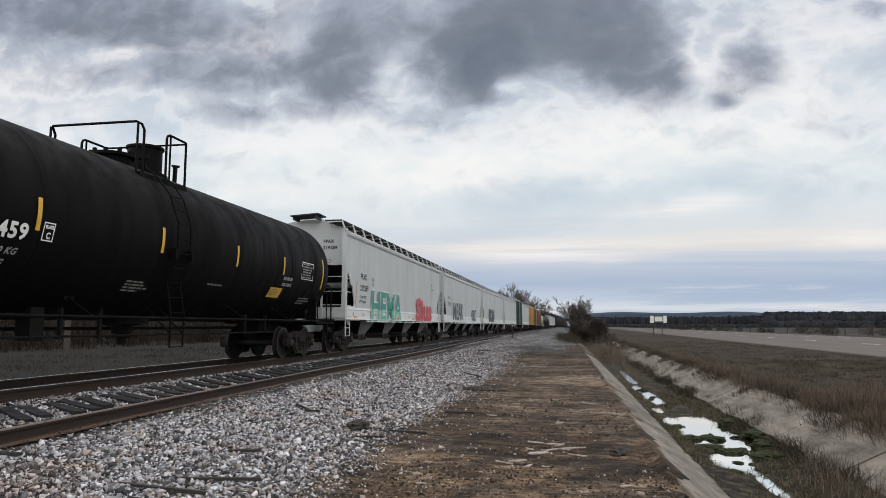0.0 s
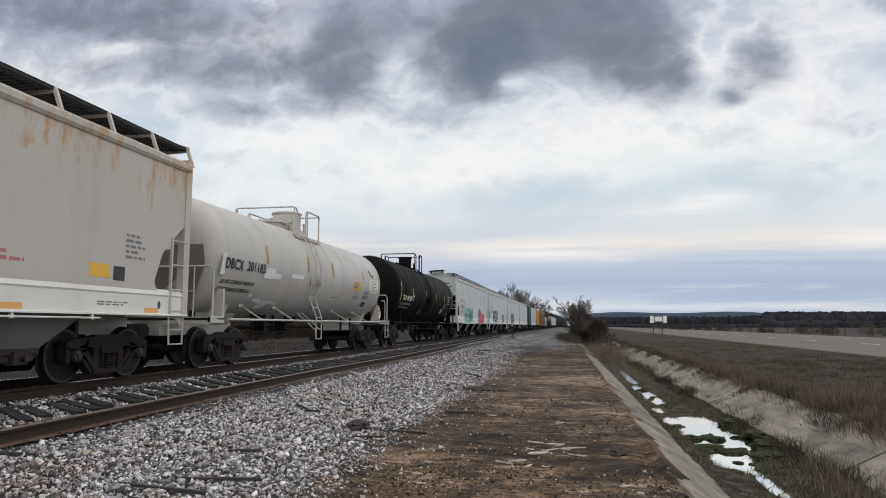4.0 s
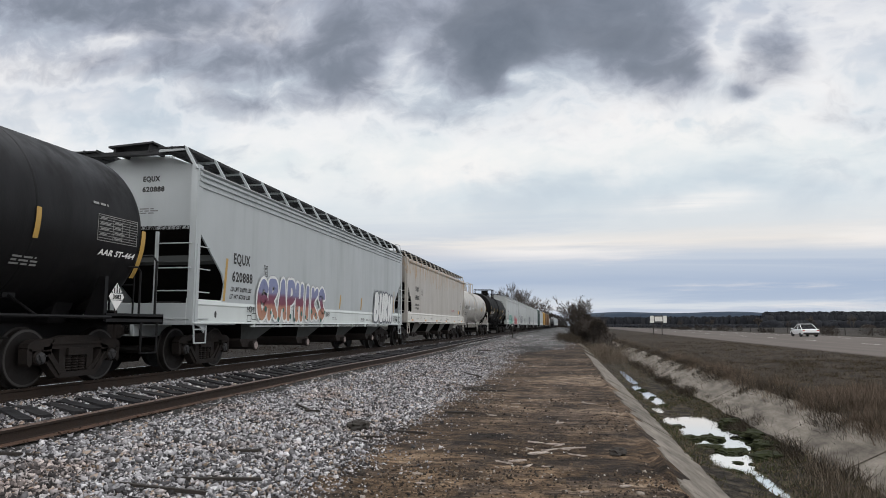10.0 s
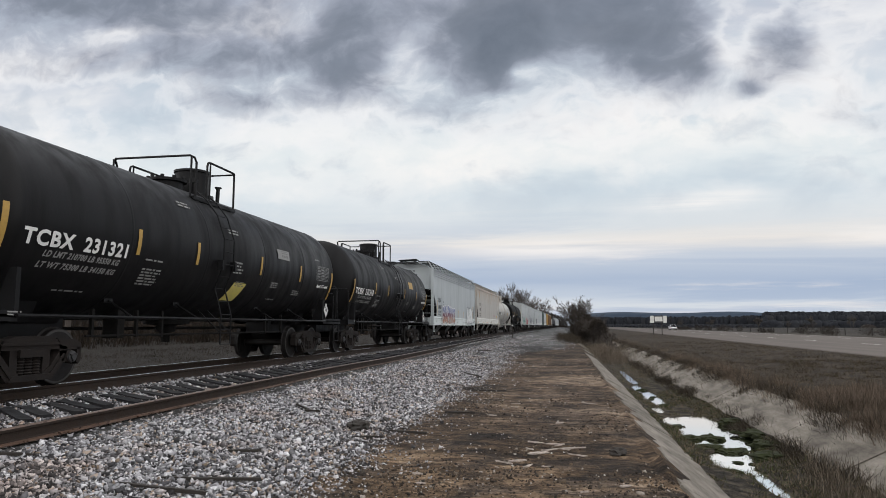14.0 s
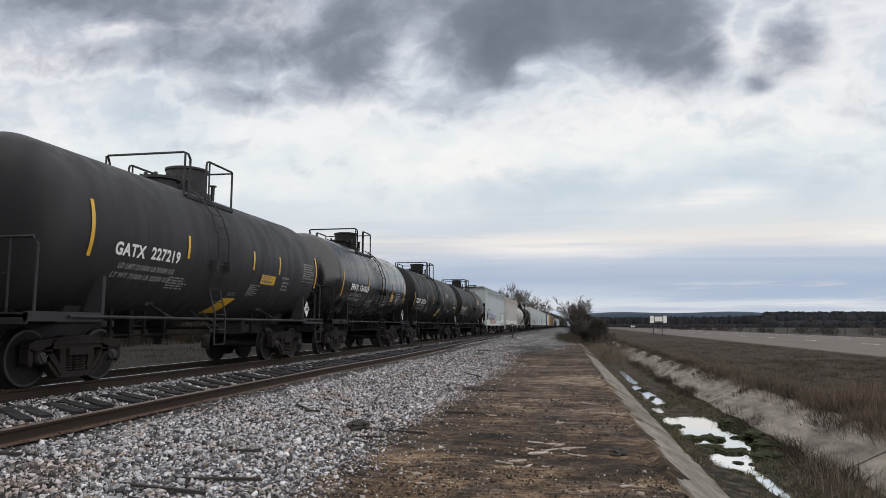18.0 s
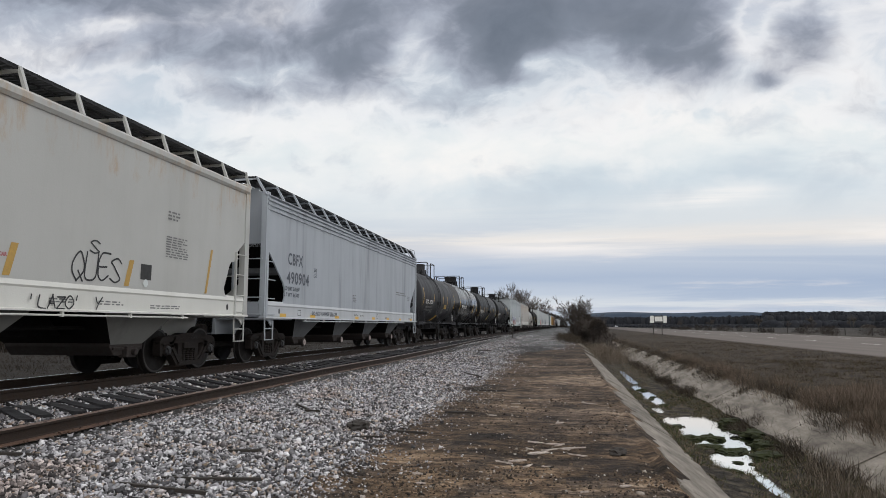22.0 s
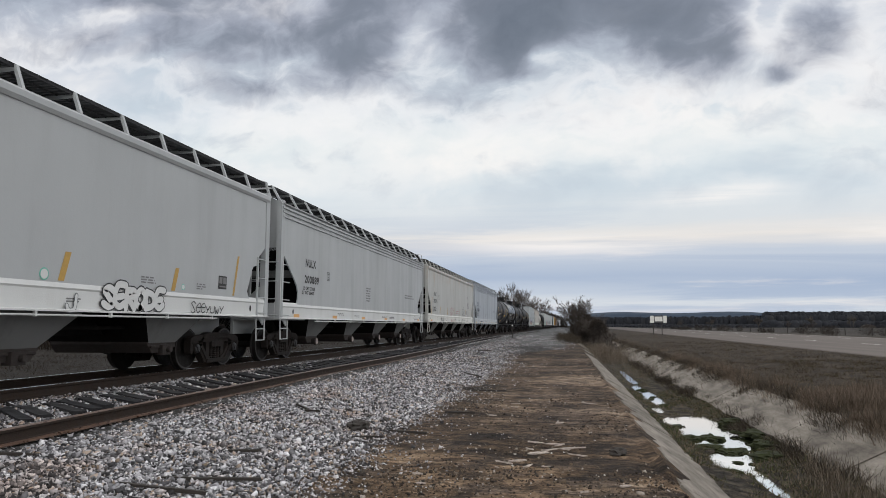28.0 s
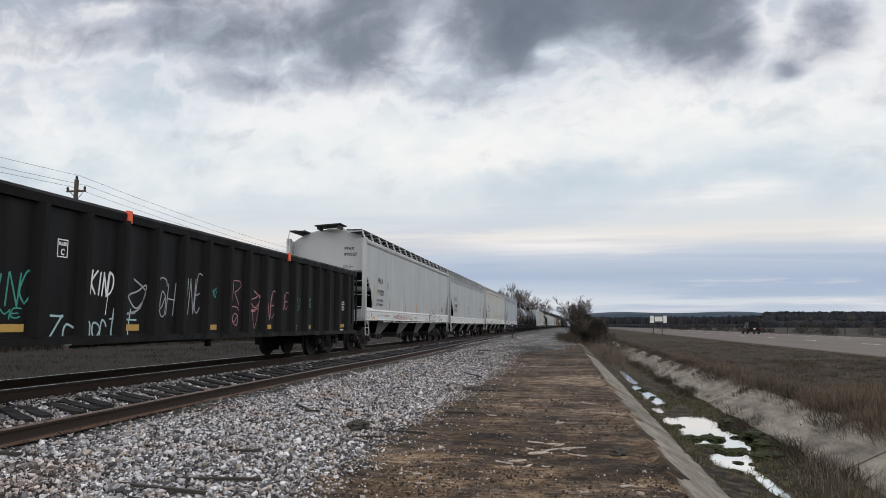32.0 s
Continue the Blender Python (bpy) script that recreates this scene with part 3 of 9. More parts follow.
def spare_rail():
    """A loose rail dropped along the shoulder; it snakes at its far end."""
    pts = [(-6.0, -40, 0.47), (-6.04, 5, 0.47), (-6.2, 10, 0.47), (-6.36, 19, 0.47), (-6.2, 25, 0.47), (-6.5, 40, 0.47), (-7.0, 56, 0.46), (-7.25, 70, 0.46), (-7.3, 84, 0.46), (-6.9, 100, 0.46), (-6.2, 125, 0.45), (-5.2, 145, 0.44)]
    dense = []
    for (a, b) in zip(pts, pts[1:]):
        k = 6
        dense += [tuple(a[i] + (b[i] - a[i]) * j / k for i in range(3)) for j in range(k)]
    dense.append(pts[-1])
    for i in range(2, len(dense) - 2):
        dense[i] = (sum(dense[i + j][0] for j in (-2, -1, 0, 1, 2)) / 5, dense[i][1], dense[i][2])
    s, n, m = swept(dense)
    for j in range(m - 1):
        for k in (0, 3, 4, 5, 6, 11, 12, 13, 14):
            s.mi[2 + j * n + k] = 1
    return solid("loose_rail", s, [M["rusty_rail"], M["rail"]], "rust-brown loose rail lying on the ballast shoulder", "rail")


spare_rail()


def stack_mesh(name, templates, centres, scales, turns, material, squash=1.0):
    """Many small closed pieces as one mesh: each a template placed, scaled and turned."""
    tv = [np.array(t[0], float) for t in templates]
    tf = [t[1] for t in templates]
    verts, faces, base = [], [], 0
    rng = np.random.default_rng(5)
    pick = rng.integers(0, len(templates), len(centres))
    for k in range(len(templates)):
        idx = np.nonzero(pick == k)[0]
        if not len(idx):
            continue
        a, b, c = turns[idx].T
        ca, sa, cb, sb, cc, sc = np.cos(a), np.sin(a), np.cos(b), np.sin(b), np.cos(c), np.sin(c)
        rot = np.stack([np.stack([ca * cb, ca * sb * sc - sa * cc, ca * sb * cc + sa * sc], -1), np.stack([sa * cb, sa * sb * sc + ca * cc, sa * sb * cc - ca * sc], -1), np.stack([-sb, cb * sc, cb * cc], -1)], 1)
        v = np.einsum("nij,nvj->nvi", rot, tv[k][None] * scales[idx][:, None, :])
        v = v + centres[idx][:, None, :]
        nv = tv[k].shape[0]
        f = np.array(tf[k])
        ff = (f[None] + (np.arange(len(idx)) * nv)[:, None, None] + base).reshape(-1, f.shape[1])
        verts.append(v.reshape(-1, 3))
        faces.append(ff)
        base += nv * len(idx)
    verts, faces = np.concatenate(verts), np.concatenate(faces)
    me = bpy.data.meshes.new(name)
    me.vertices.add(len(verts))
    me.vertices.foreach_set("co", verts.astype(np.float32).ravel())
    n, k = faces.shape
    me.loops.add(n * k)
    me.loops.foreach_set("vertex_index", faces.astype(np.int32).ravel())
    me.polygons.add(n)
    me.polygons.foreach_set("loop_start", np.arange(0, n * k, k, dtype=np.int32))
    me.materials.append(material)
    me.update(calc_edges=True)
    me.validate()
    return me


def stone_templates(n, seed):
    """Small angular stones: jittered cut cubes in triangles."""
    rng, out = np.random.default_rng(seed), []
    for _ in range(n):
        v = np.array([(x, y, z) for z in (-1, 1) for x, y in ((-1, -1), (1, -1), (1, 1), (-1, 1))], float)
        v = v * rng.uniform(0.40, 1.20, (8, 3)) + rng.normal(0, 0.26, (8, 3))
        v[4:, :2] *= rng.uniform(0.35, 0.95)
        f = [(0, 2, 1), (0, 3, 2), (4, 5, 6), (4, 6, 7), (0, 1, 5), (0, 5, 4), (1, 2, 6), (1, 6, 5), (2, 3, 7), (2, 7, 6), (3, 0, 4), (3, 4, 7)]
        out.append((v * 0.5, f))
    return out


def stone_material(name, stops):
    n = Net(name)
    geo = n.t.nodes.new("ShaderNodeNewGeometry")
    col = n.ramp(geo.outputs["Random Per Island"], stops)
    grain = n.noise(n.coord(), 60, 4, 0.6)
    col = n.mix(n.step(grain, 0.40, 0.75, 0.0, 0.35), col, (0.10, 0.092, 0.085, 1))
    dusty = n.noise(n.coord(scale=(1.0, 0.7, 1)), 0.9, 5, 0.65)
    col = n.mix(n.step(dusty, 0.50, 0.66, 0.0, 0.62), col, n.mix(1.0, col, (0.80, 0.62, 0.50, 1), "MULTIPLY"))
    return n.surface(col, 0.88, 0.0, grain, 0.3, 0.01, 0.3)


# ---- ties ----
def tie_mesh():
    rnd = random.Random(4)
    s = Shape()
    n = 6
    v = []
    for i in range(n + 1):
        x = -0.50 + 1.0 * i / n
        for y, z in ((-0.088, 0.0), (-0.080, 0.085), (0.080, 0.09), (0.088, 0.0)):
            v.append((x + rnd.uniform(-0.015, 0.015) * (i in (0, n)), y + rnd.uniform(-0.008, 0.008), z + rnd.uniform(-0.006, 0.006)))
    f = [(0, 1, 2, 3), tuple(range(4 * n, 4 * n + 4))[::-1]]
    for i in range(n):
        f += [(4 * i + k, 4 * i + (k + 1) % 4, 4 * i + 4 + (k + 1) % 4, 4 * i + 4 + k) for k in range(4)]
    s.add(v, f)
    n_ = Net("creosoted_timber")
    info = n_.t.nodes.new("ShaderNodeObjectInfo")
    grain = n_.noise(n_.coord(scale=(1.5, 26, 10)), 1.5, 5, 0.65)
    col = n_.ramp(grain, [(0.3, (0.012, 0.012, 0.0135, 1)), (0.6, (0.028, 0.028, 0.031, 1)), (0.8, (0.060, 0.058, 0.057, 1))])
    col = n_.mix(n_.math("MULTIPLY", info.outputs["Random"], 0.45), col, (0.042, 0.040, 0.040, 1))
    m = n_.surface(col, 0.85, 0, grain, 0.5, 0.01, 0.25)
    return s.mesh("tie", m)


def askew():
    rnd, rows, y = random.Random(9), [], 4.2
    while y < 75:
        rows.append((-7.22 + rnd.uniform(-0.06, 0.06), y, 0.350 + rnd.uniform(-0.012, 0.012), 3.0 + rnd.uniform(-1, 1), -29 + rnd.uniform(-6, 6)))
        y += 0.46 + rnd.uniform(-0.12, 0.12)
    return rows


ASKEW = askew()


def ties():
    me = tie_mesh()
    root = thing("shoulder_ties", "dark creosoted ties lying askew between the rails", "railway ties", kind="structure")
    for x, y, z, lean, turn in ASKEW:
        part("tie", me, None, root, at=pose(x, y, z, 0, lean, turn))
    rnd = random.Random(19)
    root2 = thing("track_ties", "oil-stained wooden ties under the main rails", "railway ties", kind="structure")
    long_tie = Shape().box(-1.3, 1.3, -0.115, 0.115, -0.12, 0.0).mesh("tie", me.materials[0], bevel=0.01)
    y = 3.0
    while y < 110:
        part("tie", long_tie, None, root2, at=pose(bend(y)[0], y, RAIL_Z - 0.188, 0, 0, rnd.uniform(-1, 1)))
        y += 0.52


ties()



def ballast_stones():
    rng = np.random.default_rng(11)
    pts = []
    for x0, x1, y0, y1, n in ((-6.4, -2.1, -6.0, 3.5, 9000), (-6.4, -2.1, 3.5, 9.0, 42000), (-6.4, -2.1, 9.0, 15.0, 36000), (-6.4, -2.0, 15.0, 26.0, 36000), (-7.2, -1.6, 26.0, 60.0, 40000), (-7.2, -1.8, 60.0, 95.0, 12000), (-8.2, -6.2, 4.0, 14.0, 24000), (-8.2, -6.2, 14.0, 34.0, 22000), (-8.2, -6.2, 34.0, 70.0, 9000)):
        for x, y in zip(rng.uniform(x0, x1, n), rng.uniform(y0, y1, n)):
            k = min(1, max(0, (x + 5.6) / 3.3))
            toe = ballast_toe(y)
            z = ballast_z(x, y)
            xx = x + toe * k
            edge = (x + 3.0) / 1.0
            if edge > 0 and rng.random() < edge * 1.15:
                continue
            if x < -6.35 and any(abs((xx - tx) * math.sin(radians(tr)) - (y - ty) * math.cos(radians(tr))) < 0.085 and abs((xx - tx) * math.cos(radians(tr)) + (y - ty) * math.sin(radians(tr))) < 0.50 for tx, ty, _, _, tr in ASKEW if abs(ty - y) < 0.8):
                continue
            if y > 34 and x > -4.6 and noise.noise((xx * 0.35, y * 0.16, 23)) < rng.uniform(-0.25, 0.45):
                continue      # trodden into the earth here
            g = ground_z(xx, y) if x > -3.6 else -9
            pts.append((xx, y, max(z, g - 0.005) - (0.03 if -6.5 < x < -5.8 else 0.0)))
    # strays that rolled out over the path
    for x, y, q in zip(-2.7 + rng.exponential(0.42, 4200), rng.uniform(3.5, 30.0, 4200), rng.random(4200)):
        if x < 1.0 and noise.noise((x * 0.9, y * 0.4, 31)) > q - 0.75:
            pts.append((x, y, ground_z(x, y)))
    pts = np.array(pts)
    n = len(pts)
    size = rng.lognormal(math.log(0.034), 0.27, n) * np.where(pts[:, 1] > 60, 1.3, np.where(pts[:, 1] > 26, 1.02, np.where(pts[:, 1] > 15, 0.98, 1.0)))
    size = np.clip(size, 0.020, 0.15) * np.where((pts[:, 0] > -2.5) & (pts[:, 1] < 30), 0.72, 1.0)
    scales = size[:, None] * rng.uniform(0.55, 1.55, (n, 3))
    scales[:, 2] *= 0.55
    pts[:, 2] += size * rng.uniform(-0.25, 0.45, n)
    turns = np.stack([rng.uniform(0, 6.28, n), rng.normal(0, 0.9, n), rng.normal(0, 0.9, n)], -1)
    stops = [(0.0, (0.015, 0.0145, 0.0155, 1)), (0.22, (0.06, 0.058, 0.063, 1)), (0.42, (0.17, 0.167, 0.176, 1)), (0.62, (0.36, 0.354, 0.368, 1)), (0.82, (0.56, 0.55, 0.57, 1)), (0.92, (0.76, 0.75, 0.77, 1)), (0.93, (0.20, 0.15, 0.11, 1)), (1.0, (0.52, 0.43, 0.36, 1))]
    me = stack_mesh("ballast_stones", stone_templates(9, 3), pts, scales, turns, stone_material("limestone_chips", stops))
    return tagged(new("ballast_stones", me), "loose grey and white crushed limestone chips", "gravel", kind="stuff")


ballast_stones()


def path_litter():
    """Small pebbles and clods strewn over the bare path."""
    rng = np.random.default_rng(21)
    pts = []
    for y0, y1, n, w in ((3.5, 8.0, 9000, 1.0), (8.0, 16.0, 7000, 1.0), (16.0, 40.0, 4000, 1.0)):
        for x, y in zip(rng.uniform(-2.7, 1.1, n), rng.uniform(y0, y1, n)):
            if noise.noise((x * 0.8, y * 0.35, 7)) < rng.uniform(-0.35, 0.3):
                continue
            pts.append((x, y, ground_z(x, y) + 0.002))
    pts = np.array(pts)
    n = len(pts)
    size = np.clip(rng.lognormal(math.log(0.016), 0.45, n), 0.006, 0.06)
    scales = size[:, None] * rng.uniform(0.6, 1.4, (n, 3))
    scales[:, 2] *= 0.7
    stops = [(0.0, (0.012, 0.009, 0.007, 1)), (0.5, (0.045, 0.032, 0.022, 1)), (0.82, (0.12, 0.085, 0.055, 1)), (0.93, (0.24, 0.20, 0.16, 1)), (1.0, (0.50, 0.48, 0.45, 1))]
    me = stack_mesh("path_pebbles", stone_templates(7, 8), pts, scales, rng.uniform(0, 6.28, (n, 3)), stone_material("pebbles_and_clods", stops))
    return tagged(new("path_pebbles", me), "small pebbles, clods and chips on bare earth", "pebbles", kind="stuff")


path_litter()


# ---- drain beside the path ----
def concrete_material():
    n = Net("weathered_concrete")
    co = n.coord()
    big, mid, fine = n.noise(co, 0.9, 6, 0.62), n.noise(n.coord(scale=(3.5, 0.8, 3.5)), 1.4, 6, 0.65), n.noise(co, 45, 4, 0.6)
    col = n.ramp(n.math("ADD", n.math("MULTIPLY", big, 0.5), n.math("MULTIPLY", mid, 0.5)), [(0.34, (0.042, 0.036, 0.030, 1)), (0.44, (0.12, 0.105, 0.087, 1)), (0.54, (0.20, 0.177, 0.149, 1)), (0.68, (0.32, 0.29, 0.25, 1))])
    col = n.mix(n.step(fine, 0.45, 0.7, 0.0, 0.35), col, (0.05, 0.042, 0.033, 1))
    return n.surface(col, 0.85, 0.0, n.math("ADD", fine, big), 0.25, 0.01, 0.3)


M["concrete"] = concrete_material()


def lining(name, xa, za, xb, zb, label, seed, wave=0.0, ragged=0.0):
    """One bank of the drain: a thick sloping slab in bays with open joints."""
    root = thing(name, label, "drain lining", kind="structure")
    rnd = random.Random(seed)
    dx, dz = xb - xa, zb - za
    ln = math.hypot(dx, dz)
    nx, nz = -dz / ln * (1 if dx > 0 else -1), dx / ln * (1 if dx > 0 else -1)
    y = -22.9
    while y < 72:
        d = 3.05
        s, rows = Shape(), []
        lift = rnd.uniform(-0.012, 0.012) + (rnd.uniform(-0.10, 0.05) if y > 42 else 0.0)      # broken and shifted further on
        for j in range(17):
            yy = y + 0.012 + (d - 0.024) * j / 16
            w1 = 0.05 * noise.noise((yy * 0.9, seed, 0)) + wave * noise.noise((yy * 0.35, seed, 4))
            w2 = 0.04 * noise.noise((yy * 1.7, seed + 3, 0)) + ragged * (0.5 + noise.noise((yy * 0.8, seed, 7)) + 0.7 * noise.noise((yy * 3.1, seed, 9)))
            w1 -= ragged * (0.4 + noise.noise((yy * 1.1, seed, 11)) + 0.6 * noise.noise((yy * 3.7, seed, 13)))
            ax, az = xa + dx / ln * w2 + nx * lift, za + dz / ln * w2 + nz * lift
            bx, bz = xb + dx / ln * w1 + nx * lift, zb + dz / ln * w1 + nz * lift
            rows.append([(ax, yy, az), (bx, yy, bz), (bx - nx * 0.12, yy, bz - nz * 0.12), (ax - nx * 0.12, yy, az - nz * 0.12)])
        v = [p for r in rows for p in r]
        f = [(0, 1, 2, 3), tuple(range(len(v) - 4, len(v)))[::-1]]
        for j in range(16):
            f += [(4 * j + i, 4 * j + (i + 1) % 4, 4 * j + 4 + (i + 1) % 4, 4 * j + 4 + i) for i in range(4)]
        part("slab", s.add(v, f), M["concrete"], root)
        y += d
    return root


lining("drain_bank_near", 1.16, -0.045, 2.0, -0.52, "stained concrete bank of the drain beside the path", 2, 0.0, 0.11)
lining("drain_bank_far", 4.72, 0.045, 3.72, -0.46, "stained concrete bank of the drain below the grass verge", 6, 0.10, 0.05)


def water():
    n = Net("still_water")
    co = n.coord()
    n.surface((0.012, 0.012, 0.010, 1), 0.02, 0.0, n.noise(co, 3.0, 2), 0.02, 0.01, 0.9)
    # IOR far above real water, to brighten the mirrored sky
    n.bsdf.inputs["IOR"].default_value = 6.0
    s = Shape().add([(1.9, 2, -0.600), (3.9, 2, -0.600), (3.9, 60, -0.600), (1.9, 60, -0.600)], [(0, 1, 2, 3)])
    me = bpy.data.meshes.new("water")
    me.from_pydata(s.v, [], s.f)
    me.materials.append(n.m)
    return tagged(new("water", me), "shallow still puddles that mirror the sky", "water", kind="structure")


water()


# ---- grasses ----
def blade_templates(seed, n=6, bend_by=0.5):
    rng, out = np.random.default_rng(seed), []
    for _ in range(n):
        b, w = rng.uniform(0.1, bend_by), 0.5
        v = [(-w * 0.05, 0, 0), (w * 0.05, 0, 0), (w * 0.04, b * 0.35, 0.6), (-w * 0.04, b * 0.35, 0.6), (0, b, 1.0)]
        out.append((np.array(v), [(0, 1, 2), (0, 2, 3), (3, 2, 4)]))
    return out


def blade_material(name, stops):
    n = Net(name)
    geo = n.t.nodes.new("ShaderNodeNewGeometry")
    col = n.ramp(geo.outputs["Random Per Island"], stops)
    col = n.mix(n.step(n.noise(n.coord(), 0.8, 4), 0.35, 0.65, 0.0, 0.5), col, n.mix(0.5, col, (0.05, 0.035, 0.02, 1)))
    return n.surface(col, 0.8, 0.0, None, spec=0.2)


DEAD = [(0.0, (0.0135, 0.00994, 0.0062, 1)), (0.35, (0.0359, 0.0269, 0.0165, 1)), (0.64, (0.0749, 0.0553, 0.0351, 1)), (0.78, (0.157, 0.116, 0.0771, 1)), (0.80, (0.0337, 0.0333, 0.0151, 1)), (1.0, (0.0689, 0.0623, 0.0317, 1))]
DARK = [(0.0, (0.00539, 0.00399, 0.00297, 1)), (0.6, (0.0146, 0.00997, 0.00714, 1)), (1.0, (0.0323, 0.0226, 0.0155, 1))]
TANGLE = [(0.0, (0.008, 0.0065, 0.005, 1)), (0.5, (0.026, 0.021, 0.015, 1)), (0.8, (0.052, 0.041, 0.029, 1)), (1.0, (0.11, 0.088, 0.062, 1))]
STRAW = [(0.0, (0.034, 0.0263, 0.0195, 1)), (0.4, (0.085, 0.0672, 0.0493, 1)), (0.8, (0.17, 0.136, 0.104, 1)), (1.0, (0.272, 0.23, 0.178, 1))]
RUSTY = [(0.0, (0.0287, 0.0204, 0.0149, 1)), (0.4, (0.0762, 0.057, 0.0414, 1)), (0.8, (0.157, 0.119, 0.0895, 1)), (1.0, (0.296, 0.23, 0.174, 1))]
WEED = [(0.0, (0.012, 0.012, 0.007, 1)), (0.3, (0.036, 0.036, 0.017, 1)), (0.6, (0.068, 0.088, 0.026, 1)), (0.75, (0.11, 0.082, 0.055, 1)), (1.0, (0.26, 0.20, 0.145, 1))]


def sow(name, spots, height, width, lean, material, label, category, seed):
    """spots: (x, y) array; one blade each."""
    rng = np.random.default_rng(seed)
    n = len(spots)
    pts = np.array([(x, y, ground_z(x, y) - 0.02) for x, y in spots])
    h = rng.uniform(height[0], height[1], n)
    scales = np.stack([np.full(n, 1.0) * rng.uniform(width[0], width[1], n), h, h], -1)
    turns = np.stack([rng.uniform(0, 6.28, n), rng.normal(0, lean, n), rng.normal(0, lean, n)], -1)
    me = stack_mesh(name, blade_templates(seed), pts, scales, turns, material)
    return tagged(new(name, me), label, category, kind="stuff")


def tufts(rng, x0, x1, y0, y1, n, per, spread_by, keep=None):
    out = []
    for cx, cy in zip(rng.uniform(x0, x1, n), rng.uniform(y0, y1, n)):
        if keep is not None and not keep(cx, cy):
            continue
        m = rng.integers(per // 2, per + 1)
        out += list(zip(cx + rng.normal(0, spread_by, m), cy + rng.normal(0, spread_by, m)))
    return out


def vegetation():
    rng = np.random.default_rng(31)
    dead, rust = blade_material("dead_grass", DEAD), blade_material("russet_grass", RUSTY)
    weed = blade_material("ditch_weeds", WEED)
    hum = lambda x, y: noise.noise((x * 0.9, y * 0.6, 5)) + 0.8 * noise.noise((x * 2.6, y * 2.0, 8)) > -0.12
    s = tufts(rng, 4.8, 12.7, 8.0, 30.0, 4200, 18, 0.13, hum) + tufts(rng, 4.8, 13.2, 30.0, 60.0, 2600, 14, 0.2, hum) + tufts(rng, 4.8, 14.0, 60.0, 110.0, 1200, 10, 0.3, hum)
    sow("verge_grass", s, (0.05, 0.16), (0.10, 0.26), 1.0, dead, "matted brown winter grass on the verge", "grass", 41)
    s = tufts(rng, 4.50, 6.4, 7.0, 16.0, 1500, 30, 0.08, lambda x, y: noise.noise((x, y * 0.5, 3)) > -0.3) + tufts(rng, 4.50, 5.5, 16.0, 34.0, 800, 22, 0.10, lambda x, y: noise.noise((x * 2, y * 0.5, 3)) > 0.05) + tufts(rng, 4.6, 5.8, 34.0, 70.0, 260, 14, 0.2, lambda x, y: noise.noise((x, y * 0.3, 3)) > 0)
    sow("tall_grass", s, (0.16, 0.42), (0.06, 0.12), 0.34, rust, "tall russet dead grass along the drain", "grass", 42)

    def ditch_keep(x, y):
        wet = noise.noise((x * 1.4, y * 0.35, 12))
        pool = any(((x - cx) / rx) ** 2 + ((y - cy) / ry) ** 2 < 1.25 for cx, cy, rx, ry, _ in BASINS)
        return (wet > -0.10 or x > 3.35 or noise.noise((x * 4, y * 3, 6)) > 0.25) and not pool

    s = tufts(rng, 1.95, 3.95, 6.0, 24.0, 3200, 36, 0.06, ditch_keep) + tufts(rng, 2.0, 4.0, 24.0, 60.0, 1500, 22, 0.12, ditch_keep)
    sow("ditch_weeds", s, (0.03, 0.11), (0.09, 0.20), 0.8, weed, "low green and brown weeds on the drain floor", "weeds", 43)
    s = tufts(rng, 3.0, 3.6, 6.0, 11.0, 60, 22, 0.08) + tufts(rng, 2.6, 4.3, 28.0, 66.0, 170, 22, 0.22) + tufts(rng, 1.2, 4.6, 52.0, 82.0, 130, 26, 0.3)
    straw = blade_material("straw", STRAW)
    sow("tall_reeds", tufts(rng, 2.1, 3.7, 39.0, 60.0, 150, 26, 0.22), (0.40, 1.15), (0.08, 0.16), 0.30, straw, "tall pale dead reeds choking the drain", "reeds", 47)
    sow("reed_clump", s, (0.22, 0.55), (0.06, 0.11), 0.30, straw, "straw-coloured dead reeds in the drain", "reeds", 44)
    clumpy = lambda x, y: noise.noise((x * 1.3, y * 0.55, 14)) > 0.02
    s = tufts(rng, 4.35, 4.95, 8.0, 40.0, 900, 34, 0.10, clumpy) + tufts(rng, 3.45, 3.9, 10.0, 40.0, 700, 30, 0.09, clumpy) + tufts(rng, 4.3, 5.2, 40.0, 80.0, 260, 30, 0.2)
    sow("bank_clumps", s, (0.10, 0.30), (0.09, 0.18), 0.55, blade_material("bank_tangle", TANGLE), "dark tangled clumps hanging over the drain's bank", "grass", 48)
    s = tufts(rng, -1.2, 2.6, 62.0, 125.0, 420, 30, 0.35, lambda x, y: x > -1.2 + 1.2 * noise.noise((y * 0.12, 3, 3)))
    sow("path_end_scrub", s, (0.18, 0.75), (0.12, 0.24), 0.5, blade_material("brown_scrub", TANGLE), "low brown scrub grown over the far end of the path", "scrub", 49)
    s = tufts(rng, -26.0, -14.0, 4.0, 60.0, 1500, 14, 0.25)
    # the same gloom under the wagons is put into these blade tones
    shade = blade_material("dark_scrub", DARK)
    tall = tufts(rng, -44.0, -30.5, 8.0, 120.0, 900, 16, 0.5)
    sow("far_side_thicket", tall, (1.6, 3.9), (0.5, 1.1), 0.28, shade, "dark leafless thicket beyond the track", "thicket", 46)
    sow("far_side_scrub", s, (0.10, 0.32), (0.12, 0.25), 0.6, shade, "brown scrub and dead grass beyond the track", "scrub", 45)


vegetation()


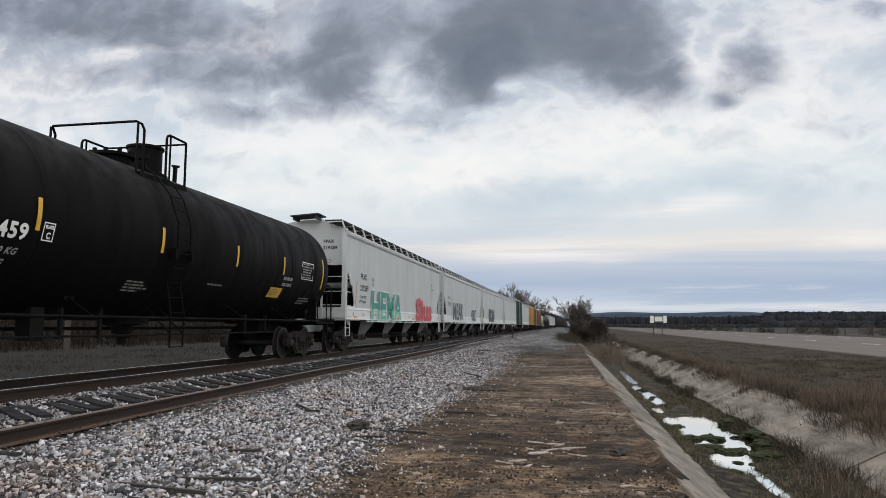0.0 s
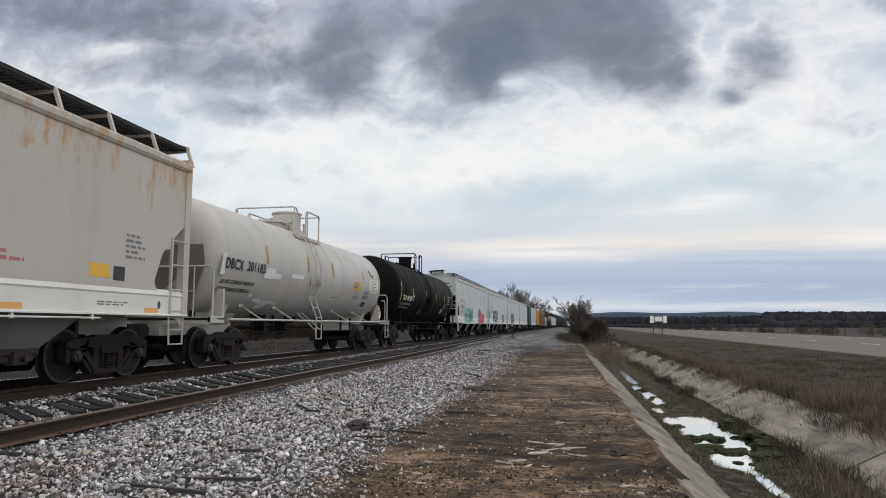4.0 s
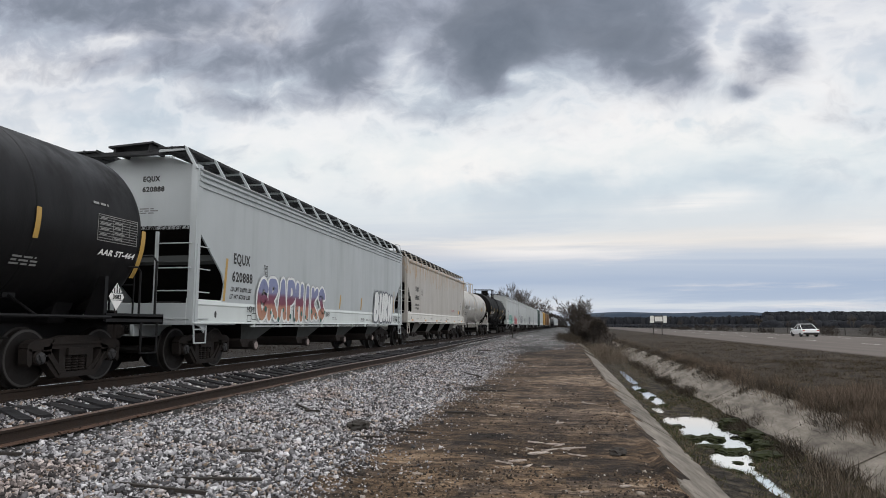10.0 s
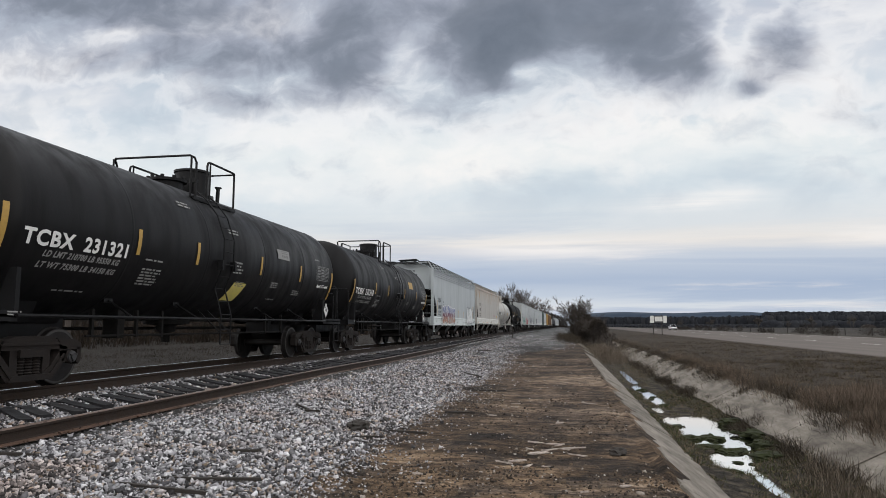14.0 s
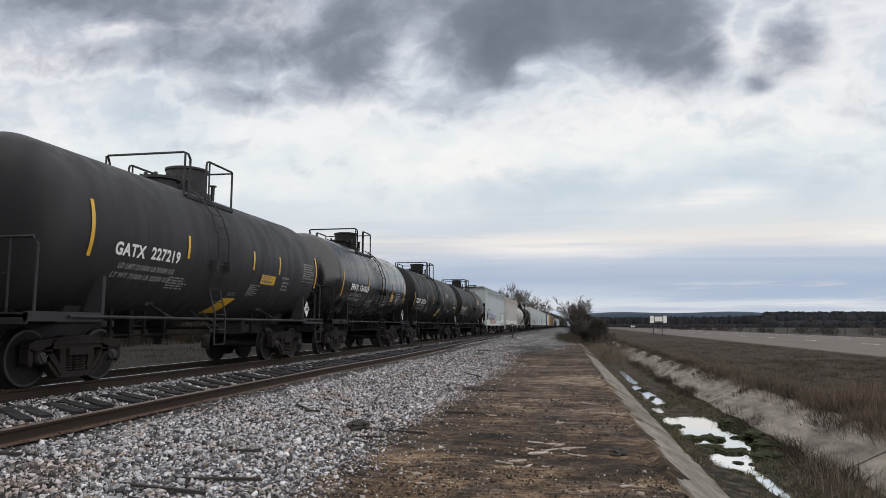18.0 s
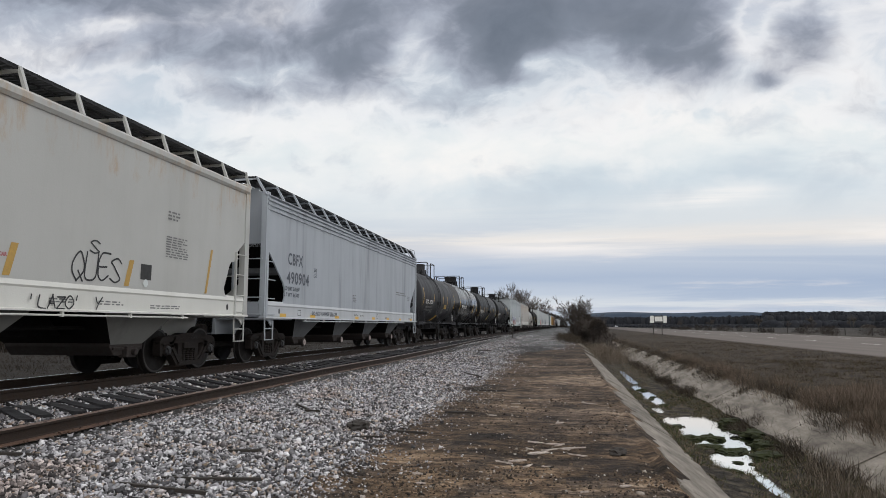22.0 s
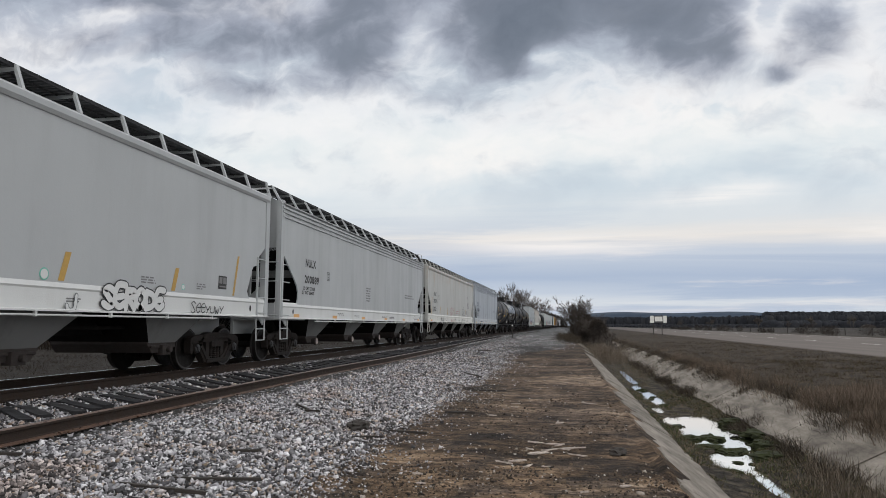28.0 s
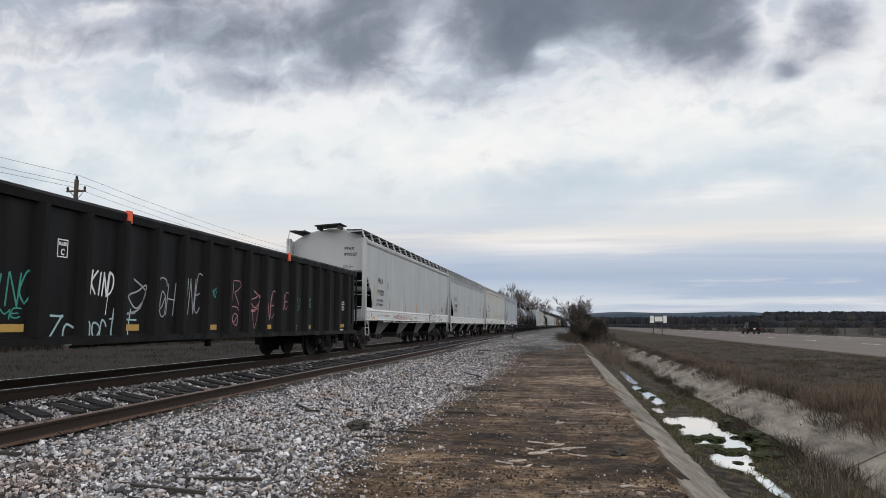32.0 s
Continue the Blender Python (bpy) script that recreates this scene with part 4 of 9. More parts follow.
# ---- highway ----
def road():
    n = Net("pale_worn_asphalt")
    co = n.coord()
    lane = n.noise(n.coord(scale=(0.9, 0.05, 1)), 1.0, 4, 0.6)
    grit = n.noise(co, 12, 5, 0.6)
    col = n.ramp(n.math("ADD", n.math("MULTIPLY", lane, 0.6), n.math("MULTIPLY", grit, 0.4)), [(0.35, (0.082, 0.068, 0.060, 1)), (0.55, (0.112, 0.095, 0.083, 1)), (0.7, (0.150, 0.128, 0.113, 1))])
    m = n.surface(col, 0.9, 0, grit, 0.3, 0.01, 0.3)
    ys = [-700, -100] + [20 * k for k in range(0, 60)] + [1400, 2300]
    v = [(road_x(y) + d, y, z) for y in ys for d, z in ((-0.5, 0.0), (0.0, ROAD_Z), (9.2, ROAD_Z + 0.10), (18.5, ROAD_Z), (19.2, 0.0))]
    f = [(5 * j + i, 5 * j + i + 1, 5 * j + 6 + i, 5 * j + 5 + i) for j in range(len(ys) - 1) for i in range(4)]
    solid("road", Shape().add(v, f), m, "wide pale asphalt highway", "road", kind="structure")
    paint = plain("worn_road_paint", (0.62, 0.60, 0.55), 0.7, 0, 0.25, 3)
    edge = Shape()
    for y0, y1 in zip(ys[1:], ys[2:]):
        for d, z in ((16.9, 0.026),):
            edge.add([(road_x(y0) + d, y0, ROAD_Z + z + 0.01), (road_x(y0) + d + 0.14, y0, ROAD_Z + z + 0.01), (road_x(y1) + d + 0.14, y1, ROAD_Z + z + 0.01), (road_x(y1) + d, y1, ROAD_Z + z + 0.01)], [(0, 1, 2, 3)])
    solid("road_edge_lines", edge, paint, "worn white edge lines on the highway", "road marking", kind="structure")
    dash = Shape().box(-0.07, 0.07, -1.5, 1.5, 0.0, 0.006).mesh("lane_dash", paint)
    for k in range(24):
        for d, z in ((6.2, 0.075), (13.0, 0.068)):
            y = 14 + 12.2 * k
            part_at = pose(road_x(y) + d, y, ROAD_Z + z, 0, 0, -math.degrees(0.022))
            tagged(new("lane_dash", dash), "short worn white lane dash on asphalt", "road marking", "lane dashes", "structure").matrix_basis = part_at


road()


# ---- distance ----
def far_woods():
    rng = np.random.default_rng(51)
    blob = []
    for k in range(5):
        v, f = [], []
        rings = ((0.0, 1.0), (0.3, 1.05), (0.6, 1.0), (0.85, 0.8), (1.0, 0.4))
        for z, r in rings:
            for j in range(7):
                a = j * 6.283 / 7
                rr = r * rng.uniform(0.7, 1.25)
                v.append((rr * math.cos(a), rr * math.sin(a), z * rng.uniform(0.93, 1.07)))
        for i in range(len(rings) - 1):
            for j in range(7):
                a, b, c, d = i * 7 + j, i * 7 + (j + 1) % 7, i * 7 + 7 + (j + 1) % 7, i * 7 + 7 + j
                f += [(a, b, c), (a, c, d)]
        blob.append((np.array(v), f))
    # bluish distance haze is mixed into the tree tones
    m = stone_material("distant_woodland", [(0.0, (0.014, 0.017, 0.023, 1)), (0.5, (0.020, 0.023, 0.030, 1)), (0.9, (0.026, 0.029, 0.035, 1)), (1.0, (0.036, 0.036, 0.037, 1))])
    pts, sc = [], []
    for _ in range(5200):      # pine wood on the rise beyond the fields
        a = rng.uniform(0.27, 0.62)
        y = rng.uniform(700, 900)
        pts.append((a * y, y, rng.uniform(-2, 2) + 6 * (y - 700) / 200))
        h = rng.uniform(9.8, 11.0)
        sc.append((h * 0.38, h * 0.38, h))
    for _ in range(3600):      # scrub along the foot of the wood
        a, y = rng.uniform(0.03, 0.62), rng.uniform(640, 700)
        pts.append((a * y, y, rng.uniform(-1, 0)))
        h = rng.uniform(1.5, 6.5) * (0.5 if a < 0.27 else 1.0)
        sc.append((h * 0.8, h * 0.8, h))
    for _ in range(4200):      # lower belt
        a = rng.uniform(0.03, 0.36)
        y = rng.uniform(850, 1000)
        pts.append((a * y, y, rng.uniform(-2, 1)))
        h = rng.uniform(7, 12) + 4 * max(0.0, (a - 0.2) / 0.16)
        sc.append((h * 0.28, h * 0.28, h))
    for _ in range(1500):      # hedge and wood beyond the railway
        y = rng.uniform(-20, 420)
        pts.append((rng.uniform(-120, -62), y, 0.0))
        h = rng.uniform(4.0, 6.5)
        sc.append((h * 0.5, h * 0.5, h))
    n = len(pts)
    me = stack_mesh("far_woods", blob, np.array(pts), np.array(sc), np.stack([rng.uniform(0, 6.28, n), np.zeros(n), np.zeros(n)], -1), m)
    tagged(new("far_woods", me), "dark belt of distant woodland beyond the fields", "woodland", kind="stuff")
    hill = Net("haze_tinted_hill")
    # distance haze painted into the hill as a pale blue-grey
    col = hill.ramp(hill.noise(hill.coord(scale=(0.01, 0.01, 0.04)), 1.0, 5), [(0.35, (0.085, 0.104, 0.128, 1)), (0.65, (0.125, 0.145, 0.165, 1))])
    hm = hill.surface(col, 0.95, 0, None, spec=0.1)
    v, f = [], []
    for k in range(61):
        x = 40 + 18 * k
        t = (x - 40) / 1080
        z = 33 + 8 * math.sin(t * 5.0 + 0.3) + 3 * math.sin(t * 19)
        v += [(x, 1900, -6), (x, 1980, z * 0.75), (x + 10, 2100, z), (x + 20, 2300, -6)]
    for k in range(60):
        f += [(4 * k + i, 4 * k + 4 + i, 4 * k + 5 + i, 4 * k + 1 + i) for i in range(3)]
    solid("far_hill", Shape().add(v, f), hm, "low wooded hill tinted with haze on the horizon", "hill", kind="structure", smooth=True)


far_woods()


def bare_tree(name, x, y, h, seed, label, category, spread_by=0.5, stems=1, twigs=1.0, thick=0.018, least=0.006):
    """A leafless tree: tapered stems that fork into limbs and fine twigs."""
    rnd = random.Random(seed)
    base = ground_z(x, y)
    root = thing(name, label, category, "bare trees and bushes", pose(x, y, base - 0.05))
    trunk, crown = Shape(), Shape()

    def grow(p, d, ln, r, depth):
        q = p + d * ln * 0.55 + Vector((rnd.uniform(-1, 1), rnd.uniform(-1, 1), 0)) * ln * 0.06
        e = p + d * ln
        (trunk if depth < 2 else crown).tube([p, q, e], [max(r, least), max(r * 0.82, least), max(r * 0.62, least * 0.7)], 5 if depth < 2 else 3)
        if depth >= 5 or ln < 0.18:
            return
        for _ in range(rnd.choice((2, 3, 3) if depth < 4 else (2, 3))):
            if depth > 2 and rnd.random() > 0.92 * twigs:
                continue
            nd = (d + Vector((rnd.gauss(0, spread_by), rnd.gauss(0, spread_by), rnd.gauss(0.12, spread_by * 0.55)))).normalized()
            grow(p + d * ln * rnd.uniform(0.55, 1.0), nd, ln * rnd.uniform(0.56, 0.80), r * 0.58, depth + 1)

    for _ in range(stems):
        off = Vector((rnd.gauss(0, 0.25), rnd.gauss(0, 0.25), 0)) * (stems > 1)
        d = Vector((rnd.gauss(0, 0.18 if stems > 1 else 0.05), rnd.gauss(0, 0.18 if stems > 1 else 0.05), 1)).normalized()
        grow(off, d, h * rnd.uniform(0.28, 0.38), h * thick * (0.6 if stems > 1 else 1), 0)
    part("trunk", trunk, M["bark"], root)
    if crown.v:
        part("crown", crown, M["bark"], root, "fine bare grey-brown twigs")
    return root


M["bark"] = plain("grey_brown_bark", (0.055, 0.045, 0.038), 0.9, 0, 0.4, 9)


def dense_bush(x, y, w, h, seed, n=5200, coarse=1.0, label="dense dark leafless thicket bush beside the drain"):
    """A tangled bush: stems inside, and a crown of very many short dark twigs with a lumpy outline."""
    rng, rnd = np.random.default_rng(seed), random.Random(seed)
    root = thing("bush", label, "bush", "bare trees and bushes", pose(x, y, ground_z(x, y) - 0.05))
    s = Shape()
    for _ in range(9):
        a, r = rnd.uniform(0, 6.28), rnd.uniform(0.2, 0.8) * w
        s.tube([(0.15 * math.cos(a), 0.15 * math.sin(a), 0), (0.6 * r * math.cos(a), 0.6 * r * math.sin(a), h * 0.5), (r * math.cos(a), r * math.sin(a), h * rnd.uniform(0.75, 1.0))], [0.05, 0.035, 0.015], 4)
    part("stems", s, M["bark"], root)
    u, az, rr = rng.uniform(0, 1, n), rng.uniform(0, 6.28, n), rng.uniform(0, 1.12, n) ** 0.6
    lump = np.array([1 + 0.28 * noise.noise((1.7 * math.cos(q) + seed, 1.7 * math.sin(q), 3.0 * v)) for q, v in zip(az, u)])
    prof = np.sin(np.pi * np.clip(0.16 + 0.80 * u, 0, 1)) ** 0.55
    pts = np.stack([w * prof * rr * lump * np.cos(az), w * prof * rr * lump * np.sin(az), h * u * (0.9 + 0.12 * lump)], -1)
    ln = rng.uniform(0.22, 0.6, n)
    me = stack_mesh("crown", blade_templates(seed, 5), pts, np.stack([coarse * rng.uniform(0.16, 0.36, n), ln * coarse ** 0.4, ln * coarse ** 0.4], -1), np.stack([az, rng.normal(0.0, 0.8, n), rng.normal(0, 0.8, n)], -1), M["tangle"])
    part("crown", me, None, root, "tangle of fine dark twigs")
    return root


M["tangle"] = blade_material("dark_twigs", [(0.0, (0.010, 0.009, 0.008, 1)), (0.6, (0.026, 0.022, 0.019, 1)), (1.0, (0.060, 0.049, 0.041, 1))])


def thicket():
    for i, (x, y, w, h) in enumerate(((1.5, 142, 1.5, 5.6), (2.4, 138, 1.6, 6.0), (3.2, 141, 1.5, 5.6), (2.0, 128, 1.3, 4.8), (3.4, 126, 1.4, 4.4), (4.2, 130, 1.2, 3.6), (3.2, 86, 0.95, 2.9), (3.5, 78, 1.0, 2.6), (4.1, 80, 0.7, 1.9), (2.7, 88, 0.7, 2.2))):
        dense_bush(x, y, w, h, 60 + i)
    for x, y, h, st in ((4.1, 92, 3.2, 6), (3.4, 84, 3.2, 6), (3.9, 64, 1.7, 5), (3.0, 60, 1.4, 5), (3.4, 52, 1.3, 4)):
        bare_tree("bush", x, y, h * 1.25, int(x * 10 + y), "thin leafless bush beside the drain", "bush", 0.55, st, 1.0, 0.012, 0.014)
    for x, y, h in ((1.9, 142, 10.6), (3.1, 140, 10.2), (2.5, 146, 11.0)):
        bare_tree("bare_tree", x, y, h, int(y), "leafless roadside tree with a fine round crown", "tree", 0.62, 4, 1.0, 0.010, 0.026)
    rnd = random.Random(77)
    for i in range(15):      # the row behind the train comes down towards the far end
        k = i / 14
        y = 228 + 75 * k + rnd.uniform(-8, 8)
        x = y * math.tan(radians(-4.7 + 2.9 * k))
        bare_tree("bare_tree", x, y, (17.6 - 6.6 * k) * rnd.uniform(0.92, 1.08) * y / 232, 200 + i, "tall leafless tree behind the train", "tree", 0.34, 2, 0.95, 0.012, 0.030)
    for i in range(7):
        y = 430 + 12 * i
        dense_bush(y * math.tan(radians(-1.75 + 0.28 * i)), y, 2.8, 10.0 - 0.5 * i, 260 + i, 1500, 9.0, "dark thicket at the far end of the track")


thicket()


# ---- wagons ----
def word(body, size=0.3, squeeze=1.0, fat=0.0, gap=1.0):
    """Vertices and faces of a word in the built-in font, from its lower left corner."""
    cu = bpy.data.curves.new("word", "FONT")
    cu.body, cu.size, cu.offset, cu.resolution_u, cu.space_character = body, size, fat, 3, gap
    ob = bpy.data.objects.new("word", cu)
    scene.collection.objects.link(ob)
    me = bpy.data.meshes.new_from_object(ob.evaluated_get(bpy.context.evaluated_depsgraph_get()))
    v, f = [(p.co.x * squeeze, p.co.y) for p in me.vertices], [tuple(p.vertices) for p in me.polygons]
    bpy.data.objects.remove(ob)
    bpy.data.meshes.remove(me)
    bpy.data.curves.remove(cu)
    return v, f


def quads(rects):
    v, f = [], []
    for x, y, w, h in rects:
        f.append(tuple(range(len(v), len(v) + 4)))
        v += [(x, y), (x + w, y), (x + w, y + h), (x, y + h)]
    return v, f


def small_print(w, rows, h=0.05, seed=1):
    """Bars for lines of print that are too small to read."""
    rnd, out = random.Random(seed), []
    for r in range(rows):
        x, end = 0.0, w * rnd.uniform(0.6, 1.0)
        while x < end:
            d = rnd.uniform(0.06, 0.22)
            out.append((x, -r * h * 1.9, min(d, end - x), h))
            x += d + 0.04
    return quads(out)


def boxed(w, h, t=0.025):
    return quads([(0, 0, w, t), (0, h - t, w, t), (0, 0, t, h), (w - t, 0, t, h)])


def sheet(bl, br, tr, tl, n=8):
    """A four-cornered label in level strips, so that it can bend round a barrel."""
    v, f = [], []
    for j in range(n + 1):
        k = j / n
        v += [(bl[0] + (tl[0] - bl[0]) * k, bl[1] + (tl[1] - bl[1]) * k), (br[0] + (tr[0] - br[0]) * k, br[1] + (tr[1] - br[1]) * k)]
    return v, [(2 * j, 2 * j + 1, 2 * j + 3, 2 * j + 2) for j in range(n)]


class Flat:
    """Puts marks on a flat wagon side at x."""

    def __init__(self, x):
        self.x = x

    def __call__(self, p, y, z):
        return (self.x, y + p[0], z + p[1])


class Round:
    """Puts marks on a barrel: z is the height at which the mark's foot lies."""

    def __init__(self, r, zc, shift=0.0):
        self.r, self.zc, self.shift = r, zc, shift

    def __call__(self, p, y, z):
        ang = math.asin(max(-1, min(1, (z - self.zc) / self.r))) + p[1] / self.r
        return ((self.r + 0.016) * math.cos(ang), y + p[0] + self.shift, self.zc + (self.r + 0.016) * math.sin(ang))


class End:
    """Puts marks on the end wall that faces the rear of the train."""

    def __init__(self, y):
        self.y = y

    def __call__(self, p, x, z):
        return (x + p[0], self.y, z + p[1])


def mark(name, flat, place, y, z, material, parent, label="", cut=False):
    v, f = flat
    s = Shape()
    if cut:      # tall marks on a barrel are cut into strips so that they follow it
        vv, ff = [], []
        for face in f:
            (xa, ya), (xb, _), _, (_, yb) = [v[i] for i in face]
            k = max(1, int((yb - ya) / 0.12))
            for j in range(k):
                ff.append(tuple(range(len(vv), len(vv) + 4)))
                a, b = ya + (yb - ya) * j / k, ya + (yb - ya) * (j + 1) / k
                vv += [(xa, a), (xb, a), (xb, b), (xa, b)]
        v, f = vv, ff
    s.add([place(p, y, z) for p in v], f)
    me = bpy.data.meshes.new(name)
    me.from_pydata(s.v, [], s.f)
    me.materials.append(material)
    return part(name, me, None, parent, label)


# running gear, built once and shared
def wheelset_mesh():
    s = Shape()
    prof = [(0.66, 0.02), (0.66, 0.12), (0.685, 0.15), (0.70, 0.36), (0.685, 0.40), (0.685, 0.485), (0.705, 0.485), (0.725, 0.46), (0.815, 0.453), (0.82, 0.44)]
    for sgn in (1, -1):
        s.lathe([(a * sgn, r) for a, r in prof], "x", 32, close=False)
        s.lathe([(0.82 * sgn, 0.44), (0.822 * sgn, 0.405)], "x", 32, mi=1, close=False)
        s.lathe([(a * sgn, r) for a, r in ((0.822, 0.405), (0.80, 0.37), (0.755, 0.34), (0.765, 0.18), (0.83, 0.15), (0.84, 0.11), (1.02, 0.07))], "x", 32, close=True)
    s.lathe([(-0.68, 0.085), (0.68, 0.085)], "x", 12)
    s.box(0.80, 0.805, 0.2, 0.3, -0.03, 0.03, 1)
    return s.mesh("wheelset", [M["wheel"], M["tread"]], smooth=True)


def side_frame_mesh():
    s = Shape()
    x0, x1 = 0.90, 1.06
    s.prism([(-0.66, 0.60), (-0.40, 0.585), (0.40, 0.585), (0.66, 0.60), (0.56, 0.74), (0.30, 0.80), (-0.30, 0.80), (-0.56, 0.74)], "x", x0, x1)
    s.prism([(-0.60, 0.66), (0.60, 0.66), (0.58, 0.70), (-0.58, 0.70)], "x", x1, x1 + 0.03)
    for k in (1, -1):
        s.prism([(k * 0.60, 0.585), (k * 1.04, 0.565), (k * 1.09, 0.62), (k * 1.07, 0.68), (k * 0.96, 0.735), (k * 0.52, 0.76)], "x", x0, x1)
        s.prism([(k * 0.99, 0.60), (k * 1.09, 0.60), (k * 1.08, 0.38), (k * 1.03, 0.33), (k * 0.985, 0.37)], "x", x0, x1)
        s.prism([(k * 0.76, 0.62), (k * 0.58, 0.64), (k * 0.60, 0.46), (k * 0.70, 0.36), (k * 0.75, 0.40)], "x", x0, x1)
        s.prism([(k * 0.76, 0.56), (k * 0.60, 0.56), (k * 0.40, 0.33), (k * 0.24, 0.24), (k * 0.26, 0.12), (k * 0.46, 0.14), (k * 0.66, 0.34)], "x", x0, x1)
        s.prism([(k * 0.70, 0.50), (k * 0.66, 0.52), (k * 0.36, 0.19), (k * 0.40, 0.17)], "x", x1, x1 + 0.025)
        s.prism([(k * 0.40, 0.64), (k * 0.26, 0.64), (k * 0.25, 0.2), (k * 0.40, 0.2)], "x", x0 + 0.02, x1 - 0.015)
        s.lathe([(0.88, 0.10), (1.05, 0.115), (1.08, 0.10)], "x", 16, (0, k * 0.84, 0.457))
        s.lathe([(1.08, 0.098), (1.105, 0.09), (1.11, 0.05), (1.13, 0.045)], "x", 16, (0, k * 0.84, 0.457), mi=1)
        for q in range(3):
            s.box(1.105, 1.135, k * 0.84 + 0.065 * math.cos(q * 2.1 + 0.5) - 0.014, k * 0.84 + 0.065 * math.cos(q * 2.1 + 0.5) + 0.014, 0.457 + 0.065 * math.sin(q * 2.1 + 0.5) - 0.014, 0.457 + 0.065 * math.sin(q * 2.1 + 0.5) + 0.014, 1)
    s.prism([(-0.44, 0.13), (0.44, 0.13), (0.38, 0.22), (-0.38, 0.22)], "x", x0 - 0.03, x1 + 0.03)
    for yy in (-0.16, 0.0, 0.16):
        prof = []
        for j in range(13):
            prof.append((0.22 + j * 0.0215, 0.078 if j % 2 else 0.058))
        s.lathe(prof, "z", 10, (0.99, yy, 0))
    s.box(0.86, 1.10, -0.26, 0.26, 0.48, 0.60)
    return s.mesh("side_frame", [M["steel"], M["bearing"]], smooth=True)


WHEELS, FRAME_SIDE = wheelset_mesh(), side_frame_mesh()
BOLSTER = Shape().box(-1.0, 1.0, -0.22, 0.22, 0.45, 0.72).box(-0.35, 0.35, -0.3, 0.3, 0.68, 0.80).box(-0.9, 0.9, -0.55, -0.48, 0.36, 0.46).box(-0.9, 0.9, 0.48, 0.55, 0.36, 0.46).mesh("truck", M["under"], bevel=0.02)
COUPLER = (Shape().box(-0.09, 0.09, -0.55, 0.0, 0.76, 0.94).prism([(-0.16, 0.0), (-0.18, 0.22), (-0.06, 0.34), (-0.02, 0.2), (0.10, 0.16), (0.17, 0.24), (0.19, 0.02)], "z", 0.70, 1.0)).mesh("coupler", M["steel"], bevel=0.015)
TRAIN, SPINNING = [], []


def running_gear(car, centre, end):
    """Two trucks whose centres lie at +-centre, and couplers past the body's ends."""
    for k in (1, -1):
        truck = part("truck", BOLSTER, None, car, "grimy cast steel truck", at=pose(0, k * centre, 0))
        part("side_frame", FRAME_SIDE, None, truck)
        part("side_frame", FRAME_SIDE, None, truck, at=pose(0, 0, 0, 0, 0, 180))
        for q in (0.84, -0.84):
            SPINNING.append((part("wheelset", WHEELS, None, truck, "rusty steel wheels on an axle", at=pose(0, q, 0.457)), q))
        part("coupler", COUPLER, None, car, at=pose(0, k * (end + 0.18), 0, 0, 0, 0 if k > 0 else 180))


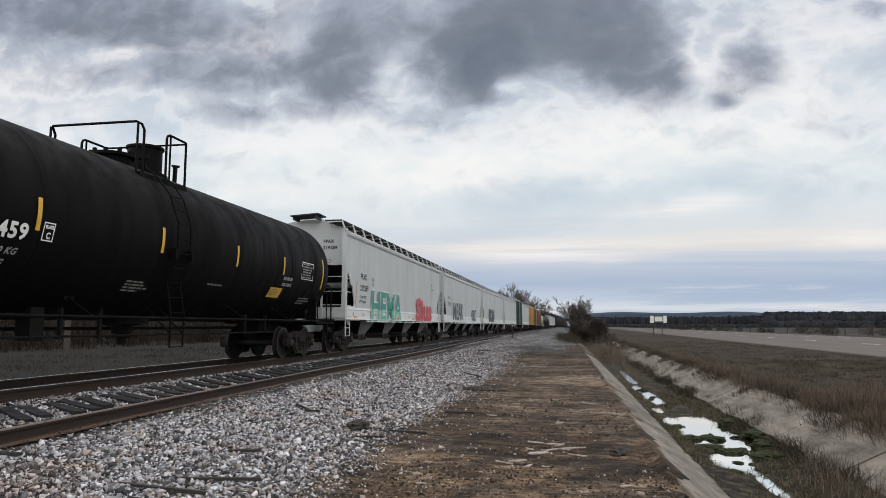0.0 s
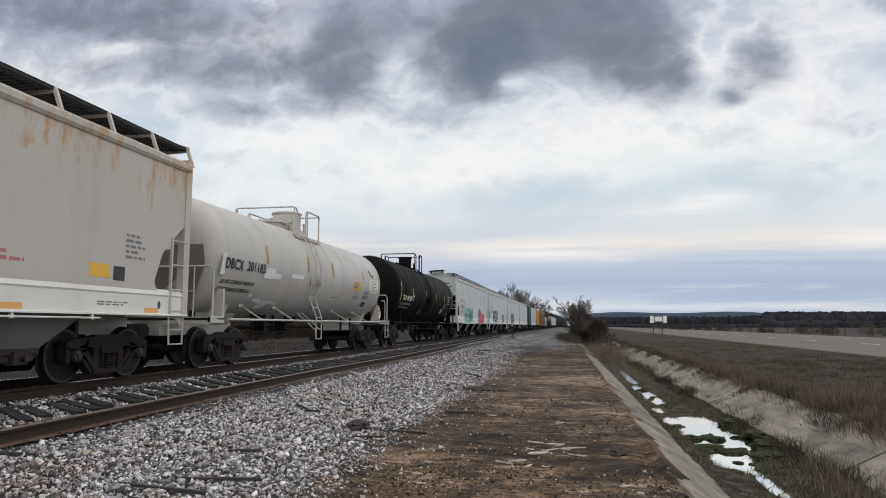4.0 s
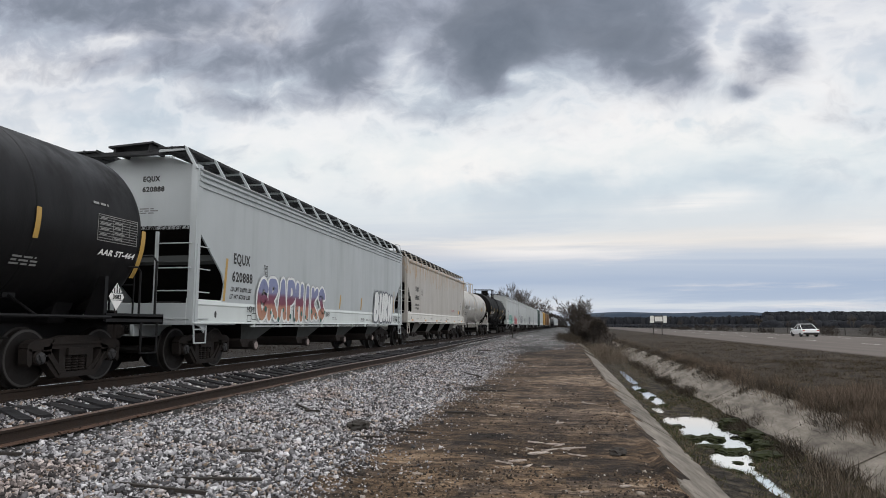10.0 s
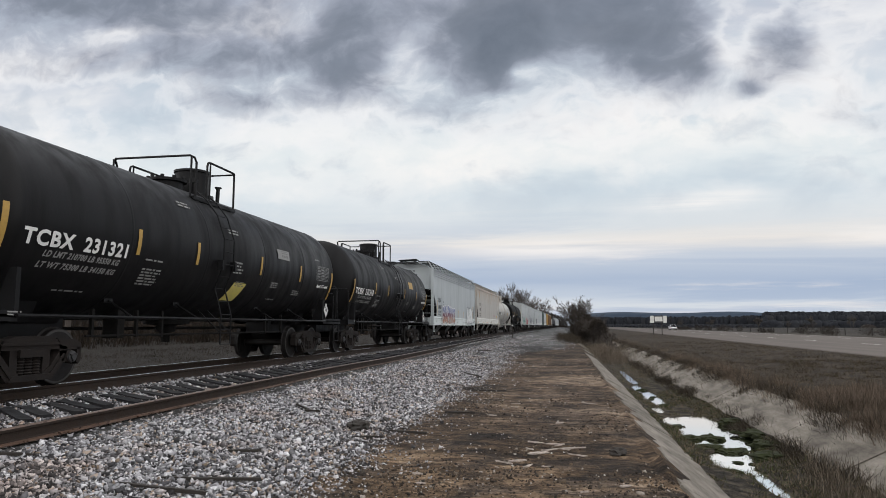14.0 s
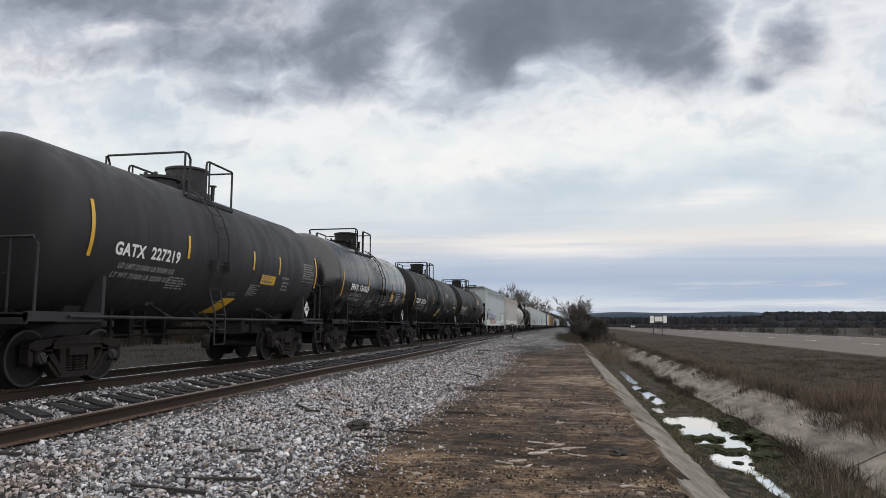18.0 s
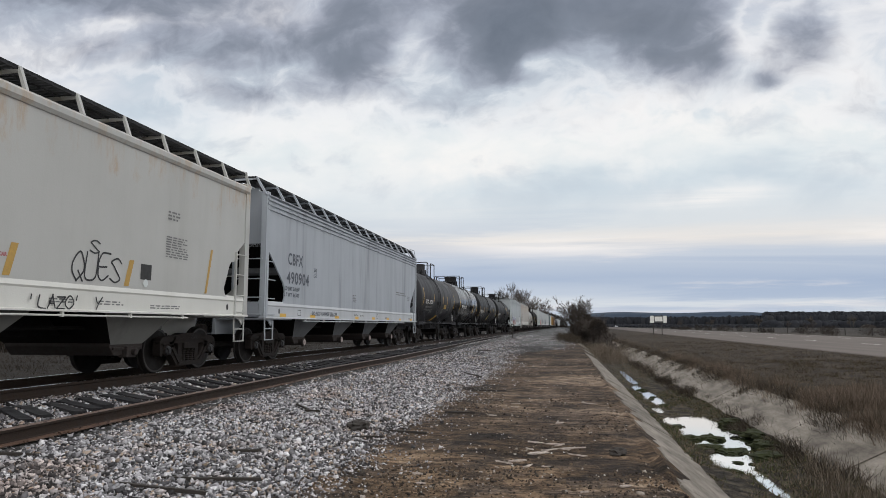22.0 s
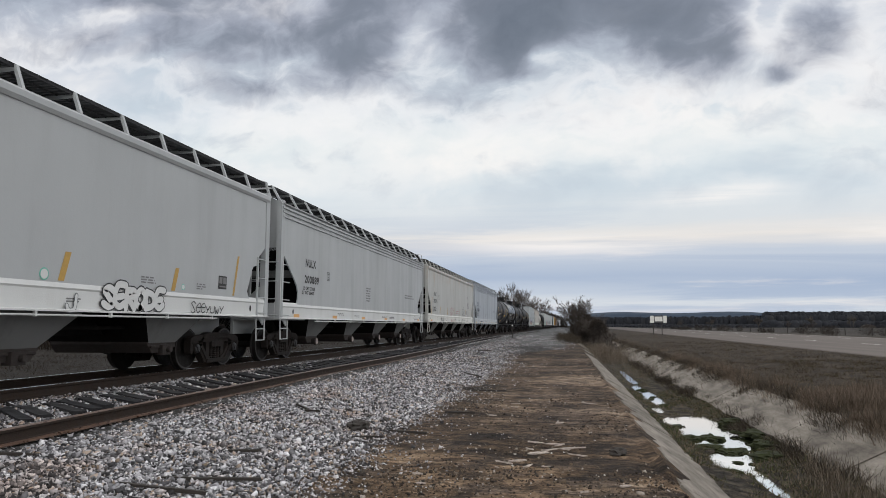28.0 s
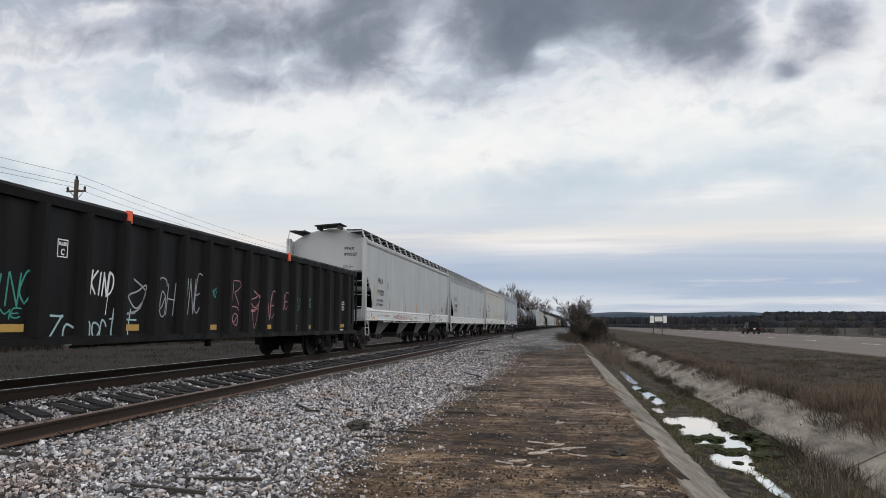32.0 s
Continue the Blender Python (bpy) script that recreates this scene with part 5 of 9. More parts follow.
def hopper(label, far, near, paint, eave=4.28, ribbed=False, bays=4, low=1.17, band=1.62):
    """A covered hopper; far and near are the outer faces of its corner posts, low and band the sill's foot and top."""
    L2, w = (far - near) / 2, 1.6
    car = thing("hopper_wagon", label, "rail wagon", "wagons of the train", on_track((far + near) / 2))
    P = M[paint]
    rise = 0.44 if ribbed else 0.48
    deep = 0.50          # the end sheet stands back from the corner posts

    def arc(k):
        a = k / 12 * 2 - 1
        return (a * (w - 0.06), eave - 0.02 + rise * (1 - abs(a) ** 2.2))

    # side sheets with the cut-away lower corners
    if ribbed:
        cut = [(0.10, 2.97), (0.55, 2.61), (1.20, 2.09), (1.31, 1.88), (1.29, 1.70), (1.20, band - 0.06)]
    else:
        cut = [(0.10, 2.99), (0.58, 2.62), (0.66, 2.42), (0.82, 2.39), (0.90, 2.30), (1.12, 1.78), (1.08, 1.68), (0.95, band - 0.06)]
    out = [(-L2 + 0.1, eave - 0.1), (L2 - 0.1, eave - 0.1)] + [(L2 - a, z) for a, z in cut] + [(-L2 + a, z) for a, z in cut[::-1]]
    side = Shape().prism(out, "x", w - 0.045, w - 0.01).mesh("side_sheet", P)
    part("side_sheet", side, None, car)
    part("side_sheet", side, None, car, at=pose(0, 0, 0, 0, 0, 180))
    # low pipe on clips under the sill
    s = Shape().tube([(w + 0.015, -L2 + 2.6, low - 0.055), (w + 0.015, L2 - 2.6, low - 0.055)], 0.017, 6)
    for j in range(9):
        y = -L2 + 2.8 + (2 * L2 - 5.6) * j / 8
        s.box(w - 0.01, w + 0.036, y - 0.02, y + 0.02, low - 0.08, low + 0.002)
    part("sill_pipe", s, M["sill_" + paint], car)
    # top chord
    s = Shape()
    if ribbed:
        line = [(w - 0.05, eave), (w - 0.05, eave - 0.43), (w - 0.03, eave - 0.43)]
        for z0, z1, d in ((eave - 0.42, eave - 0.32, 0.05), (eave - 0.30, eave - 0.205, 0.065), (eave - 0.185, eave - 0.09, 0.07), (eave - 0.07, eave, 0.08)):
            line += [(w - 0.03, z0), (w + d - 0.03, z0 + 0.025), (w + d - 0.03, z1 - 0.02), (w - 0.03, z1)]
        s.prism(line, "y", -L2 + 0.06, L2 - 0.06)
    else:
        s.prism([(w - 0.08, eave - 0.19), (w + 0.01, eave - 0.19), (w + 0.045, eave - 0.13), (w + 0.045, eave - 0.04), (w, eave), (w - 0.08, eave)], "y", -L2 + 0.06, L2 - 0.06)
    chord = s.mesh("top_chord", P)
    part("top_chord", chord, None, car)
    part("top_chord", chord, None, car, at=pose(0, 0, 0, 0, 0, 180))
    # side sill: a web between two flanges, its top sloping in to the sheet
    line = [(w - 0.16, low), (w + 0.05, low), (w + 0.05, low + 0.025), (w - 0.005, low + 0.04), (w - 0.005, band - 0.12), (w + 0.012, band - 0.09), (w - 0.02, band + 0.015), (w - 0.16, band + 0.02)]
    sill = Shape().prism(line, "y", -L2 + 0.02, L2 - 0.02).mesh("side_sill", M["sill_" + paint])
    part("side_sill", sill, None, car, "pale side sill with stencils")
    part("side_sill", sill, None, car, at=pose(0, 0, 0, 0, 0, 180))
    # roof with its hatch trough
    s = Shape().prism([arc(k) for k in range(13)] + [(w - 0.08, eave - 0.12), (-w + 0.08, eave - 0.12)], "y", -L2 + deep + 0.02, L2 - deep - 0.02)
    part("roof", s, P, car, smooth=True)
    hatch = Shape().box(-0.32, 0.32, -L2 + 1.0, L2 - 1.0, eave + rise - 0.05, eave + rise + 0.09)
    for j in range(24):
        y = -L2 + 1.1 + (2 * L2 - 2.2) * j / 23
        hatch.box(-0.36, 0.36, y - 0.03, y + 0.03, eave + rise + 0.06, eave + rise + 0.115)
    part("hatch_trough", hatch, P, car)
    # ends: an upright sheet above, a sloping one below, stiffeners, deck and brake gear
    ends = Shape().prism([(w - 0.06, 3.02), (-w + 0.06, 3.02)] + [arc(k) for k in range(13)], "y", L2 - deep - 0.04, L2 - deep).mesh("end_sheet", P)
    # shade under the end is painted into the slope sheet and beam colours
    slope = Shape().prism([(L2 - deep, 3.02), (L2 - deep, 3.10), (L2 - 3.0, 1.40), (L2 - 3.0, 1.30)], "x", -w + 0.08, w - 0.08).mesh("slope_sheet", M["slope_grime_shade"])
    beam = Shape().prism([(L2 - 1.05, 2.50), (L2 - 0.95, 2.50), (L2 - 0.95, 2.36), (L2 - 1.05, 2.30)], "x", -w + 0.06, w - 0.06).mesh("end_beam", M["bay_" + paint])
    s = Shape().box(-w + 0.02, w - 0.02, L2 - 1.9, L2 - 0.02, low - 0.03, low + 0.05).box(-w + 0.05, w - 0.05, L2 - 0.08, L2 - 0.02, low, low + 0.42).box(-0.3, 0.3, L2 - 1.4, L2, 0.74, low)
    s.prism([(w - 0.62, low + 0.42), (w - 0.10, low + 0.42), (w - 0.10, low + 0.85)], "y", L2 - 0.07, L2 - 0.03)
    deck = s.mesh("end_platform", P, bevel=0.008)
    gear = Shape().lathe([(-0.35, 0.04), (-0.33, 0.17), (0.33, 0.17), (0.35, 0.04)], "x", 14, (-0.5, L2 - 0.8, low + 0.32)).box(0.2, 0.7, L2 - 1.0, L2 - 0.6, low + 0.06, low + 0.36).tube([(0.45, L2 - 0.6, low + 0.25), (1.1, L2 - 0.3, low + 0.2), (1.3, L2 - 1.2, low + 0.15)], 0.025, 6).mesh("brake_gear", M["under"])
    posts = Shape().box(w - 0.13, w + 0.012, L2 - 0.20, L2, low, eave + 0.06).mesh("corner_post", P)
    posts2 = Shape().box(-w - 0.012, -w + 0.13, L2 - 0.20, L2, low, eave + 0.06).mesh("corner_post", P)
    s = Shape()
    for z in (low + 0.10, 1.65, 2.13, 2.60):
        s.tube([(w + 0.01, L2 - 0.08, z), (w + 0.01, L2 - 0.62, z)], 0.014, 5)
    side_ladder = s.box(w - 0.02, w + 0.03, L2 - 0.64, L2 - 0.60, low, 2.64).mesh("side_ladder", P)
    s = Shape()
    for z in (low + 0.10, 1.67, 2.14, 2.65):
        s.tube([(w - 0.06, L2 + 0.02, z), (w - 1.03, L2 + 0.02, z)], 0.014, 5)
    s.box(w - 1.05, w - 0.98, L2 - 0.02, L2 + 0.03, low, 2.76)
    end_ladder = s.mesh("end_ladder", P)
    s = Shape()
    for z in (low + 0.10, 1.67, 2.14, 2.65):
        s.tube([(-w + 0.06, L2 + 0.02, z), (-w + 0.85, L2 + 0.02, z)], 0.014, 5)
    s.box(-w + 0.82, -w + 0.88, L2 - 0.02, L2 + 0.03, low, 2.90)
    end_ladder2 = s.mesh("end_ladder", P)
    step = Shape().tube([(w - 0.02, L2 - 0.10, low), (w - 0.01, L2 - 0.12, 0.60), (w - 0.01, L2 - 0.58, 0.60), (w - 0.02, L2 - 0.60, low)], 0.02, 5).tube([(w - 0.015, L2 - 0.11, 0.88), (w - 0.015, L2 - 0.59, 0.88)], 0.016, 5)
    step = step.prism([(L2 - 0.62, low), (L2 - 0.02, low), (L2 - 0.12, low - 0.2), (L2 - 0.3, low - 0.06)], "x", w - 0.08, w - 0.05).mesh("sill_step", P)
    zw, xb = (eave + 0.44, 1.32) if ribbed else (eave + 0.36, 1.45)
    xa = xb - 0.60
    rail_top = Shape().tube([(w - 0.05, L2 - 0.02, eave - 0.4), (w - 0.05, L2 + 0.03, eave + 0.02), (w - 0.12, L2 + 0.02, zw + 0.02), (w - 0.3, L2 - 0.2, zw + 0.05)], 0.018, 5).mesh("grab_rail", P)
    s = Shape().prism([(-0.58, eave + rise + 0.10), (0.46, eave + rise + 0.04), (0.46, eave + rise + 0.08), (-0.58, eave + rise + 0.14)], "y", L2 - 0.80, L2 + 0.06)
    s.box(-0.5, -0.44, L2 - deep - 0.02, L2, eave + rise - 0.06, eave + rise + 0.10).box(0.32, 0.38, L2 - deep - 0.02, L2, eave + rise - 0.08, eave + rise + 0.05)
    if ribbed:      # cross beam that carries the walks at the end, and its knees
        s.box(-xb, xb, L2 - 0.14, L2 - 0.02, zw - 0.12, zw - 0.035).prism([(w - 0.12, eave), (w - 0.01, eave), (xb, zw - 0.03), (xb - 0.1, zw - 0.03)], "y", L2 - 0.14, L2 - 0.02).prism([(-w + 0.12, eave), (-w + 0.01, eave), (-xb, zw - 0.03), (-xb + 0.1, zw - 0.03)], "y", L2 - 0.14, L2 - 0.02)
    plat = s.mesh("roof_platform", M["grating"])
    for a in (0, 180):
        at = pose(0, 0, 0, 0, 0, a)
        for nm, me in (("end_sheet", ends), ("slope_sheet", slope), ("end_beam", beam), ("end_platform", deck), ("brake_gear", gear), ("corner_post", posts), ("corner_post", posts2), ("side_ladder", side_ladder), ("end_ladder", end_ladder), ("end_ladder", end_ladder2), ("sill_step", step), ("grab_rail", rail_top), ("roof_platform", plat)):
            part(nm, me, None, car, at=at)
    # the side ladders and steps at the other corners
    for a in (0, 180):
        at = pose(0, 0, 0, 0, 0, a) @ pose(0, -2 * (L2 - 0.35), 0)
        part("sill_step", step, None, car, at=at)
        part("side_ladder", side_ladder, None, car, at=at)
    # bays: outer plates, sloping sheets darkened by grime and painted shade, and the gates below
    pitch = (2 * L2 - 3.7) / bays
    z0, z1, ht, hl = low + 0.10, 0.62, 1.16, 0.46
    s = Shape()
    top = [(-1.44, -ht, z0), (1.44, -ht, z0), (1.44, ht, z0), (-1.44, ht, z0)]
    low4 = [(-1.08, -hl, z1), (1.08, -hl, z1), (1.08, hl, z1), (-1.08, hl, z1)]
    s.add(top + low4, [(0, 1, 2, 3), (7, 6, 5, 4), (0, 4, 5, 1), (1, 5, 6, 2), (2, 6, 7, 3), (3, 7, 4, 0)])
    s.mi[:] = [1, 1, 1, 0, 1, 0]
    bay = s.mesh("hopper_bay", [M["bay_" + paint], M["slope_grime_shade"]])
    s = Shape().prism([(-hl - 0.03, z1 + 0.03), (hl + 0.03, z1 + 0.03), (hl + 0.03, z1 - 0.03), (hl - 0.12, z1 - 0.2), (-hl + 0.12, z1 - 0.2), (-hl - 0.03, z1 - 0.03)], "x", -1.06, 1.08)
    if ribbed:
        s.lathe([(-1.24, 0.10), (1.16, 0.10), (1.18, 0.13), (1.22, 0.13), (1.24, 0.10)], "x", 14, (0, 0.08, z1 - 0.16))
    else:
        s.box(1.0, 1.18, -0.12, 0.16, z1 - 0.24, z1 - 0.04).tube([(1.0, 0.05, z1 - 0.14), (1.26, 0.05, z1 - 0.14)], 0.06, 8).box(1.06, 1.12, -0.42, 0.42, z1 - 0.10, z1 - 0.05)
    gate = s.mesh("outlet_gate", M["gate"], bevel=0.01)
    cap = Shape().lathe([(1.24, 0.02), (1.252, 0.085), (1.238, 0.10)], "x", 14, (0, 0.08, z1 - 0.16)).mesh("outlet_cap", M["cap"], smooth=True)
    for j in range(bays):
        b = part("hopper_bay", bay, None, car, at=pose(0, pitch * (j + 0.5 - bays / 2), 0))
        part("outlet_gate", gate, None, b)
        if ribbed:
            part("outlet_cap", cap, None, b, "pale worn outlet cap")
    part("centre_sill", Shape().box(-0.22, 0.22, -L2, L2, 0.78, 1.15), M["under"], car)
    # added dark sheet that stands in for the shade between the bays
    part("belly", Shape().box(-1.40, 1.40, -L2 + 2.9, L2 - 2.9, low + 0.06, low + 0.14), M["slope_grime_shade"], car)
    pipe = Shape().tube([(0.75, -L2 + 3, 0.92), (0.75, L2 - 3, 0.92)], 0.04, 6).mesh("air_pipe", M["under"])
    part("air_pipe", pipe, None, car)
    # roof walk on brackets
    s = Shape()
    m = int(2 * L2 / 0.11)
    for j in range(m):
        yy = -L2 - 0.08 + (2 * L2 + 0.16) * j / m
        s.box(xa, xb, yy, yy + 0.075, zw - 0.03, zw)
    for x in (xa, xb - 0.02, (xa + xb) / 2):
        s.box(x, x + 0.02, -L2 - 0.08, L2 + 0.08, zw - 0.05, zw + 0.008)
    grate = s.mesh("roof_walk", M["grating"])
    nb = int(2 * L2 / 1.17)
    br = Shape().prism([(w - 0.04, eave - 0.03), (w + 0.02, eave - 0.03), (xb + 0.022, zw), (xb - 0.03, zw)], "y", -0.03, 0.03).prism([(xa, zw - 0.10), (xb, zw - 0.08), (xb, zw - 0.04), (xa, zw - 0.04)], "y", -0.025, 0.025).mesh("walk_bracket", P)
    for a in (0, 180):
        r = part("roof_walk", grate, None, car, "dark steel grating", at=pose(0, 0, 0, 0, 0, a))
        if a == 0:
            for j in range(nb + 1):
                part("walk_bracket", br, None, r, at=pose(0, -L2 - 0.03 + (2 * L2 + 0.06) * j / nb, 0))
    running_gear(car, L2 - 1.55, L2)
    TRAIN.append((car, (far + near) / 2))
    return car, L2, w, eave


# near-black: grime, with the shade under the wagons painted into the colour
M["slope_grime_shade"] = plain("slope_sheet_grime_and_shade", (0.008, 0.007, 0.0065), 0.85, 0.0, 0.4, 3, 0.2, 0.1)
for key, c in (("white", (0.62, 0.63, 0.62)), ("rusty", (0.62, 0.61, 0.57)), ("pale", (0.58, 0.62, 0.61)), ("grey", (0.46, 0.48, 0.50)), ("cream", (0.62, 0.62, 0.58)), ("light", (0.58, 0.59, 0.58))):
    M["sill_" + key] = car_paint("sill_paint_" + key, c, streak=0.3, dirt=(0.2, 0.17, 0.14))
    # darkened copy of the sill colour: shade below the sill is painted in
    M["bay_" + key] = car_paint("shaded_bay_paint_" + key, tuple(v * (0.13 if key == "pale" else 0.25) for v in c), streak=0.9, dirt=(0.05, 0.044, 0.038), rough=0.8, spec=0.2)
M["cap"] = plain("pale_outlet_cap", (0.30, 0.25, 0.235), 0.7, 0, 0.3, 14)
M["gate"] = plain("rust_brown_gate", (0.024, 0.018, 0.016), 0.8, 0, 0.5, 8, 0.4)


def tank(label, y_far, y_near, paint, R, zc=2.62, rail_paint=None, ly=-1.45, hr=0.52, side=(0.50, 1.65), bore=0.46, shield=False, struts=(-0.70, -0.42, 0.25, 0.58), bay=1.66, short=0.0, climb=0.0):
    """ly: where the ladder stands along the barrel; hr: how high the top rails rise; side: the side rail's stretch past ly; bay: the rear deck's depth; short: how far the barrel stops before its front end; climb: the ladder's offset from the top rails."""
    L = y_far - y_near
    P, Q = M[paint], M[rail_paint or paint]
    car = thing("tank_wagon", label, "tank wagon", "wagons of the train", on_track((y_far + y_near) / 2))
    hb, dome = L / 2 - 0.82, 0.50
    n = 12
    prof = [(-hb + dome * (1 - math.cos(k / n * math.pi / 2)), R * max(0.001, math.sin(k / n * math.pi / 2) ** 0.68)) for k in range(n + 1)]
    prof += [(-a - short, r) for a, r in prof[::-1]]
    part("barrel", Shape().lathe(prof, "y", 72, (0, 0, zc)), P, car, smooth=True)
    ring = Shape().lathe([(-0.03, R), (-0.02, R + 0.003), (0.02, R + 0.003), (0.03, R)], "y", 72, (0, 0, zc), close=False).mesh("weld_ring", P, smooth=True)
    for q in (-0.58, -0.2, 0.2, 0.58):
        part("weld_ring", ring, None, car, at=pose(0, q * (hb - 0.02), 0))
    # ends: stub sill, deck, hand rails, saddle, bracket plates
    e = L / 2 - 0.42
    s = Shape().box(-0.35, 0.35, e - 3.2, e, 0.74, 1.12).prism([(-0.92, 1.5), (0.92, 1.5), (0.7, 1.0), (-0.7, 1.0)], "y", e - 2.0, e - 1.6)
    s.prism([(-0.7, 1.45), (0.7, 1.45), (0.4, 1.0), (-0.4, 1.0)], "y", e - 3.0, e - 0.9)
    stub = s.mesh("stub_sill", Q, bevel=0.01)
    decks = {a: Shape().box(-1.52, 1.52, e - d, e, 1.08, 1.12).box(-1.52, 1.52, e - 0.03, e, 0.98, 1.15).box(1.47, 1.52, e - d, e, 1.02, 1.17).box(-1.52, -1.47, e - d, e, 1.02, 1.17).mesh("end_platform", Q) for a, d in ((0, 1.66), (180, bay))}
    plates = {(a, k): Shape().prism([(k * 1.12, 1.10), (k * 1.50, 1.10), (k * 1.50, 1.78), (k * 1.38, 1.78)], "y", e - d - 0.04, e - d + 0.04).mesh("end_bracket", Q) for a, d in ((0, 1.66), (180, bay)) for k in (1, -1)}
    rail = Shape().tube([(1.46, e - 0.20, 1.15), (1.46, e - 0.20, 2.16), (1.38, e - 0.20, 2.27), (-1.38, e - 0.20, 2.27), (-1.46, e - 0.20, 2.16), (-1.46, e - 0.20, 1.15)], 0.024, 7)
    for x in (-1.0, -0.5, 0.5, 1.0):
        rail.tube([(x, e - 0.20, 1.12), (x, e - 0.20, 1.75 if abs(x) < 0.9 else 2.27)], 0.018, 5)
    rail.tube([(-1.0, e - 0.2, 1.72), (1.0, e - 0.2, 1.72)], 0.016, 5)
    rail = rail.mesh("end_handrail", Q)
    step = Shape().tube([(1.50, e - 0.16, 1.08), (1.50, e - 0.18, 0.46), (1.50, e - 0.66, 0.46), (1.50, e - 0.66, 1.08)], 0.022, 6).tube([(1.50, e - 0.17, 0.76), (1.50, e - 0.66, 0.76)], 0.018, 5)
    step = step.tube([(1.51, e - 0.76, 1.12), (1.51, e - 0.76, 1.92), (1.51, e - 0.84, 2.0), (1.40, e - 0.95, 2.0)], 0.02, 6).mesh("end_step", Q)
    s = Shape().lathe([(-0.3, 0.04), (-0.28, 0.17), (0.28, 0.17), (0.3, 0.04)], "x", 14, (0.75, e - 1.25, 1.36)).box(-0.6, 0.2, e - 1.0, e - 0.7, 1.12, 1.42).tube([(0.2, e - 0.85, 1.25), (1.2, e - 0.95, 1.2)], 0.03, 6)
    valve = s.mesh("brake_valve", M["under"])
    for a in (0, 180):
        for nm, me in (("stub_sill", stub), ("end_platform", decks[a]), ("end_handrail", rail), ("end_step", step), ("end_bracket", plates[a, 1]), ("end_bracket", plates[a, -1]), ("brake_valve", valve)):
            part(nm, me, None, car, at=pose(0, 0, 0, 0, 0, a))
    if shield:
        s = Shape().prism([(-1.1, 2.78), (1.1, 2.78), (1.16, 2.34), (0.78, 1.18), (-0.78, 1.18), (-1.16, 2.34)], "y", hb + 0.04, hb + 0.07).box(0.9, 1.0, hb - 0.25, hb + 0.05, 2.55, 2.70)
        sh = s.mesh("head_shield", M["shield"])
        for a in (0, 180):
            part("head_shield", sh, None, car, "brown-stained steel head shield", at=pose(0, 0, 0, 0, 0, a))
    # side hand rail and its struts
    xr, zr = 1.56, 1.10
    pipe = Shape().tube([(xr, -e + 0.8, zr), (xr, e - 1.6, zr)], 0.028, 8).mesh("side_rail", Q, smooth=True)
    ang = radians(-51)
    strut = Shape().tube([(xr, -0.08, zr), (R * math.cos(ang) + 0.005, 0.02, zc + R * math.sin(ang))], 0.02, 6).box(R * math.cos(ang) - 0.05, R * math.cos(ang) + 0.03, -0.10, 0.14, zc + R * math.sin(ang) - 0.05, zc + R * math.sin(ang) + 0.05).mesh("strut", Q)
    for a in (0, 180):
        r = part("side_rail", pipe, None, car, at=pose(0, 0, 0, 0, 0, a))
        for q in struts:
            part("strut", strut, None, r, at=pose(0, (q if a == 0 else -q) * hb, 0))
    # ladder on the near side, bowed over the barrel, with braces at its foot
    s = Shape()
    path = [(xr + 0.03, 0.55), (xr + 0.03, 1.2)] + [((R + 0.12) * math.cos(radians(d)), zc + (R + 0.12) * math.sin(radians(d))) for d in (-30, -10, 10, 30, 46, 58)]
    for q in (0.0, 0.46):
        s.tube([(x, q, z) for x, z in path], 0.018, 5)
    rungs = []
    for (xa, za), (xb, zb) in zip(path, path[1:]):
        k = max(1, round(math.hypot(xb - xa, zb - za) / 0.34))
        rungs += [(xa + (xb - xa) * j / k, za + (zb - za) * j / k) for j in range(k)]
    for x, z in rungs:
        s.tube([(x, 0.0, z), (x, 0.46, z)], 0.012, 5)
    for q in (-0.06, 0.52):
        s.box(R + 0.0, R + 0.13, q - 0.04, q + 0.04, zc - 0.42, zc - 0.20)
    for q in (0.02, 0.44):
        s.tube([(xr + 0.03, q, 0.80), (R * math.cos(ang), q + 0.1, zc + R * math.sin(ang) - 0.12)], 0.016, 5)
    part("ladder", s, Q, car, at=pose(0, ly + climb, 0))
    # dome and manway
    zt = zc + R
    dy = ly + 1.30
    s = Shape().lathe([(zt - 0.35, bore + 0.14), (zt + 0.02, bore + 0.12), (zt + 0.05, bore), (zt + 0.57, bore), (zt + 0.58, bore + 0.035), (zt + 0.63, bore + 0.035), (zt + 0.65, bore - 0.03)], "z", 32, (0, dy, 0))
    part("dome", s, Q, car, smooth=True)
    my = ly + 0.22
    s = Shape().lathe([(zt - 0.2, 0.36), (zt + 0.13, 0.36), (zt + 0.14, 0.44), (zt + 0.20, 0.44), (zt + 0.22, 0.3)], "z", 24, (0, my, 0))
    for k in range(10):
        c, d = math.cos(k * math.pi / 5), math.sin(k * math.pi / 5)
        s.box(0.40 * c - 0.03, 0.40 * c + 0.03, my + 0.40 * d - 0.03, my + 0.40 * d + 0.03, zt + 0.16, zt + 0.26)
    part("manway", s, Q, car)
    s = Shape().tube([(0.34, dy - 0.55, zt - 0.1), (0.40, dy - 0.58, zt + 0.28)], 0.055, 7).box(0.26, 0.46, dy - 0.66, dy - 0.50, zt + 0.22, zt + 0.32).tube([(0.42, dy + 0.5, zt - 0.1), (0.42, dy + 0.52, zt + 0.3)], 0.05, 7).tube([(0.42, dy + 0.4, zt + 0.30), (0.42, dy + 0.66, zt + 0.34)], 0.03, 6)
    part("valve", s, Q, car)
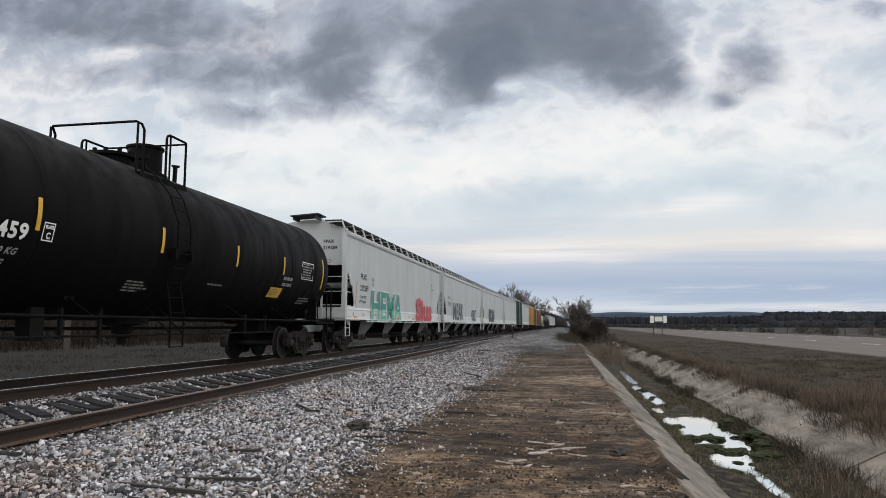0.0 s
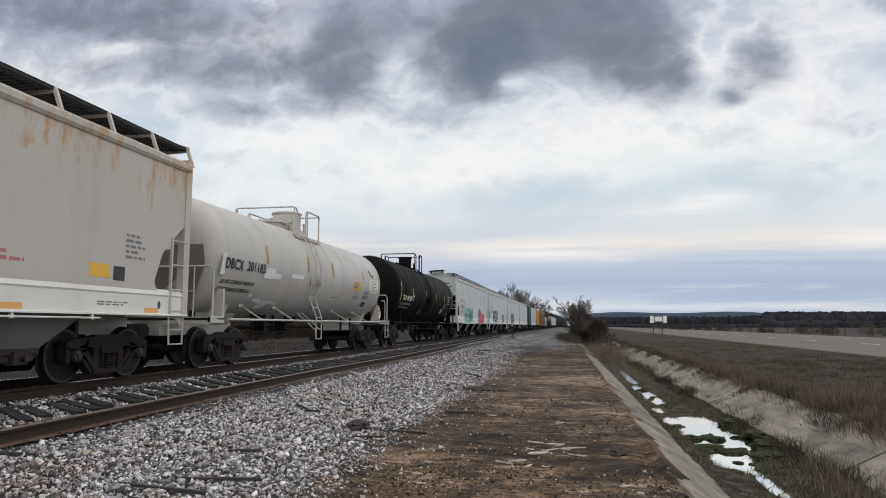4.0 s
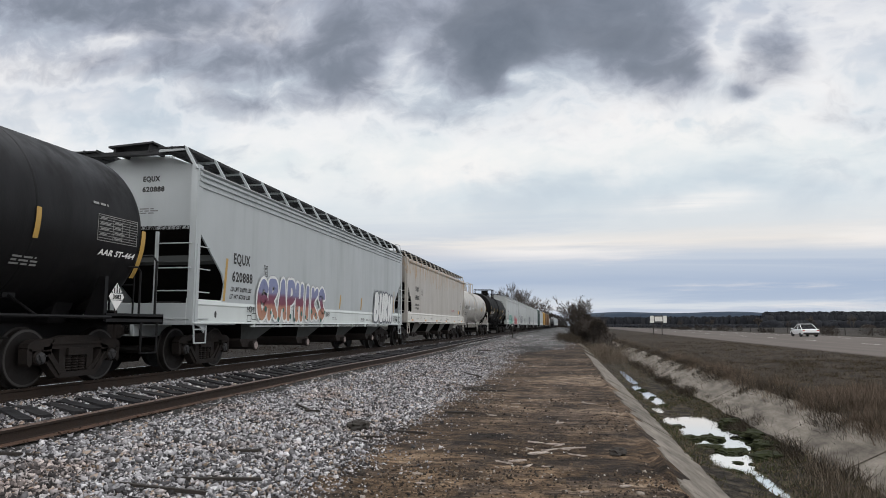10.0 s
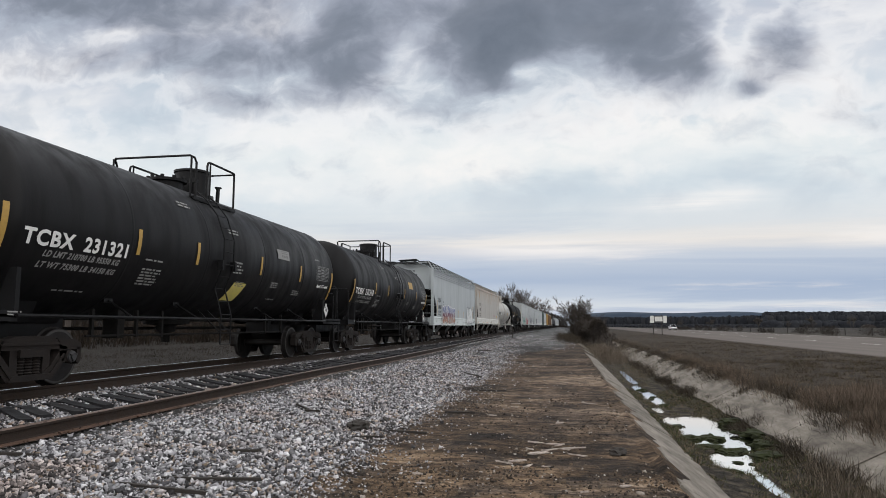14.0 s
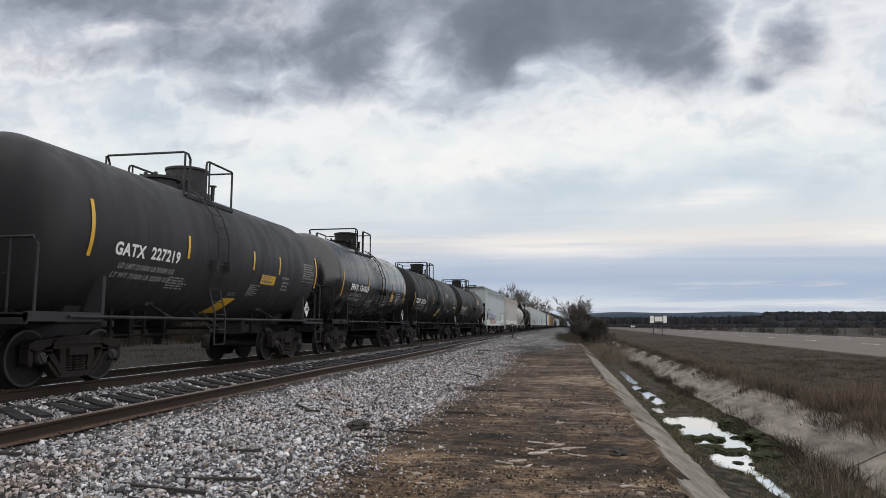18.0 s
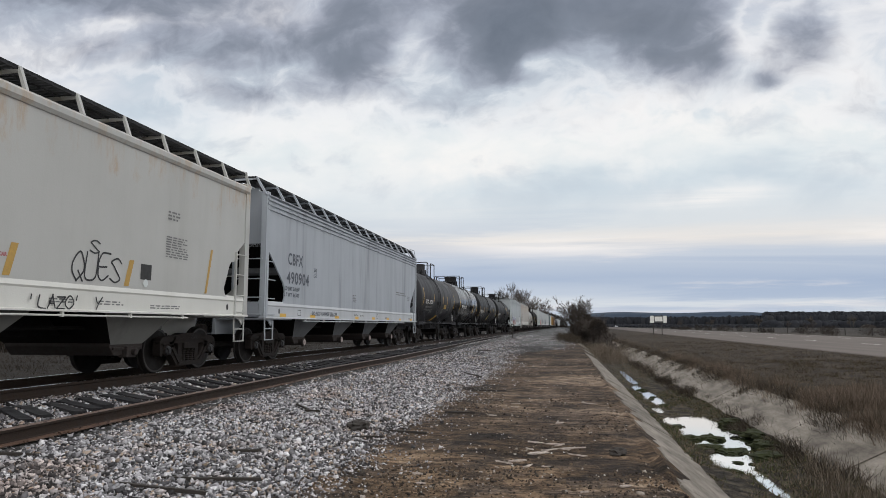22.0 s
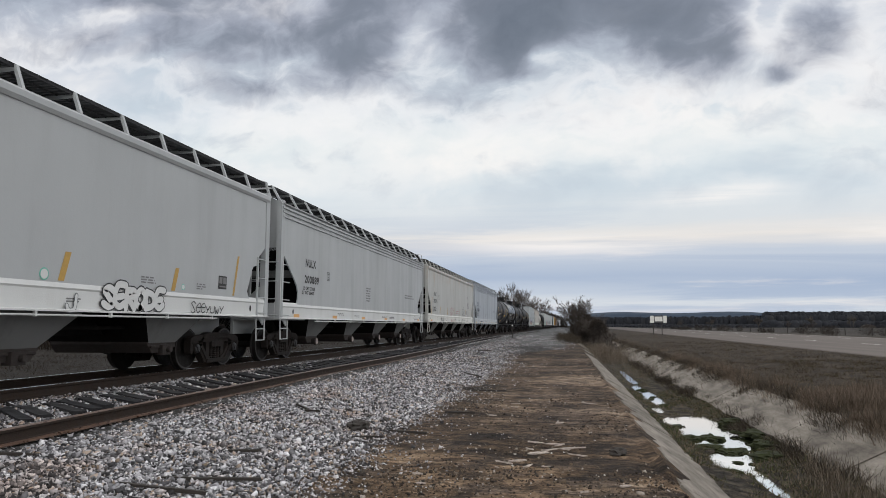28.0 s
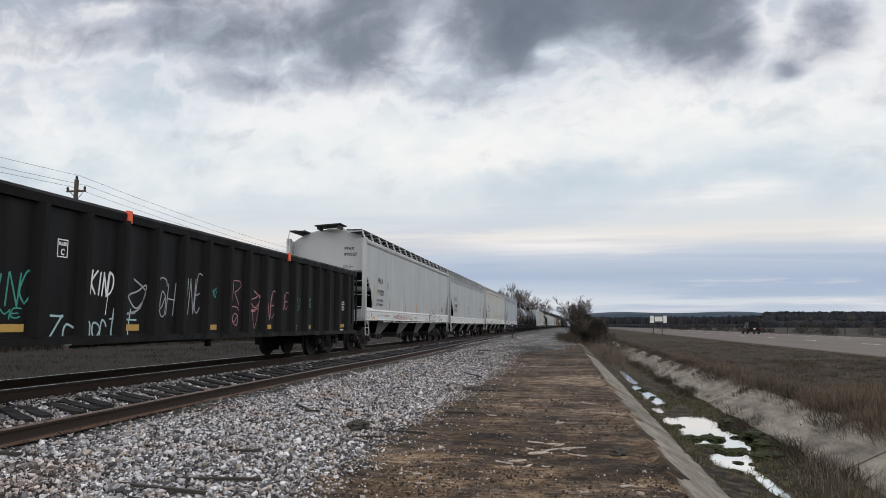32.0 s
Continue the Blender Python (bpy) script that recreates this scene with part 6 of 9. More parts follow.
    # platform and the rails round it
    y1, ya, yb = ly - 0.38, ly + side[0], ly + side[1]
    zp, h = zt - 0.34, zt + hr
    m = int((yb - y1) / 0.13)
    for sx in (1, -1):
        s = Shape()
        for j in range(m):
            y = y1 + (yb - y1) * j / m
            s.box(sx * 0.56, sx * 1.04, y, y + 0.07, zp, zp + 0.03)
        for x in (0.56, 1.02):
            s.box(sx * x, sx * (x + 0.03), y1, yb, zp - 0.05, zp + 0.03)
        for y in (y1 + 0.3, yb - 0.3):
            s.prism([(sx * 0.7, zp - 0.03), (sx * 1.03, zp - 0.03), (sx * 0.95, zp - 0.2)], "y", y, y + 0.05)
        part("top_platform", s, Q, car)
    s = Shape().tube([(-0.99, y1 + 0.16, zp), (-0.99, y1 + 0.16, h - 0.13), (-0.98, y1 + 0.09, h - 0.03), (-0.92, y1, h), (0.92, y1, h), (0.98, y1 + 0.09, h - 0.03), (0.99, y1 + 0.16, h - 0.13), (0.99, y1 + 0.16, zp)], 0.026, 7)
    s.tube([(-0.96, y1, zp), (-0.96, y1, h - 0.01)], 0.023, 6).tube([(0.96, y1, zp), (0.96, y1, h - 0.01)], 0.023, 6)
    part("safety_rail", s, Q, car)
    for sx in (1, -1):
        s = Shape().tube([(sx * 0.99, ya, zp), (sx * 0.99, ya, h - 0.10), (sx * 0.99, ya + 0.03, h - 0.03), (sx * 0.99, ya + 0.10, h), (sx * 0.99, yb - 0.03, h), (sx * 0.99, yb, h - 0.03), (sx * 0.99, yb, zp)], 0.026, 7)
        s.tube([(sx * 0.99, ya + 0.14, zp), (sx * 0.99, ya + 0.14, h)], 0.02, 6)
        part("safety_rail", s, Q, car)
    part("safety_rail", Shape().tube([(0.98, yb - 0.012, h - 0.03), (-0.98, yb - 0.012, h - 0.03)], 0.022, 6), Q, car)
    # below: outlet, brake gear and pipes
    s = Shape().lathe([(zc - R - 0.28, 0.12), (zc - R - 0.26, 0.2), (zc - R - 0.12, 0.22), (zc - R - 0.08, 0.5), (zc - R + 0.2, 0.55)], "z", 16, (0, -0.5, 0)).tube([(0, -0.5, zc - R - 0.5), (0, -0.5, zc - R - 0.2)], 0.1, 8).box(-0.3, 0.3, -0.6, -0.4, zc - R - 0.36, zc - R - 0.3)
    part("bottom_outlet", s, M["under"], car)
    s = Shape().tube([(0.9, -hb * 0.62, 0.78), (0.9, hb * 0.62, 0.78)], 0.022, 6).tube([(-0.4, -hb * 0.7, 0.9), (-0.4, hb * 0.7, 0.9)], 0.04, 6)
    for q in (-0.6, -0.5, -0.42, -0.3, 0.4, 0.55):
        s.box(0.87, 0.93, q * hb - 0.03, q * hb + 0.03, 0.70 + 0.1 * abs(q), 1.25)
    s.box(0.5, 0.8, -hb * 0.48, -hb * 0.45, 0.72, 1.25)
    part("brake_gear", s, M["under"], car)
    running_gear(car, L / 2 - 2.12, e)
    TRAIN.append((car, (y_far + y_near) / 2))
    return car, hb, R, zc


def placard(car, x, y, z, number, style):
    """A diamond on the side of the deck: red over white, or striped for mixed goods."""
    holder = part("placard_holder", Shape().box(x - 0.03, x - 0.01, y - 0.02, y + 0.02, 1.12, z + 0.2).box(x - 0.03, x - 0.01, y - 0.18, y + 0.18, z - 0.02, z + 0.02), M["steel"], car)
    r = 0.235
    part("placard", Shape().prism([(y, z - r), (y + r * 0.86, z), (y, z + r), (y - r * 0.86, z)], "x", x - 0.008, x), M["chalk"], holder, "white diamond hazard placard")
    f = Flat(x + 0.002)
    if style == "red":
        mark("placard_field", ([(0, r * 0.9), (-r * 0.77, 0.0), (-r * 0.62, -0.05), (r * 0.62, -0.05), (r * 0.77, 0.0)], [(0, 1, 2, 3, 4)]), f, y, z, M["placard_red"], holder, "red upper field")
        g = Flat(x + 0.005)
        mark("placard_panel", quads([(-0.13, -0.055, 0.26, 0.11)]), g, y, z, M["chalk"], holder, "white number panel")
    else:
        for k in (-2, -1, 0, 1, 2):
            top = r * 0.9 - abs(k) * 0.062
            mark("placard_stripe", quads([(k * 0.066 - 0.016, 0.06, 0.032, max(0.01, top - 0.06))]), f, y, z, INK, holder, "black stripe")
        mark("placard_stripe", quads([(-0.15, 0.055, 0.30, 0.008), (-0.15, -0.063, 0.30, 0.008)]), f, y, z, INK, holder, "thin black rules")
    lettering(holder, Flat(x + 0.008), number, y - 0.11, z - 0.038, 0.22, 0.076, INK, "placard_number")


def fitted(body, w, h, slant=0.0, fat=0.004, gap=1.12):
    """A word scaled to the width w and the height h of its capitals."""
    v, f = word(body, 1.0, 1.0, fat / max(h, 0.05), gap)
    x0, x1, y1 = min(p[0] for p in v), max(p[0] for p in v), max(p[1] for p in v)
    y0 = 0.0
    return [((p[0] - x0) / (x1 - x0) * w + slant * (p[1] - y0) / (y1 - y0) * h, (p[1] - y0) / (y1 - y0) * h) for p in v], f


def lettering(car, place, body, y, z, w, h, ink, name="stencil", label="", slant=0.0, fat=0.004):
    return mark(name, fitted(body, w, h, slant, fat), place, y, z, ink, car, label)


def stripes(car, place, ys, z, h, material="yellow", w=0.085, lean=0.0):
    for y in ys:
        if isinstance(place, Round):
            mark("reflector_stripe", quads([(0, 0, w, h)]), place, y, z, M[material], car, "upright yellow reflective stripe", cut=True)
        else:
            mark("reflector_stripe", ([(0, 0), (w, 0), (w + lean * h, h), (lean * h, h)], [(0, 1, 2, 3)]), place, y, z, M[material], car, "leaning yellow reflective stripe")


def reporting(car, place, ink, letters, number, load, short=0.22):
    """letters and number: (text, y, z, width, height); load: (text, y, z, width) lines below."""
    for name, row, lb in (("reporting_mark", letters, "stencilled letters"), ("wagon_number", number, "stencilled number")):
        if row:
            lettering(car, place, *row, ink, name, lb, fat=0.008)
    for t, y, z, w in load:
        lettering(car, place, t, y, z, w, short * 0.46, M["faded"] if ink is M["chalk"] else ink, "load_data", slant=0.25)


def plate_c(car, place, y, z, ink, s=0.30):
    mark("plate_mark", boxed(s * 0.8, s, 0.018), place, y, z, ink, car, "ruled clearance plate box")
    lettering(car, place, "C", y + s * 0.27, z + s * 0.14, s * 0.28, s * 0.34, ink, "plate_mark")
    lettering(car, place, "PLATE", y + s * 0.12, z + s * 0.66, s * 0.56, s * 0.18, ink, "plate_mark")


def prints(car, place, spots, ink, seed=3):
    ink = M["faded"] if ink is M["chalk"] else M["stencil_grey"] if ink is M["ink"] else ink
    for i, (y, z, w, rows, h) in enumerate(spots):
        mark("small_print", small_print(w, rows, h, seed + i), place, y, z, ink, car, "small stencilled lines")


def sill_marks(car, L2, w, seed, colour="orange", n=6, low=1.17):
    """Reflectors, tags and lines of small print along the sill."""
    rnd = random.Random(seed)
    f = Flat(w - 0.003)
    for j in range(n):
        y = -L2 + 1.0 + (2 * L2 - 2.4) * j / max(1, n - 1)
        mark("sill_reflector", quads([(0, 0, 0.42, 0.09)]), f, y, low + 0.05, M[colour], car, "small faded reflector")
    for j in range(8):
        y = rnd.uniform(-L2 + 1.6, L2 - 1.8)
        prints(car, f, [(y, low + rnd.uniform(0.14, 0.22), rnd.uniform(0.3, 0.9), 2, 0.022)], M["ink"], seed + j)
    for j in range(2):
        mark("sill_tag", boxed(0.24, 0.16, 0.016), f, rnd.uniform(-L2 + 1.3, L2 - 1.8), low + 0.10, M["ink"], car)
    # flat black ovals paint the dark inside of the jacking holes
    mark("sill_tag", ([(0.05 * math.cos(k * math.pi / 6), 0.075 * math.sin(k * math.pi / 6)) for k in range(12)], [tuple(range(12))]), f, L2 - 0.95, low + 0.20, M["ink"], car, "black oval painted for a jacking hole")
    mark("sill_tag", ([(0.05 * math.cos(k * math.pi / 6), 0.075 * math.sin(k * math.pi / 6)) for k in range(12)], [tuple(range(12))]), f, -L2 + 0.95, low + 0.20, M["ink"], car, "black oval painted for a jacking hole")


# marks sprayed on wagons
SPRAY = {"teal": (0.035, 0.24, 0.19), "red": (0.48, 0.06, 0.07), "slate": (0.085, 0.095, 0.11), "white": (0.68, 0.69, 0.68), "black": (0.02, 0.02, 0.022), "pink": (0.42, 0.20, 0.21), "rose": (0.36, 0.13, 0.14), "mint": (0.12, 0.42, 0.32), "ice": (0.34, 0.48, 0.50), "pine": (0.02, 0.10, 0.085), "haze": (0.30, 0.32, 0.34)}
for key, c in SPRAY.items():
    M["spray_" + key] = plain("spray_paint_" + key, c, 0.55, 0, 0.12 if key == "white" else 0.3, 3)


def faded_spray():
    """Sprayed colour that runs from orange at the foot through maroon to violet."""
    n = Net("spray_paint_fade")
    co = n.coord()
    z = n.t.nodes.new("ShaderNodeSeparateXYZ")
    n.l(co, z.inputs[0])
    h = n.math("ADD", z.outputs[2], n.math("MULTIPLY", n.math("SUBTRACT", n.noise(co, 3.0, 5, 0.6), 0.5), 0.16))
    col = n.ramp(n.math("MULTIPLY", n.math("SUBTRACT", h, 1.0), 0.8), [(0.05, (0.40, 0.22, 0.14, 1)), (0.36, (0.36, 0.16, 0.11, 1)), (0.42, (0.17, 0.035, 0.06, 1)), (0.56, (0.15, 0.045, 0.085, 1)), (0.64, (0.17, 0.18, 0.30, 1)), (0.85, (0.19, 0.215, 0.36, 1))])
    return n.surface(col, 0.55, 0.0, None, spec=0.4)


M["spray_fade"] = faded_spray()
M["placard_red"] = plain("placard_red", (0.42, 0.08, 0.08), 0.5, 0, 0.12, 14)

# letters as strokes on a grid 4 wide and 6 high: two digits a point, strokes parted by a bar
STROKES = {"A": "00 26/26 40/12 32", "B": "00 06/06 26 35 24 03/03 33 42 30 00", "C": "45 26 05 01 20 41", "D": "00 06/06 35 43 31 00", "E": "46 16 03 33/03 01 20 41", "F": "00 06 46/03 33", "G": "45 26 04 01 20 41 43 23", "H": "00 06/40 46/03 43",
           "I": "20 26", "J": "36 31 10 02", "K": "00 06/46 03 40", "L": "06 01 40", "M": "00 06/06 23 46/46 40", "N": "00 06/06 40/40 46", "O": "20 02 04 26 44 42 20", "P": "00 06/06 36 44 23 03", "Q": "20 02 04 26 44 42 20/22 40", "R": "00 06/06 36 45 34 13/13 40", "S": "45 26 05 14 32 41 20 01",
           "T": "06 46/26 20", "U": "06 01 20 41 46", "V": "06 20 46", "W": "06 10 24 30 46", "X": "00 46/06 40", "Y": "06 23 46/23 10", "Z": "06 46/46 00/00 40", "2": "05 26 44 00 40", "0": "20 02 04 26 44 42 20", "6": "46 13 01 20 42 23 02", "9": "00 43 45 26 04 23 43", "!": "26 22", "'": "16 14", "@": "43 24 12 21 43 40 20 03 06 36 45", "?": "05 26 44 22/20 21",
           "e": "03 43 35 14 02 20 41", "d": "46 40 10 02 14 43", "o": "20 02 04 24 43 42 20", "n": "00 04 14 34 40", "r": "00 04 24 33", "t": "26 21 40/04 44", "y": "04 22 44/44 10", "u": "04 01 20 41 44", "w": "04 10 23 30 44", "~": "01 35 03 41 26 44 22", "*": "03 46 12 40 05 30 44", "%": "16 44 21 03 24 45 31 00 20"}


def ribbon(points, t):
    """A soft line of width t through points, with rounded ends, as one strip."""
    path = []
    pts = [points[0]] + list(points) + [points[-1]]
    for a, b, c, d in zip(pts, pts[1:], pts[2:], pts[3:]):
        for k in range(7):
            u = k / 7
            path.append(tuple(0.5 * (2 * b[i] + (c[i] - a[i]) * u + (2 * a[i] - 5 * b[i] + 4 * c[i] - d[i]) * u * u + (3 * b[i] - a[i] - 3 * c[i] + d[i]) * u ** 3) for i in (0, 1)))
    path.append(points[-1])
    v, f, m = [], [], len(path)
    for i, p in enumerate(path):
        q, o = path[min(i + 1, m - 1)], path[max(i - 1, 0)]
        d = Vector((q[0] - o[0], q[1] - o[1]))
        d = d.normalized() if d.length > 1e-6 else Vector((1, 0))
        rows = [(0.0, 1.0)]
        if i == 0:
            rows = [(-0.5, 0.12), (-0.38, 0.66), (0.0, 1.0)]
        elif i == m - 1:
            rows = [(0.0, 1.0), (0.38, 0.66), (0.5, 0.12)]
        for along, wide in rows:
            c = (p[0] + d.x * along * t, p[1] + d.y * along * t)
            v += [(c[0] - d.y * t / 2 * wide, c[1] + d.x * t / 2 * wide), (c[0] + d.y * t / 2 * wide, c[1] - d.x * t / 2 * wide)]
    f = [(2 * i, 2 * i + 1, 2 * i + 3, 2 * i + 2) for i in range(len(v) // 2 - 1)]
    return v, f


def tag(car, x, text, y, z, w, h, materials, widths, label, seed=1, slant=0.12, shape=None, wide=0.84):
    """Sprayed letters drawn stroke by stroke; several widths lie over one another, as for bubble letters."""
    rnd = random.Random(seed)
    step = w / max(1, len(text))
    for i, ch in enumerate(text):
        if ch == " ":
            continue
        hi, dz = h * rnd.uniform(0.86, 1.08), h * rnd.uniform(-0.05, 0.05)
        lines = []
        for stroke in STROKES[ch].split("/"):
            pts = [((int(p[0]) / 4 + rnd.uniform(-0.05, 0.05)) * step * wide, int(p[1]) / 6 * hi + rnd.uniform(-0.02, 0.02) * h) for p in stroke.split()]
            lines.append([(px + slant * pz, pz + dz) for px, pz in pts])
        for j, (m, t) in enumerate(zip(materials, widths)):
            for k, pts in enumerate(lines):
                flat = ribbon(pts, t)
                mark("graffiti_stroke", flat, Flat(x + 0.0025 * j + 0.0009 * k + 0.0011 * (i % 2)) if shape is None else shape, y + i * step, z, materials[j], car, label)


def pieces(flat):
    """The separate letters of a flat mesh."""
    v, f = flat
    up = list(range(len(v)))

    def root(i):
        while up[i] != i:
            up[i] = up[up[i]]
            i = up[i]
        return i

    for face in f:
        for i in face[1:]:
            up[root(i)] = root(face[0])
    found = {}
    for face in f:
        found.setdefault(root(face[0]), []).append(face)
    out = []
    for faces in found.values():
        ids = sorted({i for face in faces for i in face})
        new_id = {q: k for k, q in enumerate(ids)}
        out.append(([v[i] for i in ids], [tuple(new_id[i] for i in face) for face in faces]))
    return out


def lettering_block(car, body, y, z, size, squeeze, fills, x, outline, label, fat=0.05, slant=0.1):
    """Fat sprayed letters: an outline layer and bands of colour cut by height above it."""
    v, f = word(body, size, squeeze, fat)
    top = max(p[1] for p in v)
    place = Flat(x + 0.003)
    for dy, dz, k in ((-0.05, -0.04, 0.0), (0.05, -0.03, 0.0012), (0.0, 0.06, 0.0024)):
        p = Flat(x + 0.002 + k)
        for piece in pieces(([(q[0] + q[1] * slant, q[1]) for q in v], f)):
            mark("graffiti_outline", piece, p, y + dy, z + dz, outline, car, label)
    bm = bmesh.new()
    vs = [bm.verts.new((q[0] + q[1] * slant, q[1], 0)) for q in v]
    for face in f:
        try:
            bm.faces.new([vs[i] for i in face])
        except ValueError:
            pass
    prev = 0.0
    for j, (frac, m) in enumerate(fills):
        part_bm = bm.copy()
        geom = list(part_bm.verts) + list(part_bm.edges) + list(part_bm.faces)
        lo = -10 if j == 0 else prev * top
        hi = 10 if j == len(fills) - 1 else frac * top
        bmesh.ops.bisect_plane(part_bm, geom=geom, plane_co=(0, hi, 0), plane_no=(0, 1, 0), clear_outer=True)
        geom = list(part_bm.verts) + list(part_bm.edges) + list(part_bm.faces)
        bmesh.ops.bisect_plane(part_bm, geom=geom, plane_co=(0, lo, 0), plane_no=(0, 1, 0), clear_inner=True)
        part_bm.verts.index_update()
        flat = ([(q.co.x, q.co.y) for q in part_bm.verts], [tuple(q.index for q in face.verts) for face in part_bm.faces])
        part_bm.free()
        prev = frac
        for piece in pieces(flat):
            mark("graffiti_letter", piece, Flat(x + 0.008), y, z, m, car, label)
    bm.free()


def end_marks(car, L2, letters, number, x=0.60, z=3.90):
    e = End(-L2 + 0.497)
    lettering(car, e, letters, x, z, 0.41, 0.115, M["ink"], "end_mark", fat=0.006)
    lettering(car, e, number, x - 0.01, z - 0.23, 0.53, 0.115, M["ink"], "end_mark", fat=0.006)
    prints(car, e, [(x - 0.05, z - 0.62, 0.5, 3, 0.025)], M["ink"], 8)


INK, CHALK = M["ink"], M["chalk"]

# the wagons ahead, from the nearest on
car, L2, w, ev = hopper("pale grey covered hopper wagon with teal and red graffiti", 40.95, 22.62, "white")
f = Flat(w - 0.005)
reporting(car, f, INK, ("FPAX", -L2 + 1.85, 2.68, 0.78, 0.22), ("219289", -L2 + 1.8, 2.26, 1.05, 0.22), (("LD LMT 219700", -L2 + 1.72, 1.97, 0.9), ("LT WT 66300", -L2 + 1.68, 1.80, 0.85)))
plate_c(car, f, -L2 + 3.35, 2.52, INK)
end_marks(car, L2, "FPAX", "219289", 0.60, 3.90)
lettering_block(car, "HEMA", -L2 + 3.1, 1.18, 1.62, 1.15, [(0.35, M["spray_mint"]), (1.0, M["spray_teal"])], w + 0.022, M["spray_white"], "green and teal graffiti lettering")
lettering_block(car, "Sius", -L2 + 11.3, 1.24, 1.5, 1.75, [(1.0, M["spray_red"])], w + 0.022, M["spray_pink"], "red graffiti lettering")
stripes(car, f, (-L2 + 1.15,), 1.64, 0.92, "gold_stripe", lean=0.22)
sill_marks(car, L2, w, 1)
prints(car, f, [(L2 - 3.0, 3.2, 0.8, 4, 0.05)], INK)

car, L2, w, ev = hopper("pale grey covered hopper wagon with slate-coloured graffiti", 61.05, 42.05, "white")
f = Flat(w - 0.005)
reporting(car, f, INK, ("FPAX", -L2 + 1.85, 2.68, 0.78, 0.22), ("219314", -L2 + 1.8, 2.26, 1.05, 0.22), ())
lettering_block(car, "MEAK", -L2 + 3.4, 1.38, 1.6, 1.1, [(1.0, M["spray_slate"])], w + 0.022, M["spray_white"], "slate-grey graffiti lettering")
lettering_block(car, "OBZ", -L2 + 12.5, 1.38, 1.2, 1.0, [(1.0, M["spray_slate"])], w + 0.022, M["spray_white"], "slate-grey graffiti lettering")
car, L2, w, ev = hopper("pale grey covered hopper wagon with grey-blue graffiti", 81.45, 62.15, "white")
lettering_block(car, "ISOM", -L2 + 4.4, 1.38, 1.6, 1.3, [(1.0, M["spray_slate"])], w + 0.022, M["spray_slate"], "grey-blue graffiti lettering")
hopper("plain pale grey covered hopper wagon", 100.45, 82.55, "white")


def boxcar(label, y_far, y_near, paint):
    L = y_far - y_near
    e = L / 2 - 0.42
    car = thing("box_wagon", label, "box wagon", "wagons of the train", on_track((y_far + y_near) / 2))
    part("body", Shape().box(-1.55, 1.55, -e, e, 1.1, 4.75), M[paint], car)
    rib = Shape().box(1.55, 1.60, -0.05, 0.05, 1.15, 4.65).mesh("rib", M[paint])
    for a in (0, 180):
        for j in range(15):
            if j not in (6, 7, 8):
                part("rib", rib, None, car, at=pose(0, 0, 0, 0, 0, a) @ pose(0, -e + 0.3 + (2 * e - 0.6) * j / 14, 0))
        part("sliding_door", Shape().box(1.56, 1.64, -1.6, 1.6, 1.2, 4.5).box(1.64, 1.67, -1.5, -1.4, 1.3, 4.4), M[paint], car, at=pose(0, 0, 0, 0, 0, a))
    part("roof", Shape().prism([(-1.58, 4.72), (1.58, 4.72), (1.3, 4.92), (0, 4.98), (-1.3, 4.92)], "y", -e, e), M["grey"], car)
    part("centre_sill", Shape().box(-0.25, 0.25, -e, e, 0.75, 1.12), M["under"], car)
    running_gear(car, L / 2 - 2.2, e)
    TRAIN.append((car, (y_far + y_near) / 2))


boxcar("weathered yellow box wagon with a sliding door", 148.5, 131.0, "yellowcar")
boxcar("ochre-brown box wagon with a sliding door", 166.0, 148.5, "browncar")
boxcar("ochre-brown box wagon with a sliding door", 184.0, 166.0, "browncar")
boxcar("dark green box wagon with a sliding door", 112.5, 101.0, "greencar")
hopper("pale grey hopper wagon far along the train", 130.45, 113.05, "white")
for a, b, p in ((200.5, 184, "tan"), (217, 200.5, "black"), (233.5, 217, "black"), (250, 233.5, "black")):
    tank("dark tank wagon far along the train" if p == "black" else "dirty white tank wagon far along the train", a, b, p, 1.52)
for k in range(4):
    hopper("pale grey hopper wagon far along the train", 269.45 + 20 * k, 250.55 + 20 * k, "white" if k % 2 else "light")

# black tank
car, hb, R, zc = tank("black tank wagon with white lettering and yellow stripes", 22.2, 4.5, "jet", 1.58, 2.65, ly=-1.30, hr=0.68, side=(0.55, 1.28), bore=0.36, bay=1.37)
p = Round(R, zc)
reporting(car, p, CHALK, ("TILX", -6.85, 2.19, 0.74, 0.23), ("197459", -5.93, 2.18, 1.02, 0.23), (("LD LMT 197700 LB 89700 KG", -6.95, 1.96, 1.95), ("LT WT 65300 LB 29600 KG", -7.05, 1.80, 1.9)))
stripes(car, p, (-4.80, -1.68, 1.34, 4.02), 2.33, 0.48)
stripes(car, p, (-hb + 0.72, hb - 1.0), 2.09, 0.94)
plate_c(car, p, -4.64, 2.20, CHALK, 0.28)
prints(car, p, [(-2.3, 1.75, 0.7, 4, 0.035), (0.4, 1.85, 0.9, 1, 0.04), (hb - 2.3, 1.75, 0.9, 3, 0.045)], CHALK)
mark("warning_panel", quads([(0, 0, 0.75, 0.30)]), p, 3.55, 1.72, M["yellow"], car, "yellow warning panel", cut=True)
prints(car, Round(R + 0.003, zc), [(3.62, 1.90, 0.6, 3, 0.035)], INK, 3)
mark("data_panel", boxed(0.9, 0.5, 0.02), p, 5.35, 2.30, CHALK, car, "ruled white data panel")
prints(car, p, [(5.40, 2.72, 0.8, 6, 0.04)], CHALK, 9)
prints(car, p, [(4.15, 2.20, 0.7, 2, 0.09)], CHALK, 5)
e = End(-hb - 0.012)
